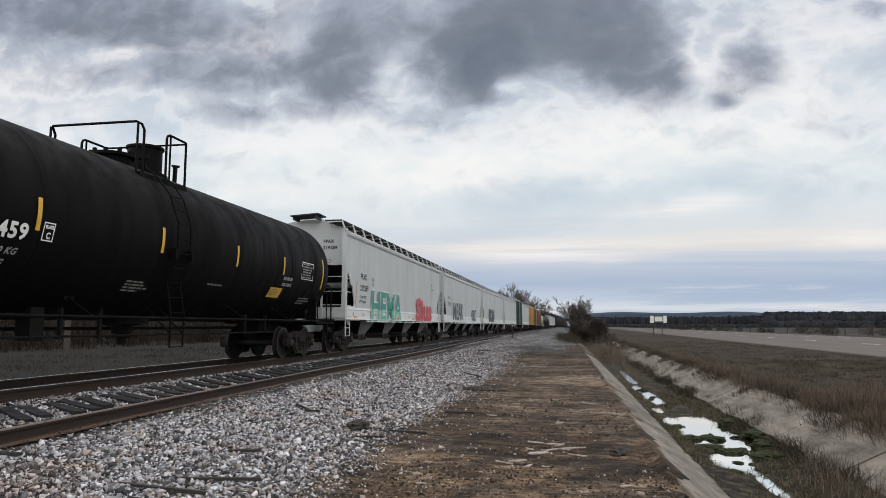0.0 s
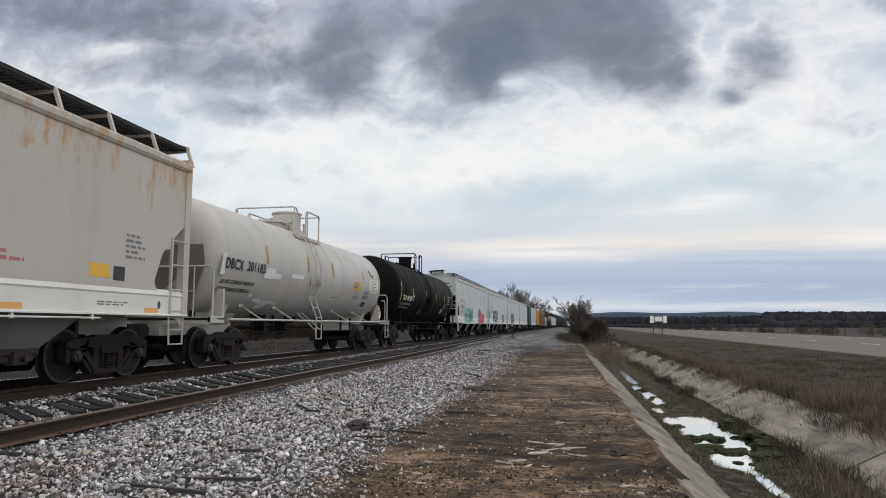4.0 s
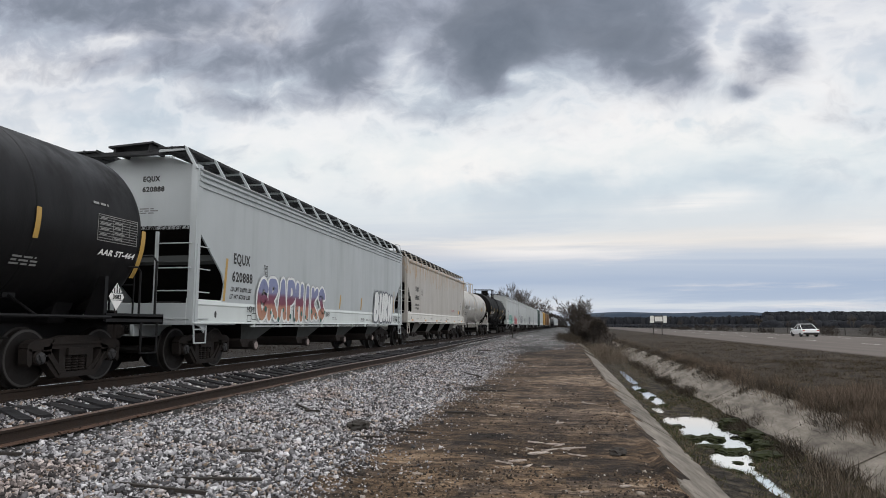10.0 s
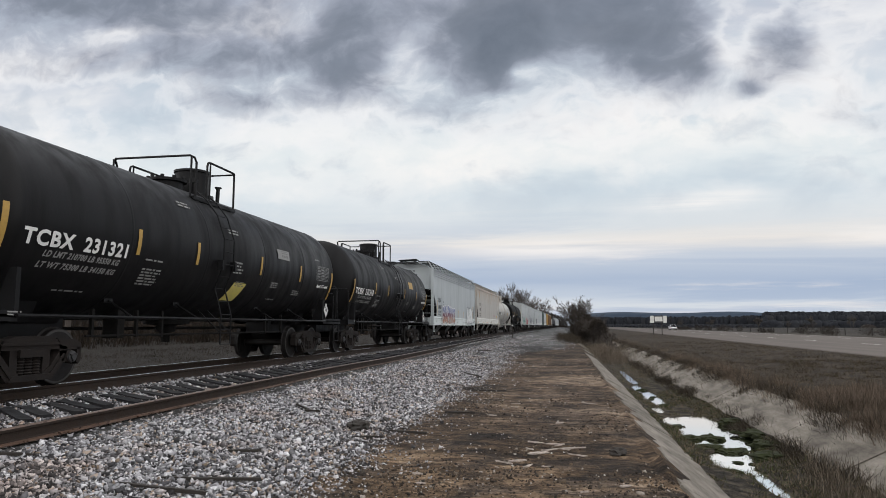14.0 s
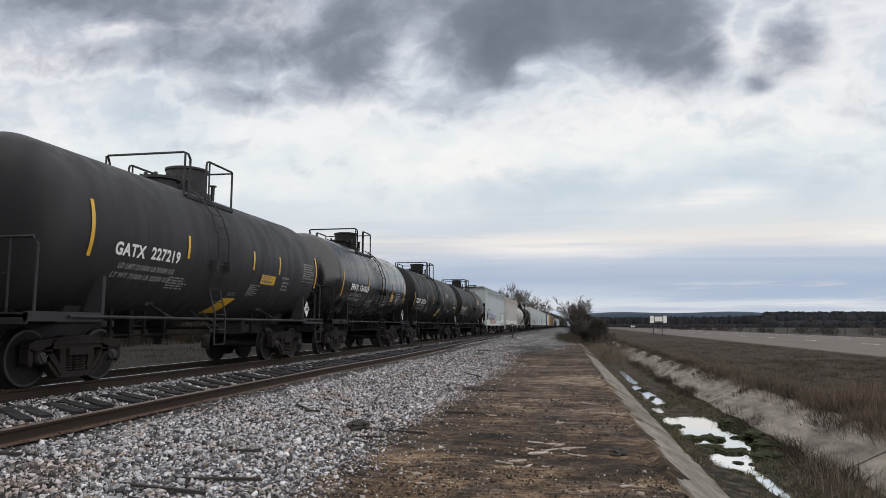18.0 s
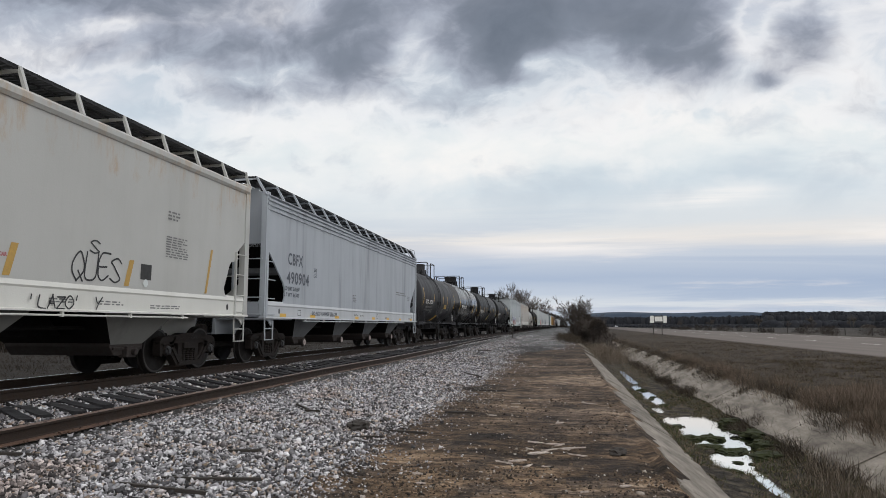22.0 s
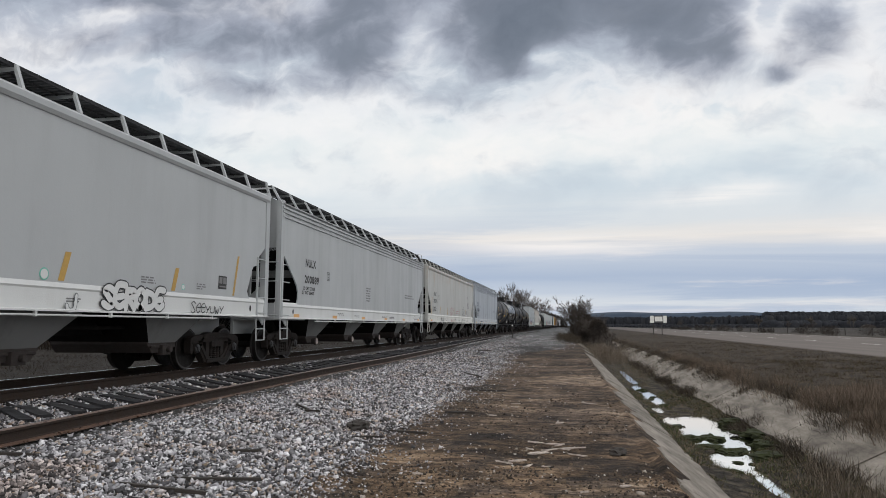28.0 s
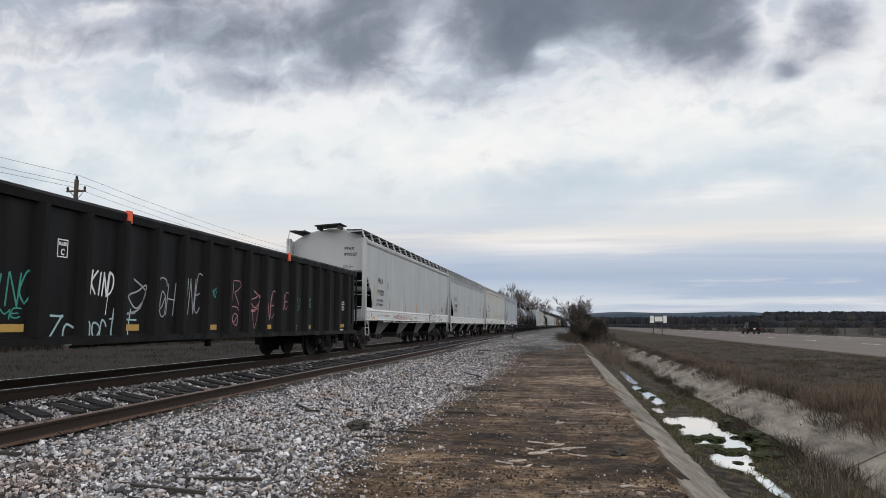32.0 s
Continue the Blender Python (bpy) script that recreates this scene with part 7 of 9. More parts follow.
for t, x, z, ww, hh in (("TILX", -0.58, 3.06, 0.30, 0.12), ("197459", -0.20, 3.06, 0.56, 0.12), ("US GAL", 0.02, 2.92, 0.30, 0.055), ("IMP GAL", 0.0, 2.79, 0.33, 0.055)):
    lettering(car, e, t, x, z, ww, hh, CHALK, "end_mark")
prints(car, e, [(-0.35, 1.95, 0.8, 4, 0.03)], CHALK, 12)
e = End(-hb - 0.10)
part("placard_plate", Shape().prism([(-0.25, 1.17), (-0.03, 1.40), (-0.25, 1.63), (-0.47, 1.40)], "y", -hb - 0.09, -hb - 0.07), M["chalk"], car, "red and white diamond hazard placard")
mark("placard_field", ([(0, 0.21), (-0.20, 0.0), (0, -0.21), (0.20, 0.0)], [(0, 1, 2, 3)]), e, -0.25, 1.40, M["placard_red"], car, "red diamond field")
mark("placard_panel", quads([(-0.13, -0.05, 0.26, 0.10)]), End(-hb - 0.105), -0.25, 1.40, CHALK, car, "white number panel")
lettering(car, End(-hb - 0.11), "2348", -0.36, 1.365, 0.22, 0.07, INK, "placard_number")

# dirty white tank
car, hb, R, zc = tank("dirty white tank wagon with rust stains and paint patches", 4.5, -11.7, "tan", 1.44, 2.59, ly=-1.45, hr=0.55, shield=True, bay=0.62, short=0.42)
p = Round(R, zc)
reporting(car, p, INK, ("DBCX", -6.88, 2.29, 0.88, 0.24), ("201183", -5.80, 2.30, 1.0, 0.24), (("LD LMT 213400 LB 96800 KG", -6.92, 1.95, 1.7), ("LT WT 72600 LB 32900 KG", -6.95, 1.78, 1.65)))
stripes(car, p, (-4.72, -1.80, 0.44, 3.9), 2.57, 0.47, "gold_stripe", 0.13)
stripes(car, p, (6.11,), 2.30, 0.9, "gold_stripe", 0.12)
patch = M["sill_white"]
for y, z, shape in ((-4.80, 2.18, ((0, 0), (1.09, 0.03), (1.08, 0.17), (0.68, 0.17), (0.66, 0.29), (0.10, 0.29), (0.09, 0.13), (0, 0.12))), (-3.06, 2.30, ((0, 0.0), (0.96, 0.02), (0.95, 0.13), (0.02, 0.13))), (-5.18, 1.68, ((0, 0.0), (0.20, 0.02), (0.24, 0.10), (0.06, 0.12))),
                    (-4.82, 1.44, ((0.0, 0.32), (0.44, 0.34), (0.50, 0.27), (0.92, 0.30), (1.66, 0.24), (1.62, 0.14), (1.10, 0.20), (0.86, 0.02), (0.74, -0.06), (0.48, 0.02), (0.56, 0.16), (0.10, 0.24))), (-7.05, 2.12, ((0, 0), (0.20, 0.02), (0.20, 0.5), (0, 0.5))), (4.74, 2.36, ((0, 0), (0.7, 0.0), (0.7, 0.38), (0, 0.36)))):
    mark("paint_patch", (list(shape), [tuple(range(len(shape)))]), p, y, z, patch, car, "fresh white paint patch")
mark("warning_panel", quads([(0, 0, 0.76, 0.32)]), p, 2.80, 2.26, M["yellow"], car, "yellow warning panel", cut=True)
prints(car, Round(R + 0.004, zc), [(2.86, 2.50, 0.6, 2, 0.03), (2.84, 2.34, 0.66, 1, 0.09)], INK, 2)
mark("data_panel", quads([(0, 0, 0.95, 0.50)]), p, 5.06, 2.28, CHALK, car, "white data panel", cut=True)
prints(car, Round(R + 0.004, zc), [(5.12, 2.71, 0.8, 8, 0.03)], INK, 6)
mark("paint_patch", ([(0, 0.26), (0.26, 0.22), (0.28, 0.10), (0.60, 0.05), (0.60, -0.06), (0.12, 0.0)], [(0, 5, 4, 3, 2, 1)]), p, 4.82, 2.90, M["spray_slate"], car, "grey overpainted patch")
lettering(car, Round(R + 0.003, zc), "2 ETHYL", 4.20, 2.16, 0.62, 0.12, INK)
lettering(car, Round(R + 0.003, zc), "ACRYLATE", 4.13, 2.00, 0.74, 0.12, INK)
mark("data_panel", boxed(0.55, 0.32, 0.02), p, 4.35, 1.66, CHALK, car)
mark("data_panel", quads([(0.05, 0.04, 0.2, 0.24), (0.3, 0.04, 0.2, 0.24)]), p, 4.35, 1.66, INK, car, "dark label", cut=True)
prints(car, p, [(0.6, 1.9, 1.0, 1, 0.04), (2.86, 2.02, 1.0, 2, 0.035), (-0.6, 1.6, 0.5, 4, 0.03)], INK)
placard(car, 1.50, 6.13, 1.45, "1993", "red")

# rusty cream hopper
car, L2, w, ev = hopper("cream covered hopper wagon streaked with rust below the eaves", -12.35, -30.95, "rusty", 4.22, low=1.14)
f = Flat(w - 0.005)
reporting(car, f, INK, ("EQUX", -7.38, 2.72, 0.85, 0.23), ("13830", -7.42, 2.27, 0.92, 0.23), (("LD LMT 219900", -7.54, 1.97, 0.98), ("LT WT 66100", -7.58, 1.79, 0.95)))
plate_c(car, f, -5.93, 2.55, INK, 0.30)
end_marks(car, L2, "EQUX", "13830", 0.10, 4.05)
sill_marks(car, L2, w, 5, low=1.14)
mark("warning_panel", quads([(0, 0, 0.5, 0.22)]), f, L2 - 2.9, 1.75, M["yellow"], car, "yellow warning label")
mark("warning_panel", quads([(0, 0, 0.3, 0.24)]), f, L2 - 2.3, 1.72, INK, car, "dark data label")
prints(car, f, [(L2 - 5.6, 1.95, 1.5, 2, 0.05)], M["spray_rose"], 4)
prints(car, f, [(L2 - 2.0, 2.5, 0.6, 5, 0.05)], INK, 4)

# pale hopper with the large painted piece
car, L2, w, ev = hopper("pale grey-green hopper wagon with large graffiti lettering", -32.09, -50.24, "pale", 4.24, ribbed=True, low=1.0, band=1.49)
f = Flat(w - 0.005)
reporting(car, f, INK, ("EQUX", -7.37, 2.38, 0.84, 0.24), ("620888", -7.42, 1.97, 1.03, 0.23), (("LD LMT 218700 LBS", -7.48, 1.74, 1.03), ("LT WT 67300 LBS", -7.52, 1.57, 1.02)))
plate_c(car, f, -5.76, 2.19, INK, 0.28)
end_marks(car, L2, "EQUX", "620888", 0.02, 4.09)
stripes(car, f, (-7.83,), 1.50, 0.96, "gold_stripe", 0.10, 0.11)
stripes(car, f, (0.12, 2.56), 1.52, 0.46, "gold_stripe", 0.11, 0.25)
stripes(car, f, (7.50,), 1.52, 0.94, "gold_stripe", 0.10, 0.08)
tag(car, w + 0.022, "GRAPHIKS", -6.04, 1.20, 4.80, 0.84, [M["spray_haze"], M["spray_white"], M["spray_fade"]], [0.40, 0.36, 0.225], "violet, red and orange graffiti lettering", 11, 0.06, wide=0.58)
for k in range(18):
    a, b, r = -6.0 + k * 0.265 + 0.05 * (k % 3), 1.12 + 0.085 * ((k * 7) % 4), 0.03 + 0.018 * ((k * 5) % 3)
    mark("graffiti_dot", ([(r * math.cos(q * math.pi / 6), r * 1.1 * math.sin(q * math.pi / 6)) for q in range(12)], [tuple(range(12))]), Flat(w + 0.037), a, b, M["spray_pine"], car, "dark green painted dot")
tag(car, w + 0.024, "MOM!", -6.68, 1.27, 0.46, 0.14, [M["spray_black"]], [0.022], "small black sprayed word", 3)
tag(car, w + 0.024, "2020", -1.22, 1.26, 0.34, 0.12, [M["spray_black"]], [0.018], "small black sprayed number", 4)
tag(car, w + 0.024, "BURN", 4.42, 1.22, 2.80, 0.97, [M["spray_haze"], M["spray_slate"], M["spray_white"]], [0.50, 0.415, 0.29], "white bubble graffiti lettering with dark outlines", 8, 0.20, wide=0.54)
tag(car, w + 0.024, "XYBBD", 7.36, 1.10, 0.72, 0.25, [M["spray_black"]], [0.018], "small black sprayed letters", 5)
tag(car, w + 0.024, "SKO", 8.16, 1.08, 0.48, 0.25, [M["spray_black"]], [0.018], "small black sprayed letters", 6)
mark("sill_tag", boxed(0.22, 0.16, 0.018), Flat(w - 0.003), -6.62, 1.05, INK, car)
sill_marks(car, L2, w, 6, "yellow", 0, low=1.0)

# two matching black tanks
for (a, b, num) in ((-50.7, -66.1, "231310"), (-66.1, -81.8, "231321")):
    car, hb, R, zc = tank("black tank wagon with white lettering and amber stripes", a, b, "black", 1.52, 2.60, ly=-0.95, hr=0.60, side=(0.25, 1.55), bore=0.40, bay=0.86, struts=(-0.56, -0.25, 0.29, 0.60), climb=0.98 if num == "231310" else 0.0)
    p = Round(R, zc) if num == "231310" else Round(R, zc, -0.2)
    reporting(car, p, CHALK, ("TCBX", -6.33, 2.15, 1.05, 0.235), (num, -5.06, 2.15, 1.1, 0.235), (("LD LMT 210700 LB 95550 KG", -5.86, 2.00, 1.75), ("LT WT 75300 LB 34150 KG", -5.9, 1.84, 1.78)))
    stripes(car, p, (-3.72, -1.70, 1.34, 3.95), 2.23, 0.46, "gold_stripe", 0.10)
    stripes(car, p, (-hb + 0.26, hb - 0.42), 1.82, 0.88, "gold_stripe", 0.12)
    prints(car, p, [(-3.40, 1.99, 0.8, 6, 0.032), (-3.40, 2.16, 0.8, 1, 0.03), (-5.25, 1.52, 0.9, 1, 0.03), (-2.15, 3.46, 0.5, 2, 0.04), (-0.26, 3.14, 0.6, 2, 0.04), (-0.04, 2.40, 0.5, 4, 0.04), (2.18, 2.07, 0.6, 3, 0.03), (3.72, 1.94, 0.7, 3, 0.03), (2.3, 1.66, 0.5, 1, 0.03), (5.2, 2.95, 0.5, 1, 0.04)], CHALK, 7)
    mark("data_panel", boxed(1.05, 0.44, 0.012), p, 5.30, 2.36, M["faded"], car, "ruled data panel")
    mark("data_lines", quads([(0.02, 0.044 * k, 1.01, 0.010) for k in range(1, 10)] + [(0.02 + q, 0.03, 0.010, 0.39) for q in (0.36, 0.6, 0.8)] + [(0.05 + 0.36 * (k % 2), 0.044 * k + 0.016, 0.26 - 0.05 * (k % 3), 0.02) for k in range(1, 9)]), p, 5.30, 2.36, M["faded"], car, "thin ruled lines")
    lettering(car, p, "AAR ST-464", 5.40, 2.14, 0.95, 0.10, CHALK, slant=0.2)
    if num == "231310":
        mark("warning_panel", quads([(0, 0, 0.85, 0.34)]), p, 2.3, 2.75, M["gold_stripe"], car, "pale yellow panel", cut=True)
    else:
        mark("warning_panel", quads([(0, 0, 0.78, 0.26)]), p, 2.37, 2.74, M["faded"], car, "white panel", cut=True)
        prints(car, Round(R + 0.003, zc), [(2.43, 2.95, 0.6, 2, 0.03), (2.43, 2.80, 0.66, 1, 0.06)], INK, 31)
        mark("warning_panel", sheet((0.0, 0), (0.62, 0), (0.82, 0.5), (0.2, 0.5)), p, 0.0, 1.56, M["pale_yellow"], car, "large torn yellow label")
        prints(car, Round(R + 0.003, zc, -0.2), [(0.26, 1.98, 0.46, 3, 0.025)], INK, 33)
    lettering(car, End(-hb - 0.012), "TCBX", -0.62, 3.02, 0.34, 0.13, CHALK, "end_mark")
    lettering(car, End(-hb - 0.012), num, -0.18, 3.02, 0.56, 0.13, CHALK, "end_mark")
    prints(car, End(-hb - 0.012), [(-0.25, 2.92, 0.5, 2, 0.03)], CHALK, 37)
    prints(car, Flat(1.525), [(-hb + 0.28, 1.14, 0.3, 2, 0.02)], CHALK, 35)
    placard(car, 1.50, hb - 0.98, 1.45, "3082", "stripes")

# short glossy tank and the dull one behind it
car, hb, R, zc = tank("short glossy black tank wagon with white lettering", -81.8, -94.0, "gloss", 1.55, 2.63, "black", ly=-1.1, hr=0.60, side=(0.45, 1.6), climb=1.2)
p = Round(R, zc)
reporting(car, p, CHALK, ("FPAX", -3.68, 2.25, 0.86, 0.22), ("151029", -2.64, 2.25, 1.12, 0.22), (("LD LMT 200200 LB", -3.66, 2.04, 1.3), ("LT WT 62800 LB", -3.7, 1.89, 1.3)))
stripes(car, p, (-1.55, 0.55, 2.2), 2.3, 0.46, "gold_stripe")
stripes(car, p, (-hb + 0.60, hb - 0.85), 2.0, 0.90)
prints(car, p, [(-1.4, 1.95, 0.9, 5, 0.035), (2.9, 2.35, 0.8, 5, 0.04), (0.9, 1.85, 0.7, 3, 0.035)], CHALK, 4)
mark("warning_panel", quads([(0, 0, 0.4, 0.35)]), p, 2.05, 2.0, M["gold_stripe"], car, "small amber label", cut=True)
placard(car, 1.50, hb - 0.98, 1.45, "3082", "stripes")
car, hb, R, zc = tank("dull black tank wagon with yellow labels and stripes", -94.0, -107.0, "sooty", 1.53, 2.58, ly=-0.88, hr=0.62, side=(0.47, 1.70), bore=0.47, struts=(-0.42, 0.44))
p = Round(R, zc)
reporting(car, p, CHALK, ("GATX", -4.20, 2.19, 0.86, 0.22), ("227219", -3.16, 2.20, 0.95, 0.22), (("LD LMT 211800 LB 97500 KG", -4.0, 1.97, 1.7), ("LT WT 71000 LB 32200 KG", -4.1, 1.81, 1.75)))
p = Round(R, zc, -0.16)
stripes(car, p, (-1.80, 1.18, 2.72), 2.32, 0.46)
stripes(car, p, (-hb + 0.98, hb - 0.24), 2.09, 0.94)
mark("warning_panel", sheet((0.0, 0), (0.62, 0.04), (0.95, 0.58), (0.36, 0.56)), p, -0.02, 1.25, M["yellow"], car, "torn yellow label")
prints(car, Round(R + 0.003, zc, -0.16), [(0.40, 1.72, 0.45, 2, 0.03)], INK, 34)
mark("warning_panel", quads([(0, 0, 0.82, 0.24)]), p, 1.77, 2.02, M["yellow"], car, "small yellow label", cut=True)
prints(car, Round(R + 0.003, zc, -0.16), [(1.83, 2.20, 0.66, 2, 0.025), (1.83, 2.06, 0.7, 1, 0.06)], INK, 36)
prints(car, p, [(-2.2, 1.90, 0.8, 5, 0.03), (1.26, 1.95, 0.6, 6, 0.028), (3.0, 2.22, 0.6, 1, 0.05), (3.1, 2.10, 0.5, 3, 0.05), (4.44, 2.72, 0.9, 7, 0.035)], CHALK, 14)
mark("data_panel", boxed(1.05, 0.52, 0.012), p, 4.40, 2.24, M["faded"], car, "ruled data panel")
placard(car, 1.50, hb - 0.98, 1.45, "3082", "stripes")

# four covered hoppers and the gondola
car, L2, w, ev = hopper("streaked grey covered hopper wagon with ribbed upper edge", -107.65, -125.56, "grey", 4.33, ribbed=True, low=1.14, band=1.57)
f = Flat(w - 0.005)
slate = M["slate_ink"]
reporting(car, f, slate, ("CBFX", -7.48, 2.64, 1.08, 0.32), ("490904", -7.54, 2.12, 1.64, 0.33), (("LD LMT 219500", -7.68, 1.92, 1.05), ("LT WT 66500", -7.70, 1.75, 1.05)), 0.24)
plate_c(car, f, -5.50, 2.40, slate, 0.28)
sill_marks(car, L2, w, 8, "yellow", 8, low=1.14)
prints(car, f, [(4.75, 2.42, 2.0, 2, 0.05), (-1.62, 2.02, 0.45, 5, 0.03), (L2 - 2.0, 2.3, 0.7, 3, 0.04)], INK, 5)
lettering(car, Flat(w - 0.002), "DO NOT HAMMER ON CAR", -5.6, 1.27, 2.3, 0.11, slate, "sill_stencil")

car, L2, w, ev = hopper("off-white covered hopper wagon with rust and small scrawls", -126.50, -145.25, "cream")
f = Flat(w - 0.005)
reporting(car, f, INK, ("FPAX", -7.50, 2.69, 0.76, 0.22), ("215276", -7.55, 2.28, 1.05, 0.225), (("LD LMT 219900", -7.65, 1.95, 0.9), ("LT WT 66100", -7.69, 1.80, 0.88)))
plate_c(car, f, -6.01, 2.52, INK, 0.28)
end_marks(car, L2, "FPAX", "215276", 0.02, 4.34)
stripes(car, f, (-8.26, 7.42), 1.63, 0.95, "gold_stripe", 0.085, 0.22)
stripes(car, f, (-5.63, -2.98, -0.45, 2.14, 4.74), 1.64, 0.46, "gold_stripe", 0.13, 0.28)
sill_marks(car, L2, w, 9, n=1)
tag(car, w - 0.004, "EST", -1.9, 1.68, 1.4, 0.40, [M["spray_rose"], M["cream"]], [0.13, 0.085], "red outlined sprayed letters", 18)
tag(car, w - 0.004, "QUES", 3.44, 1.68, 1.22, 0.42, [M["spray_black"]], [0.03], "black sprayed tag", 15)
tag(car, w - 0.004, "S", 3.85, 2.12, 0.25, 0.22, [M["spray_black"]], [0.025], "black sprayed tag", 16)
tag(car, w + 0.024, "YARKEN26", -5.48, 1.21, 1.2, 0.25, [M["spray_black"]], [0.028], "black sprayed tag", 25)
tag(car, w + 0.024, "'LAZO'", 2.60, 1.21, 1.1, 0.19, [M["spray_black"]], [0.025], "black sprayed tag", 26)
tag(car, w + 0.024, "Y", 3.98, 1.21, 0.2, 0.20, [M["spray_black"]], [0.025], "black sprayed tag", 27)
tag(car, w + 0.024, "CR", -0.75, 1.21, 0.8, 0.15, [M["spray_pink"]], [0.02], "pink sprayed tag", 28)
tag(car, w + 0.024, "~%", -1.7, 1.21, 0.6, 0.15, [M["spray_pink"]], [0.02], "pink sprayed tag", 29)
mark("sill_tag", quads([(0, 0.036 * k, 0.24, 0.022) for k in range(4)]), Flat(w - 0.003), 0.35, 1.30, M["spray_pine"], car, "small green lined label")
lettering(car, f, "LINED CAR-WEAR RUBBER SHOES WHEN ENTERING CAR", 0.36, 1.90, 1.85, 0.055, M["spray_rose"])
lettering(car, f, "SHARP OBJECTS MUST NOT CONTACT LINING", 0.34, 1.79, 1.5, 0.055, M["spray_rose"])
prints(car, f, [(5.95, 2.64, 0.8, 9, 0.025), (5.98, 3.12, 0.55, 3, 0.035)], INK, 6)
mark("data_panel", quads([(0, 0, 0.32, 0.28)]), f, 5.2, 1.78, INK, car, "dark data label")
for y, z in ((1.55, 1.83), (-5.98, 1.80), (5.35, 1.72)):
    mark("round_label", ([(0.07 * math.cos(k * math.pi / 8), 0.07 * math.sin(k * math.pi / 8)) for k in range(16)], [tuple(range(16))]), Flat(w + 0.002), y, z, M["sill_pale"], car, "small pale round label")

car, L2, w, ev = hopper("clean grey covered hopper wagon with ribbed upper edge", -146.46, -165.18, "light", 4.28, ribbed=True, low=1.14, band=1.57)
f = Flat(w - 0.005)
reporting(car, f, INK, ("NULX", -7.54, 2.68, 0.84, 0.23), ("200889", -7.60, 2.21, 1.18, 0.22), (("LD LMT 219600", -7.70, 2.00, 0.95), ("LT WT 66400", -7.78, 1.87, 0.95)))
plate_c(car, f, -5.68, 2.38, INK, 0.28)
end_marks(car, L2, "NULX", "200889", 0.10, 4.05)
sill_marks(car, L2, w, 10, "orange", 6, low=1.14)
prints(car, f, [(-1.3, 2.35, 0.8, 6, 0.05), (5.1, 2.35, 2.4, 2, 0.06)], INK, 7)

car, L2, w, ev = hopper("light grey covered hopper wagon with black bubble graffiti", -165.93, -184.76, "light")
f = Flat(w - 0.005)
reporting(car, f, INK, ("FPAX", -7.60, 2.67, 0.80, 0.22), ("970327", -7.66, 2.19, 1.02, 0.225), (("LD LMT 218700 LBS", -7.78, 1.93, 1.05), ("LT WT 66300 LBS", -7.82, 1.76, 1.05)))
plate_c(car, f, -6.12, 2.50, INK, 0.28)
end_marks(car, L2, "FPAX", "970327", 0.59, 3.91)
stripes(car, f, (-8.34, 7.55), 1.64, 0.92, "gold_stripe", 0.085, 0.22)
stripes(car, f, (-5.83, -2.78, -0.38, 2.08, 5.08), 1.63, 0.45, "gold_stripe", 0.13, 0.28)
sill_marks(car, L2, w, 11, n=1)
fill = M["sill_light"]
tag(car, w + 0.024, "SERODE", 3.10, 1.27, 1.72, 0.34, [M["spray_black"], fill], [0.165, 0.118], "black outlined bubble graffiti", 21, 0.05)
tag(car, w + 0.024, "Seeyuwy", 5.76, 1.22, 1.35, 0.22, [M["spray_black"]], [0.022], "black sprayed word", 22)
tag(car, w + 0.024, "%O~ER*SRWHENR", -4.74, 1.24, 2.65, 0.20, [M["spray_rose"]], [0.022], "red sprayed letters", 24)
tag(car, w + 0.024, "EUU", -1.95, 1.25, 0.7, 0.13, [M["spray_black"]], [0.018], "black sprayed letters", 23)
tag(car, w + 0.024, "J", 2.26, 1.19, 0.26, 0.24, [M["spray_slate"], fill], [0.085, 0.06], "grey outlined figure", 29)
for y, z, r in ((1.80, 1.71, 0.095), (5.50, 1.72, 0.06), (-6.1, 1.78, 0.06)):
    mark("round_label", ([(r * math.cos(k * math.pi / 10), r * math.sin(k * math.pi / 10)) for k in range(20)], [tuple(range(20))]), f, y, z, M["spray_mint"], car, "small green ring label")
    mark("round_label", ([(r * 0.78 * math.cos(k * math.pi / 10), r * 0.78 * math.sin(k * math.pi / 10)) for k in range(20)], [tuple(range(20))]), Flat(w - 0.002), y, z, fill, car, "pale round label")
mark("data_panel", quads([(0, 0, 0.36, 0.29)]), f, 6.90, 1.76, INK, car, "dark data label")
mark("data_panel", quads([(0.03, 0.12, 0.13, 0.14), (0.20, 0.12, 0.13, 0.14), (0.04, 0.04, 0.28, 0.03)]), Flat(w - 0.002), 6.90, 1.76, M["stencil_grey"], car, "grey label fields")
prints(car, f, [(4.12, 1.82, 0.5, 3, 0.025), (6.0, 1.80, 0.4, 3, 0.025)], INK, 41)


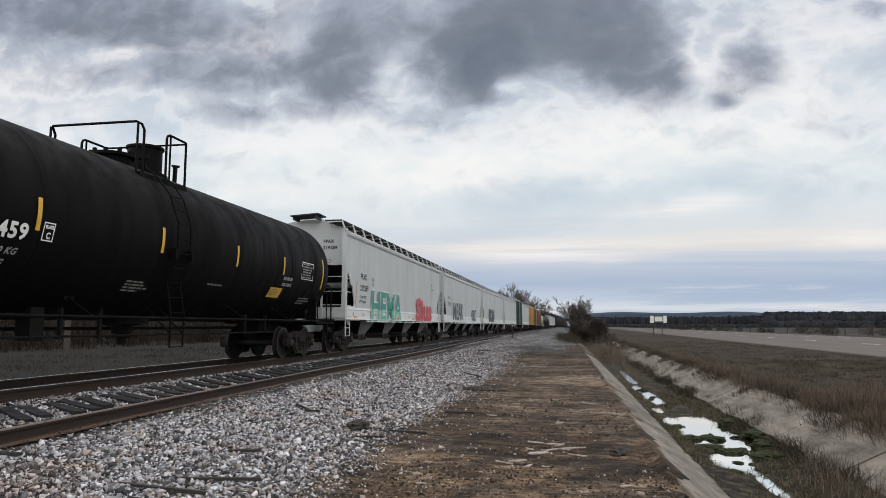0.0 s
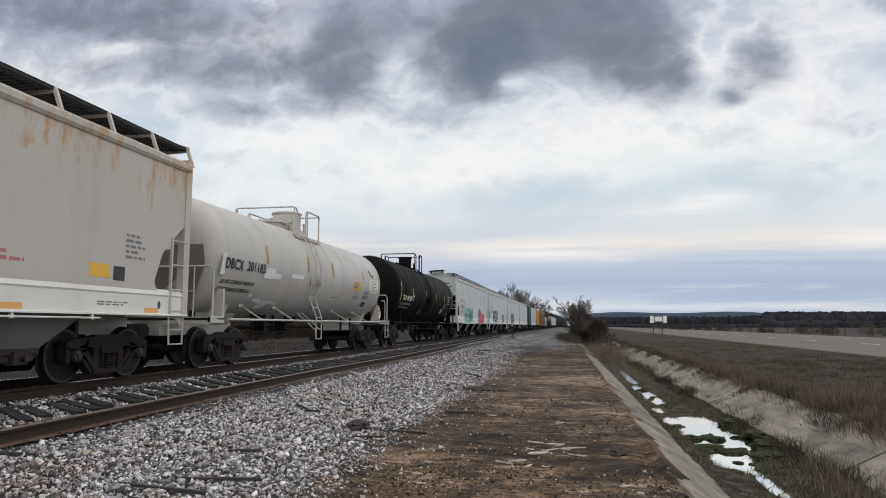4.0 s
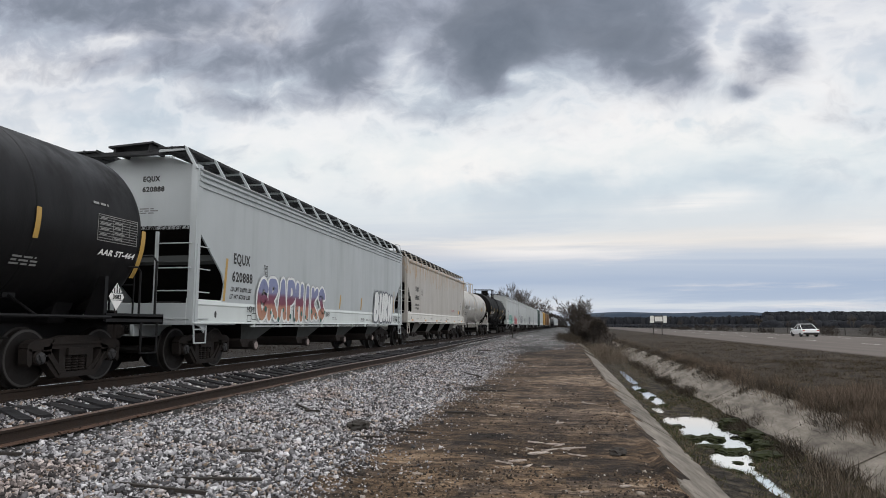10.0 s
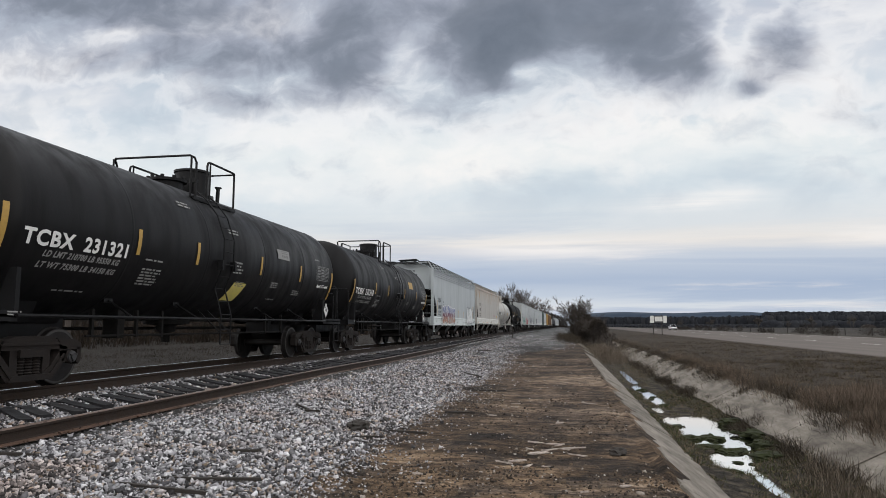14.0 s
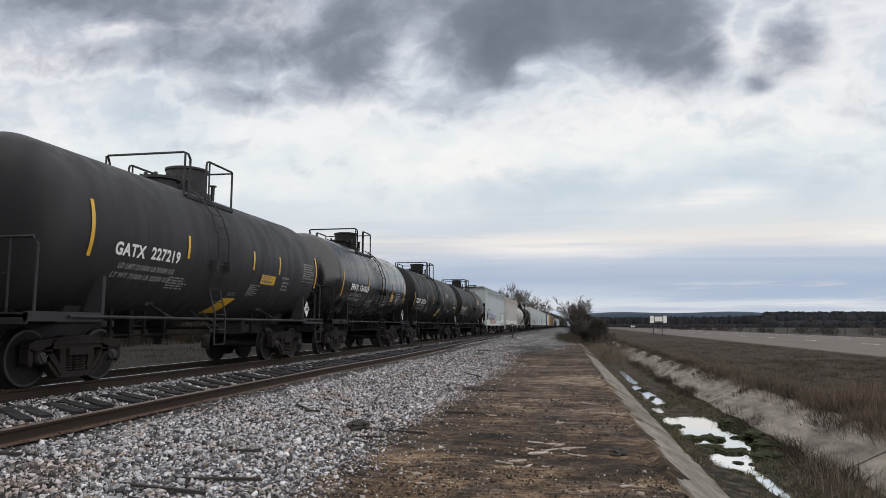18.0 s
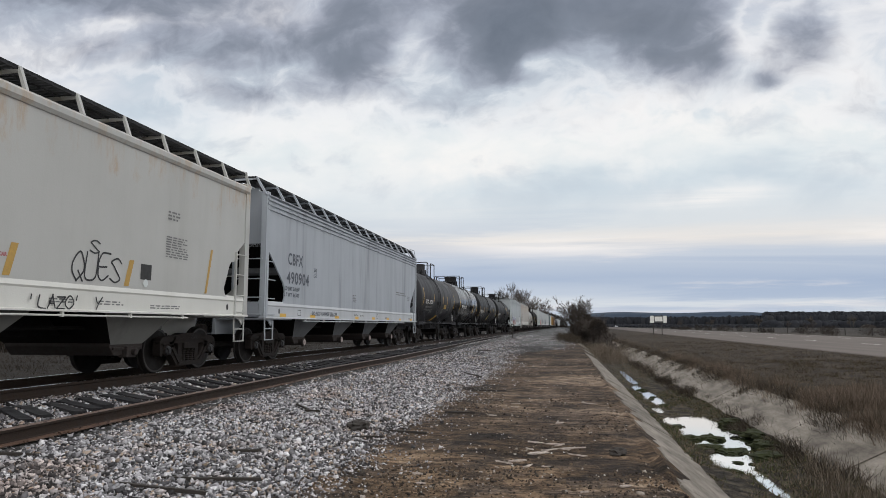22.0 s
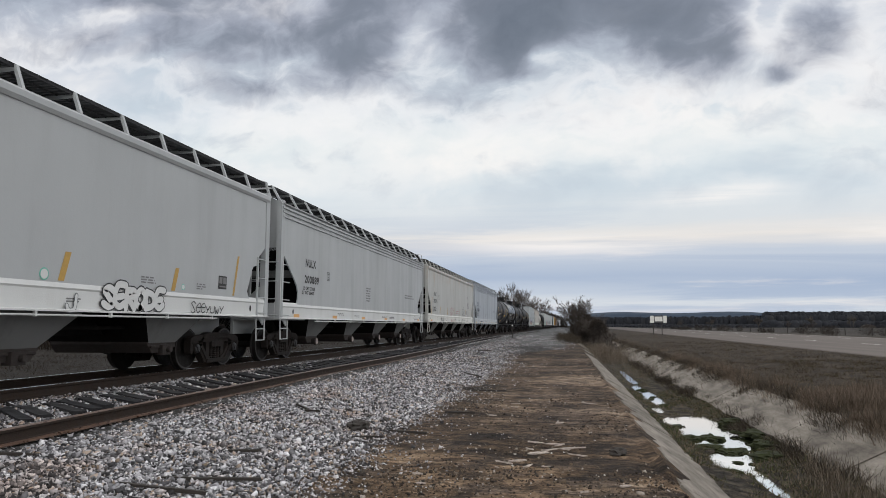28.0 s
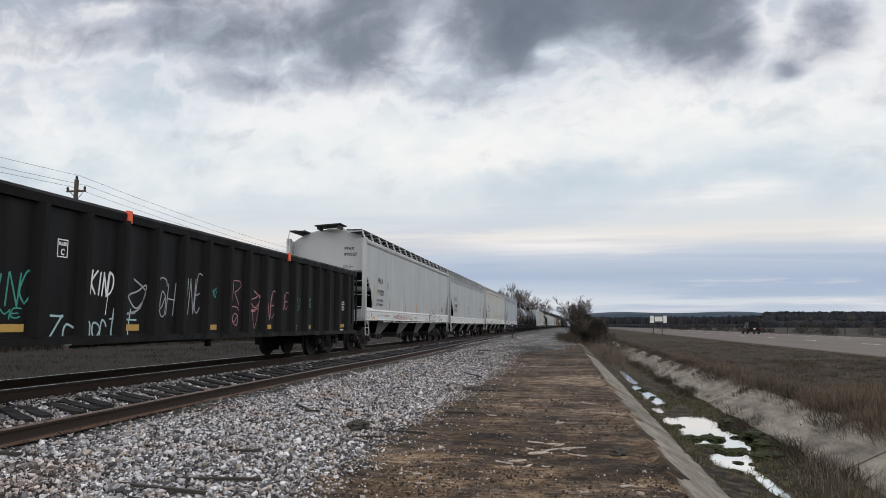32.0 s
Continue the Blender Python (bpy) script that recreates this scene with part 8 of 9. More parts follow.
def gondola(label, y_far, y_near):
    L = y_far - y_near
    e, w, top = L / 2 - 0.72, 1.55, 2.92
    G = M["gondola"]
    car = thing("gondola_wagon", label, "open wagon", "wagons of the train", on_track((y_far + y_near) / 2))
    side = Shape().prism([(-e, 0.74), (e - 0.0, 0.74), (e, top - 0.1), (-e, top - 0.1)], "x", w - 0.06, w - 0.02).mesh("side_sheet", G)
    chord = Shape().prism([(w - 0.10, top - 0.18), (w + 0.06, top - 0.18), (w + 0.08, top - 0.05), (w + 0.04, top), (w - 0.10, top)], "y", -e, e).mesh("top_chord", G)
    sill = Shape().prism([(w - 0.10, 0.68), (w + 0.06, 0.68), (w + 0.06, 0.80), (w - 0.10, 0.80)], "y", -e, e).mesh("side_sill", G)
    ribs = [-0.80 + 0.945 * k for k in range(-9, 11)]
    rib = Shape().prism([(w - 0.03, -0.13), (w + 0.11, -0.05), (w + 0.11, 0.05), (w - 0.03, 0.13)], "z", 0.79, top - 0.16).mesh("rib", G)
    for a in (0, 180):
        at = pose(0, 0, 0, 0, 0, a)
        for nm, me in (("side_sheet", side), ("top_chord", chord), ("side_sill", sill)):
            part(nm, me, None, car, at=at)
        for y in ribs:
            part("rib", rib, None, car, at=pose(0, y, 0) @ at)
        part("end_sheet", Shape().box(-w + 0.06, w - 0.06, e - 0.05, e, 1.05, top - 0.05).box(-w, w, e - 0.02, e + 0.06, top - 0.22, top - 0.03).box(-w, w, e - 0.02, e + 0.05, 1.7, 1.85).box(-0.3, 0.3, e - 1.2, e, 0.74, 1.1), G, car, at=at)
        s = Shape()
        for z in (1.3, 1.7, 2.1, 2.5):
            s.tube([(w + 0.08, e - 0.05, z), (w + 0.08, e - 0.50, z)], 0.015, 5)
        s.box(w + 0.04, w + 0.09, e - 0.06, e - 0.02, 1.0, 2.75).box(w + 0.04, w + 0.09, e - 0.54, e - 0.50, 1.0, 2.75)
        s.tube([(w, e - 0.1, 1.0), (w, e - 0.1, 0.55), (w, e - 0.5, 0.55), (w, e - 0.5, 1.0)], 0.016, 5)
        part("corner_ladder", s, G, car, at=at)
    part("floor", Shape().box(-w + 0.05, w - 0.05, -e, e, 1.02, 1.14), M["gate"], car)
    s = Shape().box(-0.25, 0.25, -e, e, 0.72, 1.02)
    part("centre_sill", s, M["under"], car)
    s = Shape().tube([(1.2, -e + 3.4, 0.72), (1.2, 0.0, 0.80), (1.2, e - 3.4, 0.82)], 0.028, 5).box(0.7, 1.3, 1.0, 2.4, 0.66, 0.95).lathe([(2.8, 0.05), (2.82, 0.18), (3.6, 0.18), (3.62, 0.05)], "y", 12, (1.0, 0, 0.82)).box(1.15, 1.25, -0.06, 0.06, 0.5, 1.0).box(0.9, 1.2, -3.6, -3.0, 0.7, 1.0).tube([(1.25, -4.4, 0.62), (1.25, 0.0, 0.66)], 0.02, 5)
    part("brake_gear", s, M["under"], car)
    f = Flat(w - 0.014)
    for y in (-8.9, -6.12, -3.46, -0.68, 2.16, 4.96, 7.75):
        mark("side_reflector", quads([(0, 0, 0.42, 0.11)]), f, y, 0.87, M["gold_stripe"], car, "amber reflector plate")
    plate_c(car, f, -5.15, 1.99, CHALK, 0.28)
    x = w - 0.016
    for text, y, z, ww, h, m, t, sd in (("SHINO", -6.80, 1.24, 1.22, 0.46, "teal", 0.028, 1), ("HOME", -6.55, 1.06, 0.80, 0.13, "teal", 0.02, 2), ("Zd", -5.24, 0.72, 0.58, 0.42, "ice", 0.034, 3), ("nort", -4.50, 0.74, 0.80, 0.46, "ice", 0.032, 4), ("t", -3.56, 0.72, 0.44, 0.50, "ice", 0.03, 5),
                                        ("KIND", -4.37, 1.46, 0.56, 0.36, "white", 0.034, 6), ("I", -4.02, 1.16, 0.12, 0.32, "white", 0.016, 7), ("%", -3.42, 1.14, 0.60, 0.66, "haze", 0.03, 8), ("@H", -2.52, 1.18, 0.58, 0.68, "haze", 0.026, 9), ("JNE", -1.70, 1.17, 0.72, 0.76, "haze", 0.026, 10),
                                        ("~*", -0.70, 1.56, 0.40, 0.20, "teal", 0.018, 11), ("R", 0.42, 1.42, 0.42, 0.58, "pink", 0.020, 12), ("@", 0.37, 0.98, 0.38, 0.42, "pink", 0.022, 13), ("%", 1.34, 1.30, 0.60, 0.55, "pink", 0.026, 14), ("V", 1.40, 0.92, 0.42, 0.46, "pink", 0.018, 15),
                                        ("NE", 2.24, 1.12, 0.52, 0.66, "pink", 0.022, 16), ("NE", 3.14, 1.38, 0.50, 0.42, "pink", 0.022, 17), ("Z%", 4.12, 1.38, 0.40, 0.36, "teal", 0.018, 18), ("*", 5.1, 1.5, 0.3, 0.25, "mint", 0.016, 19)):
        tag(car, x, text, y, z, ww, h, [M["spray_" + m]], [t], "%s sprayed letters" % {"teal": "teal", "ice": "pale blue", "white": "white", "haze": "grey-white", "pink": "pink", "mint": "green"}[m], sd)
    for k, t in enumerate(("IL 66-0", "IW 9-0", "IH 6-0", "CUFT 3564")):
        lettering(car, f, t, 8.26, 1.74 - 0.085 * k, 0.40 if k == 3 else 0.30, 0.055, CHALK)
    tag(car, x, "*", 7.85, 1.5, 0.26, 0.22, [M["spray_mint"]], [0.018], "green sprayed star", 20)
    mark("side_reflector", quads([(0, 0, 0.80, 0.11)]), f, 7.96, 0.90, M["gold_stripe"], car, "amber reflector plate")
    lettering(car, f, "LIFT HERE PULL HERE", 7.92, 0.80, 0.55, 0.04, CHALK)
    prints(car, f, [(4.05, 1.0, 0.28, 3, 0.04)], CHALK, 17)
    flag = Shape().box(w + 0.04, w + 0.10, -0.06, 0.06, top - 0.2, top + 0.02).mesh("chord_marker", M["flag"])
    for y in (-3.60, 3.42):
        part("chord_marker", flag, None, car, "bright orange marker patch on the rim", at=pose(0, y, 0))
    running_gear(car, L / 2 - 2.2, e)
    TRAIN.append((car, (y_far + y_near) / 2))


gondola("worn black open wagon with ribbed sides and sprayed scrawls", -185.2, -206.0)


# ---- small things on the ground ----
M["grey_wood"] = plain("weathered_board", (0.36, 0.305, 0.265), 0.85, 0, 0.7, 9, 0.4)
M["dark_wood"] = plain("rotten_dark_wood", (0.030, 0.025, 0.021), 0.9, 0, 0.4, 9, 0.4)


def splinter(x, y, ln, wd, th, turn, seed, material="grey_wood", name="board", label="broken weathered grey board on the path", category="board", tilt=0.0, lift=0.012):
    rnd = random.Random(seed)
    s, n, v = Shape(), 5, []
    for i in range(n + 1):
        t = -0.5 + i / n
        taper = 1.0 - 0.45 * (abs(t) * 2) ** 3 * rnd.uniform(0.3, 1.0)
        for a, b in ((-0.5, -0.5), (0.5, -0.5), (0.5, 0.5), (-0.5, 0.5)):
            v.append((t * ln + rnd.uniform(-0.02, 0.02) * (i in (0, n)), a * wd * taper + 0.02 * math.sin(t * 3 + seed), b * th + rnd.uniform(-0.003, 0.003)))
    f = [(0, 1, 2, 3), tuple(range(4 * n, 4 * n + 4))[::-1]]
    for i in range(n):
        f += [(4 * i + k, 4 * i + (k + 1) % 4, 4 * i + 4 + (k + 1) % 4, 4 * i + 4 + k) for k in range(4)]
    s.add(v, f)
    z = max(ground_z(x, y), ballast_z(x, y) + 0.02 if x < -2.4 else -1) + th * 0.3 + lift
    return solid(name, s, M[material], label, category, "debris on the path" if material == "grey_wood" else "dark sticks on the ballast", at=pose(x, y, z, 0, tilt, turn))


for i, (x, y, ln, wd, turn, lift) in enumerate(((-0.22, 9.02, 0.34, 0.085, 10, 0.03), (0.06, 9.26, 0.46, 0.05, -6, 0.02), (-0.36, 8.86, 0.33, 0.10, 16, 0.01), (0.12, 8.86, 0.27, 0.055, 4, 0.012), (-0.42, 9.62, 0.32, 0.06, 6, 0.012), (-0.20, 9.50, 0.36, 0.045, -38, 0.03),
                                               (-0.10, 9.40, 0.20, 0.07, 35, 0.04), (-0.48, 9.16, 0.14, 0.05, 75, 0.012), (-0.02, 9.10, 0.18, 0.04, -25, 0.03), (-0.72, 8.22, 0.30, 0.05, 12, 0.012), (-0.58, 8.24, 0.24, 0.07, -4, 0.03), (-0.46, 8.08, 0.16, 0.04, 30, 0.012),
                                               (-0.24, 8.06, 0.16, 0.04, -10, 0.012), (-1.58, 7.38, 0.15, 0.06, -20, 0.012), (-1.45, 6.9, 0.12, 0.07, 30, 0.012), (-1.02, 14.2, 0.25, 0.06, 0, 0.012), (-0.12, 11.6, 0.2, 0.05, 20, 0.012), (-1.3, 12.3, 0.2, 0.05, -10, 0.012),
                                               (0.45, 14.4, 0.4, 0.06, -5, 0.012), (0.55, 7.2, 0.16, 0.06, 10, 0.012), (-0.2, 6.5, 0.12, 0.06, 0, 0.012), (0.15, 6.9, 0.10, 0.05, 40, 0.012))):
    splinter(x, y, ln * (0.62 + 0.09 * (i % 4)), wd * (0.45 + 0.2 * (i % 3)), 0.014, turn * 1.4 + (14 if i % 3 else -17), i, lift=lift, tilt=3 * ((i % 5) - 2))
for i, (x, y, ln, wd, turn, tl) in enumerate(((-2.81, 10.92, 0.75, 0.06, -58, 4), (-2.15, 17.0, 1.6, 0.12, -12, 0), (-2.5, 17.3, 1.0, 0.08, 10, 0), (-4.45, 11.3, 0.6, 0.04, -45, 5), (-4.2, 11.1, 0.3, 0.05, 5, 0), (-3.60, 5.80, 1.0, 0.07, -2, 2), (-3.45, 6.35, 1.1, 0.06, 22, 3), (-3.05, 21.9, 2.2, 0.07, -60, 2), (-2.35, 10.1, 0.7, 0.05, -14, 0), (-2.75, 9.4, 0.5, 0.04, 15, 0), (-3.7, 7.6, 0.4, 0.05, 20, 0), (-5.55, 6.3, 0.5, 0.04, 35, 6), (-1.9, 12.5, 0.6, 0.05, 0, 0), (-3.0, 47.0, 2.0, 0.14, -15, 0), (-4.6, 38, 1.6, 0.1, -30, 0))):
    splinter(x, y, ln * 0.9, wd * 0.65, 0.03, turn, 30 + i, "dark_wood", "stick", "dark rotten stick lying on the ballast", "stick", tl)


def clod(x, y, r, label, category, material, seed):
    rnd = random.Random(seed)
    bm = bmesh.new()
    bmesh.ops.create_icosphere(bm, subdivisions=3, radius=r)
    for v in bm.verts:
        k = 1 + 0.45 * noise.noise(v.co * (2.2 / r) + Vector((seed, 0, 0))) + 0.2 * noise.noise(v.co * (6 / r))
        v.co = Vector((v.co.x * k * 1.3, v.co.y * k, v.co.z * k * 0.62))
    me = bpy.data.meshes.new("clod")
    bm.to_mesh(me)
    bm.free()
    me.materials.append(M[material])
    z = max(ground_z(x, y), ballast_z(x, y) if x < -2.4 else -1)
    ob = tagged(new("clod", me), label, category)
    ob.matrix_basis = pose(x, y, z + r * 0.3, 0, 0, rnd.uniform(0, 360))
    return ob


clod(-3.09, 10.1, 0.16, "dark clump of debris lying on the pale ballast", "clump", "dark_wood", 3)
clod(0.62, 9.0, 0.09, "small dark root clump on the bare path", "clump", "dark_wood", 5)


def mossy_clump(x, y, z, r, seed):
    bm = bmesh.new()
    bmesh.ops.create_icosphere(bm, subdivisions=3, radius=r)
    for v in bm.verts:
        k = 1 + 0.5 * noise.noise(v.co * (2.0 / r) + Vector((seed, 0, 0))) + 0.3 * noise.noise(v.co * (6 / r)) + 0.15 * noise.noise(v.co * (15 / r))
        v.co = Vector((v.co.x * k, v.co.y * k * 1.5, v.co.z * k * 0.42))
    me = bpy.data.meshes.new("clump")
    bm.to_mesh(me)
    bm.free()
    me.materials.append(M["moss"])
    ob = tagged(new("mossy_clump", me), "dark mossy mud clump standing in a puddle", "clump", "clumps in the drain")
    ob.matrix_basis = pose(x, y, z, 0, 0, seed * 40)


M["moss"] = plain("wet_moss", (0.022, 0.026, 0.010), 0.85, 0, 0.6, 12, 0.6, 0.2)
for i, (x, y, r) in enumerate(((2.80, 14.35, 0.12), (3.34, 14.9, 0.05), (2.50, 13.15, 0.13), (2.95, 13.0, 0.10), (2.74, 12.95, 0.10), (2.70, 11.95, 0.045), (2.42, 11.2, 0.07), (2.66, 20.0, 0.08), (2.50, 21.6, 0.06), (2.62, 22.2, 0.05), (2.56, 24.4, 0.10), (3.62, 16.4, 0.14), (2.36, 15.9, 0.08), (3.66, 14.6, 0.16), (3.52, 13.3, 0.15), (2.3, 14.2, 0.12), (3.2, 12.2, 0.15))):
    mossy_clump(x, y, -0.60 if x < 3.2 else -0.54, r * 1.5, i + 1)


def marker_post():
    x, y = -5.3, 70.3
    z = ballast_z(x, y) - 0.2
    root = thing("marker_post", "thin black lineside marker post with a small plate", "marker post", at=pose(x, y, z))
    part("post", Shape().tube([(0, 0, 0), (0, 0, 1.75)], 0.05, 8), M["dark_wood"], root)
    part("plate", Shape().box(-0.14, 0.14, -0.07, -0.05, 1.45, 1.75), M["grating"], root)
    part("reflector", Shape().box(-0.06, 0.06, -0.08, -0.072, 1.52, 1.64), M["chalk"], root, "small white reflector")


marker_post()


def road_sign():
    x, y = 13.4, 103.6
    root = thing("road_sign", "pale three-panel road sign on two thin posts", "road sign", at=pose(x, y, ground_z(x, y), 0, 0, 4))
    for px_ in (-0.75, 0.45):
        part("post", Shape().box(px_ - 0.05, px_ + 0.05, 0.03, 0.11, -0.1, 2.9), M["dark_wood"], root)
    white = plain("sign_panel", (0.60, 0.60, 0.56), 0.6, 0, 0.1, 3)
    part("side_panel", Shape().box(-1.2, -0.68, -0.02, 0.02, 1.75, 2.78), white, root)
    part("side_panel", Shape().box(0.66, 1.16, -0.02, 0.02, 1.75, 2.78), white, root)
    part("centre_panel", Shape().box(-0.55, 0.55, -0.02, 0.02, 1.98, 2.66), white, root)
    fr = Shape().box(-0.68, 0.66, -0.03, 0.015, 2.66, 2.78).box(-0.68, 0.66, -0.03, 0.015, 1.80, 1.98).box(-0.68, -0.55, -0.03, 0.015, 1.98, 2.66).box(0.55, 0.66, -0.03, 0.015, 1.98, 2.66)
    part("frame", fr, plain("dark_frame", (0.06, 0.06, 0.06), 0.7), root)


road_sign()


def power_line():
    wood = plain("pole_timber", (0.06, 0.048, 0.04), 0.9, 0, 0.3, 6)
    pole = thing("power_pole", "weathered wooden power pole with two crossarms", "power pole", "power poles", pose(-30.0, 37.4, ground_z(-30, 37.4)))
    part("pole", Shape().tube([(0, 0, -0.3), (0, 0, 10.6)], [0.19, 0.13], 10), wood, pole)
    arm = Shape().box(-0.66, 0.66, -0.06, 0.06, 9.82, 9.92).mesh("crossarm", wood)
    part("crossarm", arm, None, pole)
    brace = Shape().tube([(-0.45, 0.07, 9.82), (0, 0.12, 9.35)], 0.025, 4).tube([(0.45, 0.07, 9.82), (0, 0.12, 9.35)], 0.025, 4).mesh("brace", wood)
    part("brace", brace, None, pole)
    ins = Shape().lathe([(9.92, 0.05), (10.06, 0.08), (10.18, 0.03)], "z", 8).mesh("insulator", M["grating"])
    for a in (-0.6, 0.6):
        part("insulator", ins, None, pole, at=pose(a, 0, 0))
    part("insulator", ins, None, pole, at=pose(0, 0, 0.68))
    step = 62.0
    bases = [(-30.0, 37.4)]
    for k in (-1, 1, 2, 3):
        copy_thing(pole, pose(-30.0, 37.4 + step * k, ground_z(-30, 37.4 + step * k)))
    wire = plain("dark_wire", (0.03, 0.03, 0.03), 0.6)
    for a, z in ((-0.6, 10.15), (0.6, 10.15), (0.0, 10.82)):
        s = Shape()
        for k in (-1, 0, 1, 2):
            y0 = 37.4 + step * k
            s.tube([(-30 + a, y0 + step * j / 12, z + 0.1 - 0.9 * (1 - (2 * j / 12 - 1) ** 2) + ground_z(-30, y0)) for j in range(13)], 0.010, 4)
        solid("power_wire", s, wire, "thin sagging power wire between wooden poles", "wire", "power wires")


power_line()


def fields():
    """Fence, bushes and a shed beyond the highway."""
    post = Shape().box(-0.05, 0.05, -0.05, 0.05, -0.2, 1.2).mesh("post", M["dark_wood"])
    fence = thing("field_fence", "thin wire fence with dark posts beyond the highway", "fence", at=pose(0, 0, 0))
    xs = lambda y: road_x(y) + 27
    for k in range(36):
        y = 45 + 10 * k
        part("post", post, None, fence, at=pose(xs(y), y, ground_z(xs(y), y)))
    for h in (0.4, 0.8, 1.15):
        s = Shape().tube([(xs(45 + 10 * k), 45 + 10 * k, ground_z(xs(45 + 10 * k), 45 + 10 * k) + h) for k in range(35)], 0.012, 3)
        part("wire", s, M["grating"], fence)
    rnd = random.Random(5)
    for i in range(26):
        y = rnd.uniform(70, 330)
        x = road_x(y) + rnd.uniform(22, 34)
        dense_bush(x, y, rnd.uniform(0.8, 1.8), rnd.uniform(0.7, 1.7), 400 + i, 500, 1.6, "low brown leafless bush beyond the highway")
    for i, (a, y) in enumerate(((0.26, 330), (0.33, 310), (0.20, 420), (0.38, 300), (0.30, 420), (0.16, 480))):
        bare_tree("bare_tree", a * y, y, rnd.uniform(5, 8), 500 + i, "small leafless tree in the distant field", "tree", 0.45, 2, 1.0, 0.014, 0.06)
    shed = thing("shed", "small grey domed shed far across the field", "shed", at=pose(252, 640, ground_z(252, 640)))
    part("roof", Shape().prism([(-5.5, 0), (5.5, 0), (5, 1.2), (3, 2.3), (0, 2.8), (-3, 2.3), (-5, 1.2)], "y", -8, 8), M["bark"], shed, smooth=True)


fields()


# ---- vehicles on the highway ----
M["car_glass"] = plain("dark_car_glass", (0.006, 0.006, 0.007), 0.3, 0, 0.05, spec=0.06)
M["tyre"] = plain("tyre_rubber", (0.02, 0.02, 0.02), 0.85, 0, 0.2)
M["rim"] = plain("alloy_rim", (0.4, 0.4, 0.4), 0.35, 0.8, 0.1)
M["tail_red"] = plain("red_tail_light", (0.35, 0.02, 0.02), 0.2, 0, 0.05)


def loft(sections):
    """A body from cross-sections (y, half width low, half width high, z low, z shoulder, z top, half width top)."""
    s, v, f = Shape(), [], []
    n = 10
    for y, wl, ws, z0, z1, z2, wt in sections:
        ring = [(-wl, z0), (-ws, (z0 + z1) / 2), (-ws, z1), (-wt, z2), (-wt * 0.5, z2 + 0.02), (wt * 0.5, z2 + 0.02), (wt, z2), (ws, z1), (ws, (z0 + z1) / 2), (wl, z0)]
        v += [(a, y, b) for a, b in ring]
    f = [tuple(range(n)), tuple(range(len(v) - n, len(v)))[::-1]]
    for j in range(len(sections) - 1):
        f += [(j * n + i, j * n + (i + 1) % n, (j + 1) * n + (i + 1) % n, (j + 1) * n + i) for i in range(n)]
    return s.add(v, f)


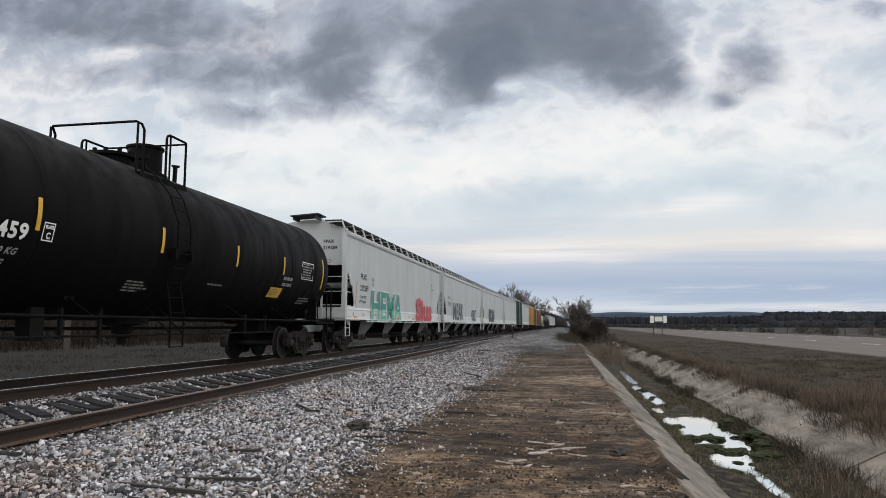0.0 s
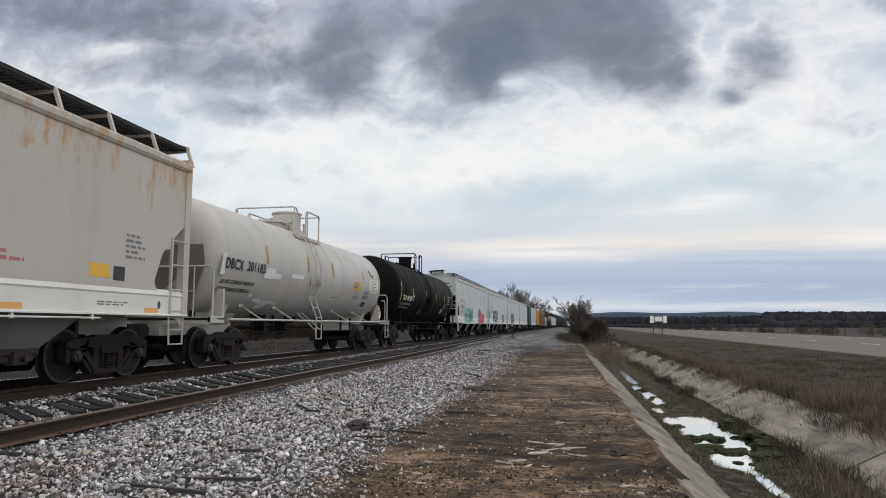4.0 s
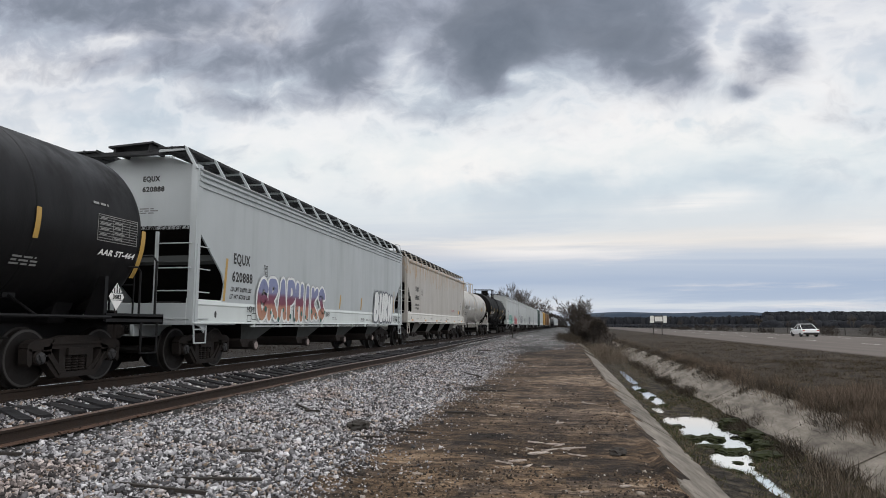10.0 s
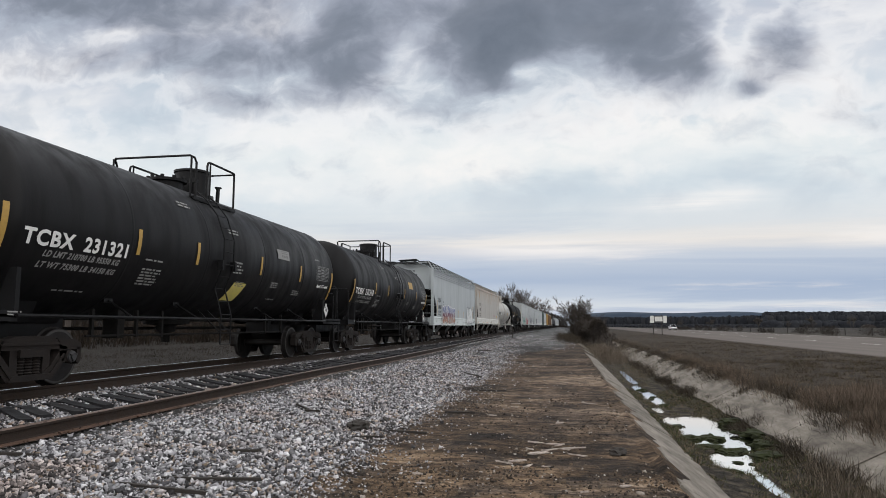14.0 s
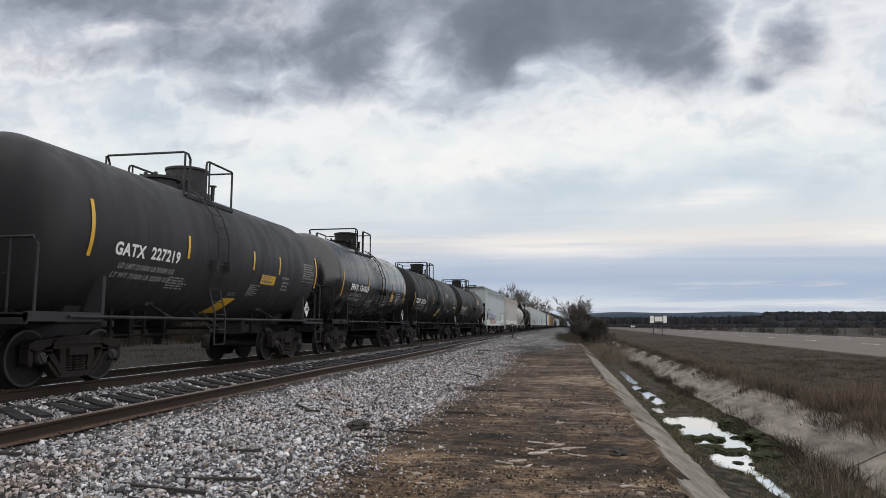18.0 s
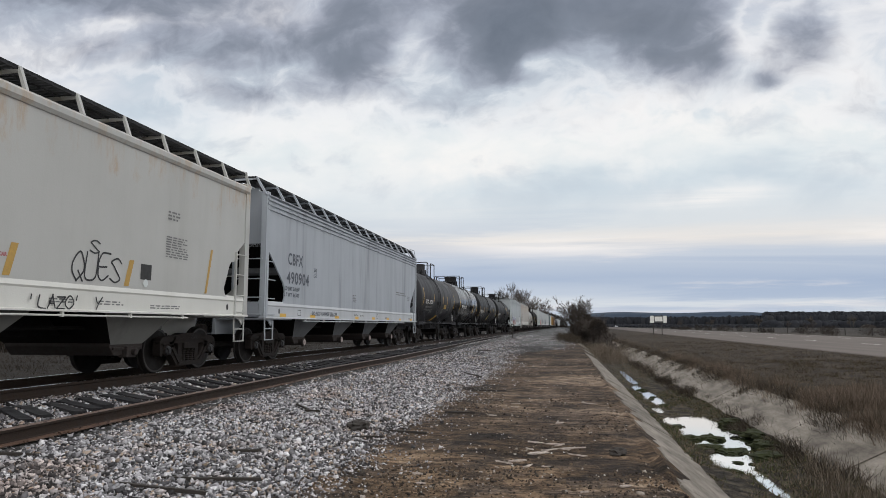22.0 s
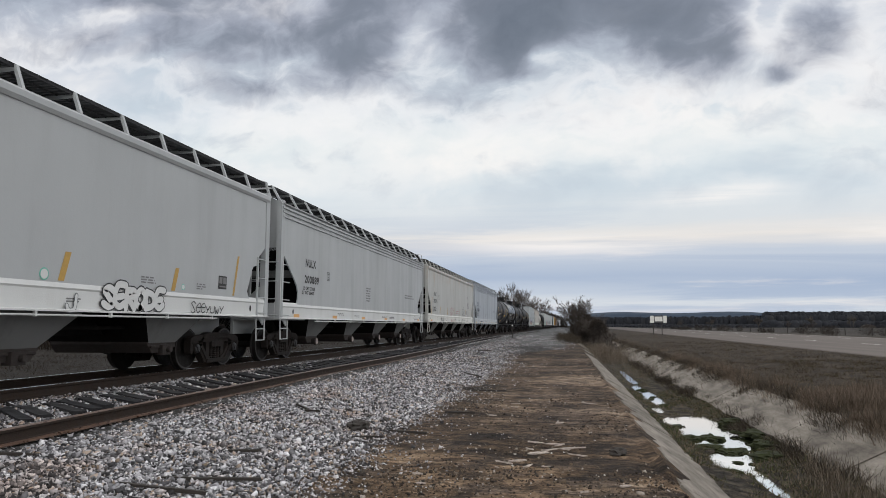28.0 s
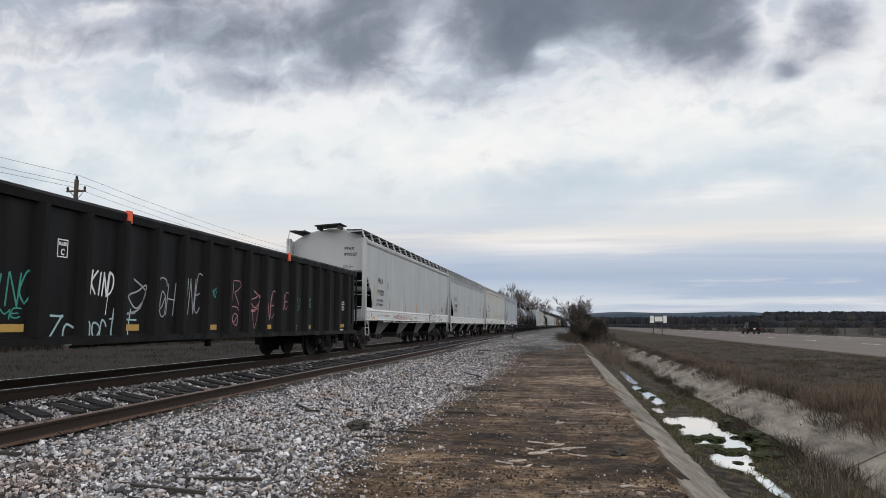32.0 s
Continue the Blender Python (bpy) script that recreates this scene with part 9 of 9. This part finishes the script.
def vehicle(name, label, category, paint, L, W, H, wr, boxy):
    root = thing(name, label, category)
    w = W / 2
    h1 = H * (0.58 if not boxy else 0.55)
    body = [(-L / 2, w * 0.86, w * 0.88, 0.42, h1 * 0.86, h1 * 0.92, w * 0.8), (-L / 2 + 0.12, w * 0.92, w * 0.97, 0.30, h1 * 0.92, h1, w * 0.86), (-L / 2 + 0.6, w * 0.92, w, 0.26, h1 * 0.93, h1, w * 0.88),
            (L / 2 - 1.3, w * 0.92, w, 0.26, h1 * 0.90, h1 * 0.97, w * 0.88), (L / 2 - 0.25, w * 0.9, w * 0.95, 0.28, h1 * 0.72, h1 * 0.80, w * 0.8), (L / 2, w * 0.78, w * 0.82, 0.40, h1 * 0.62, h1 * 0.68, w * 0.7)]
    part("body", loft(body), M[paint], root, smooth=True)
    if boxy:
        ys = (-L / 2 + 0.10, -L / 2 + 0.32, L / 2 - 2.0, L / 2 - 1.35)
    else:
        ys = (-L / 2 + 0.50, -L / 2 + 1.65, L / 2 - 2.35, L / 2 - 1.15)
    ws = w * 0.86
    cab = Shape().add([(-ws, ys[0], h1 - 0.03), (ws, ys[0], h1 - 0.03), (ws, ys[3], h1 - 0.05), (-ws, ys[3], h1 - 0.05), (-w * 0.70, ys[1], H - 0.05), (w * 0.70, ys[1], H - 0.05), (w * 0.70, ys[2], H - 0.05), (-w * 0.70, ys[2], H - 0.05)],
                      [(3, 2, 1, 0), (4, 5, 6, 7), (0, 1, 5, 4), (1, 2, 6, 5), (2, 3, 7, 6), (3, 0, 4, 7)])
    part("window_band", cab, M["car_glass"], root, "dark tinted glass")
    part("roof", Shape().prism([(-w * 0.72, H - 0.06), (w * 0.72, H - 0.06), (w * 0.66, H), (-w * 0.66, H)], "y", ys[1] - 0.05, ys[2] + 0.05), M[paint], root, bevel=0.015)
    for sx in (1, -1):
        s = Shape()
        for (ya, za, yb, zb) in ((ys[0], h1 - 0.02, ys[1], H - 0.04), (ys[3], h1 - 0.04, ys[2], H - 0.04), ((ys[1] + ys[2]) / 2, h1, (ys[1] + ys[2]) / 2, H - 0.04)):
            s.tube([(sx * (ws + 0.005), ya, za), (sx * w * 0.705, yb, zb)], 0.032, 5)
        part("pillars", s, M[paint], root)
        part("mirror", Shape().box(sx * w, sx * (w + 0.2), ys[3] - 0.35, ys[3] - 0.22, h1 - 0.02, h1 + 0.14), M[paint], root, bevel=0.02)
        part("tail_light", Shape().box(sx * w * 0.66, sx * w * 0.93, -L / 2 - 0.01, -L / 2 + 0.16, h1 * 0.78, h1 * 0.88), M["tail_red"], root, "red tail light")
        part("door_handle", Shape().box(sx * (w - 0.01), sx * (w + 0.02), -0.1, 0.1, h1 - 0.12, h1 - 0.08), M["rim"], root)
    part("rear_bumper", Shape().box(-w * 0.86, w * 0.86, -L / 2 - 0.06, -L / 2 + 0.15, 0.28, 0.48), M["tyre"], root, bevel=0.03)
    part("number_plate", Shape().box(-0.15, 0.15, -L / 2 - 0.025, -L / 2 - 0.005, h1 * 0.72, h1 * 0.72 + 0.15), M["chalk"], root, "blank pale plate")
    tyre = Shape().lathe([(-0.11, wr * 0.6), (-0.11, wr * 0.93), (-0.08, wr), (0.08, wr), (0.11, wr * 0.93), (0.11, wr * 0.6)], "x", 20).mesh("wheel", M["tyre"], smooth=True)
    rim = Shape().lathe([(0.105, wr * 0.62), (0.09, wr * 0.3), (0.10, wr * 0.1)], "x", 12).lathe([(-0.105, wr * 0.62), (-0.09, wr * 0.3), (-0.10, wr * 0.1)], "x", 12)
    for k in range(5):
        a = k * 1.2566
        rim.tube([(0.10, 0.06 * math.cos(a), 0.06 * math.sin(a)), (0.10, wr * 0.6 * math.cos(a), wr * 0.6 * math.sin(a))], 0.03, 4)
    rim = rim.mesh("rim", M["rim"])
    for sx in (1, -1):
        for yy in (-L / 2 + 0.95, L / 2 - 0.9):
            wh = part("wheel", tyre, None, root, at=pose(sx * (w - 0.13), yy, wr))
            part("rim", rim, None, wh)
            ROLLING.append((wh, sx * (w - 0.13), yy, wr, root))
    return root


ROLLING = []
M["car_white"] = plain("white_car_paint", (0.72, 0.73, 0.75), 0.2, 0, 0.04)
M["car_black"] = plain("black_car_paint", (0.004, 0.004, 0.005), 0.4, 0, 0.1, spec=0.1)
sedan = vehicle("sedan_car", "clean white sedan driving away on the highway", "car", "car_white", 4.85, 1.84, 1.45, 0.33, False)
suv = vehicle("suv_car", "black sport utility car driving away on the highway", "car", "car_black", 4.7, 1.85, 1.76, 0.37, True)


# ---- what moves ----
def run(t):
    """How far the train has gone: it gathers speed slowly."""
    return 6.19 * t + 0.01144 * t * t


def motions():
    for car, y0 in TRAIN:
        walk(car, [(k * 1.0, on_track(y0 + run(k))) for k in range(33)])
    for wheels, q in SPINNING:
        walk(wheels, [(k / 10, pose(0, q, 0.457, -math.degrees(run(k / 10) / 0.457), 0, 0)) for k in range(321)])
    turn = math.degrees(1.0 / SHELL_R)
    walk(sky, [(t, pose(0, 0, EYE_Z + SHELL_H - SHELL_R, 2.4 * t * turn, 1.5 * t * turn, 0)) for t in (0.0, CLIP)])
    drives = ((sedan, ((0.0, -204.0), (5.0, -58.0), (9.25, 64.5), (11.5, 126.0), (14.5, 216.0), (17.0, 309.0), (20.0, 427.0), (24.0, 590.0), (32.0, 910.0))), (suv, ((0.0, -478.0), (16.0, -184.0), (29.5, 64.0), (32.0, 110.0))))
    for body, rows in drives:
        walk(body, [(t, pose(road_x(y) + 12.2, y, ROAD_Z + 0.07, 0, 0, -math.degrees(0.022))) for t, y in rows])


motions()
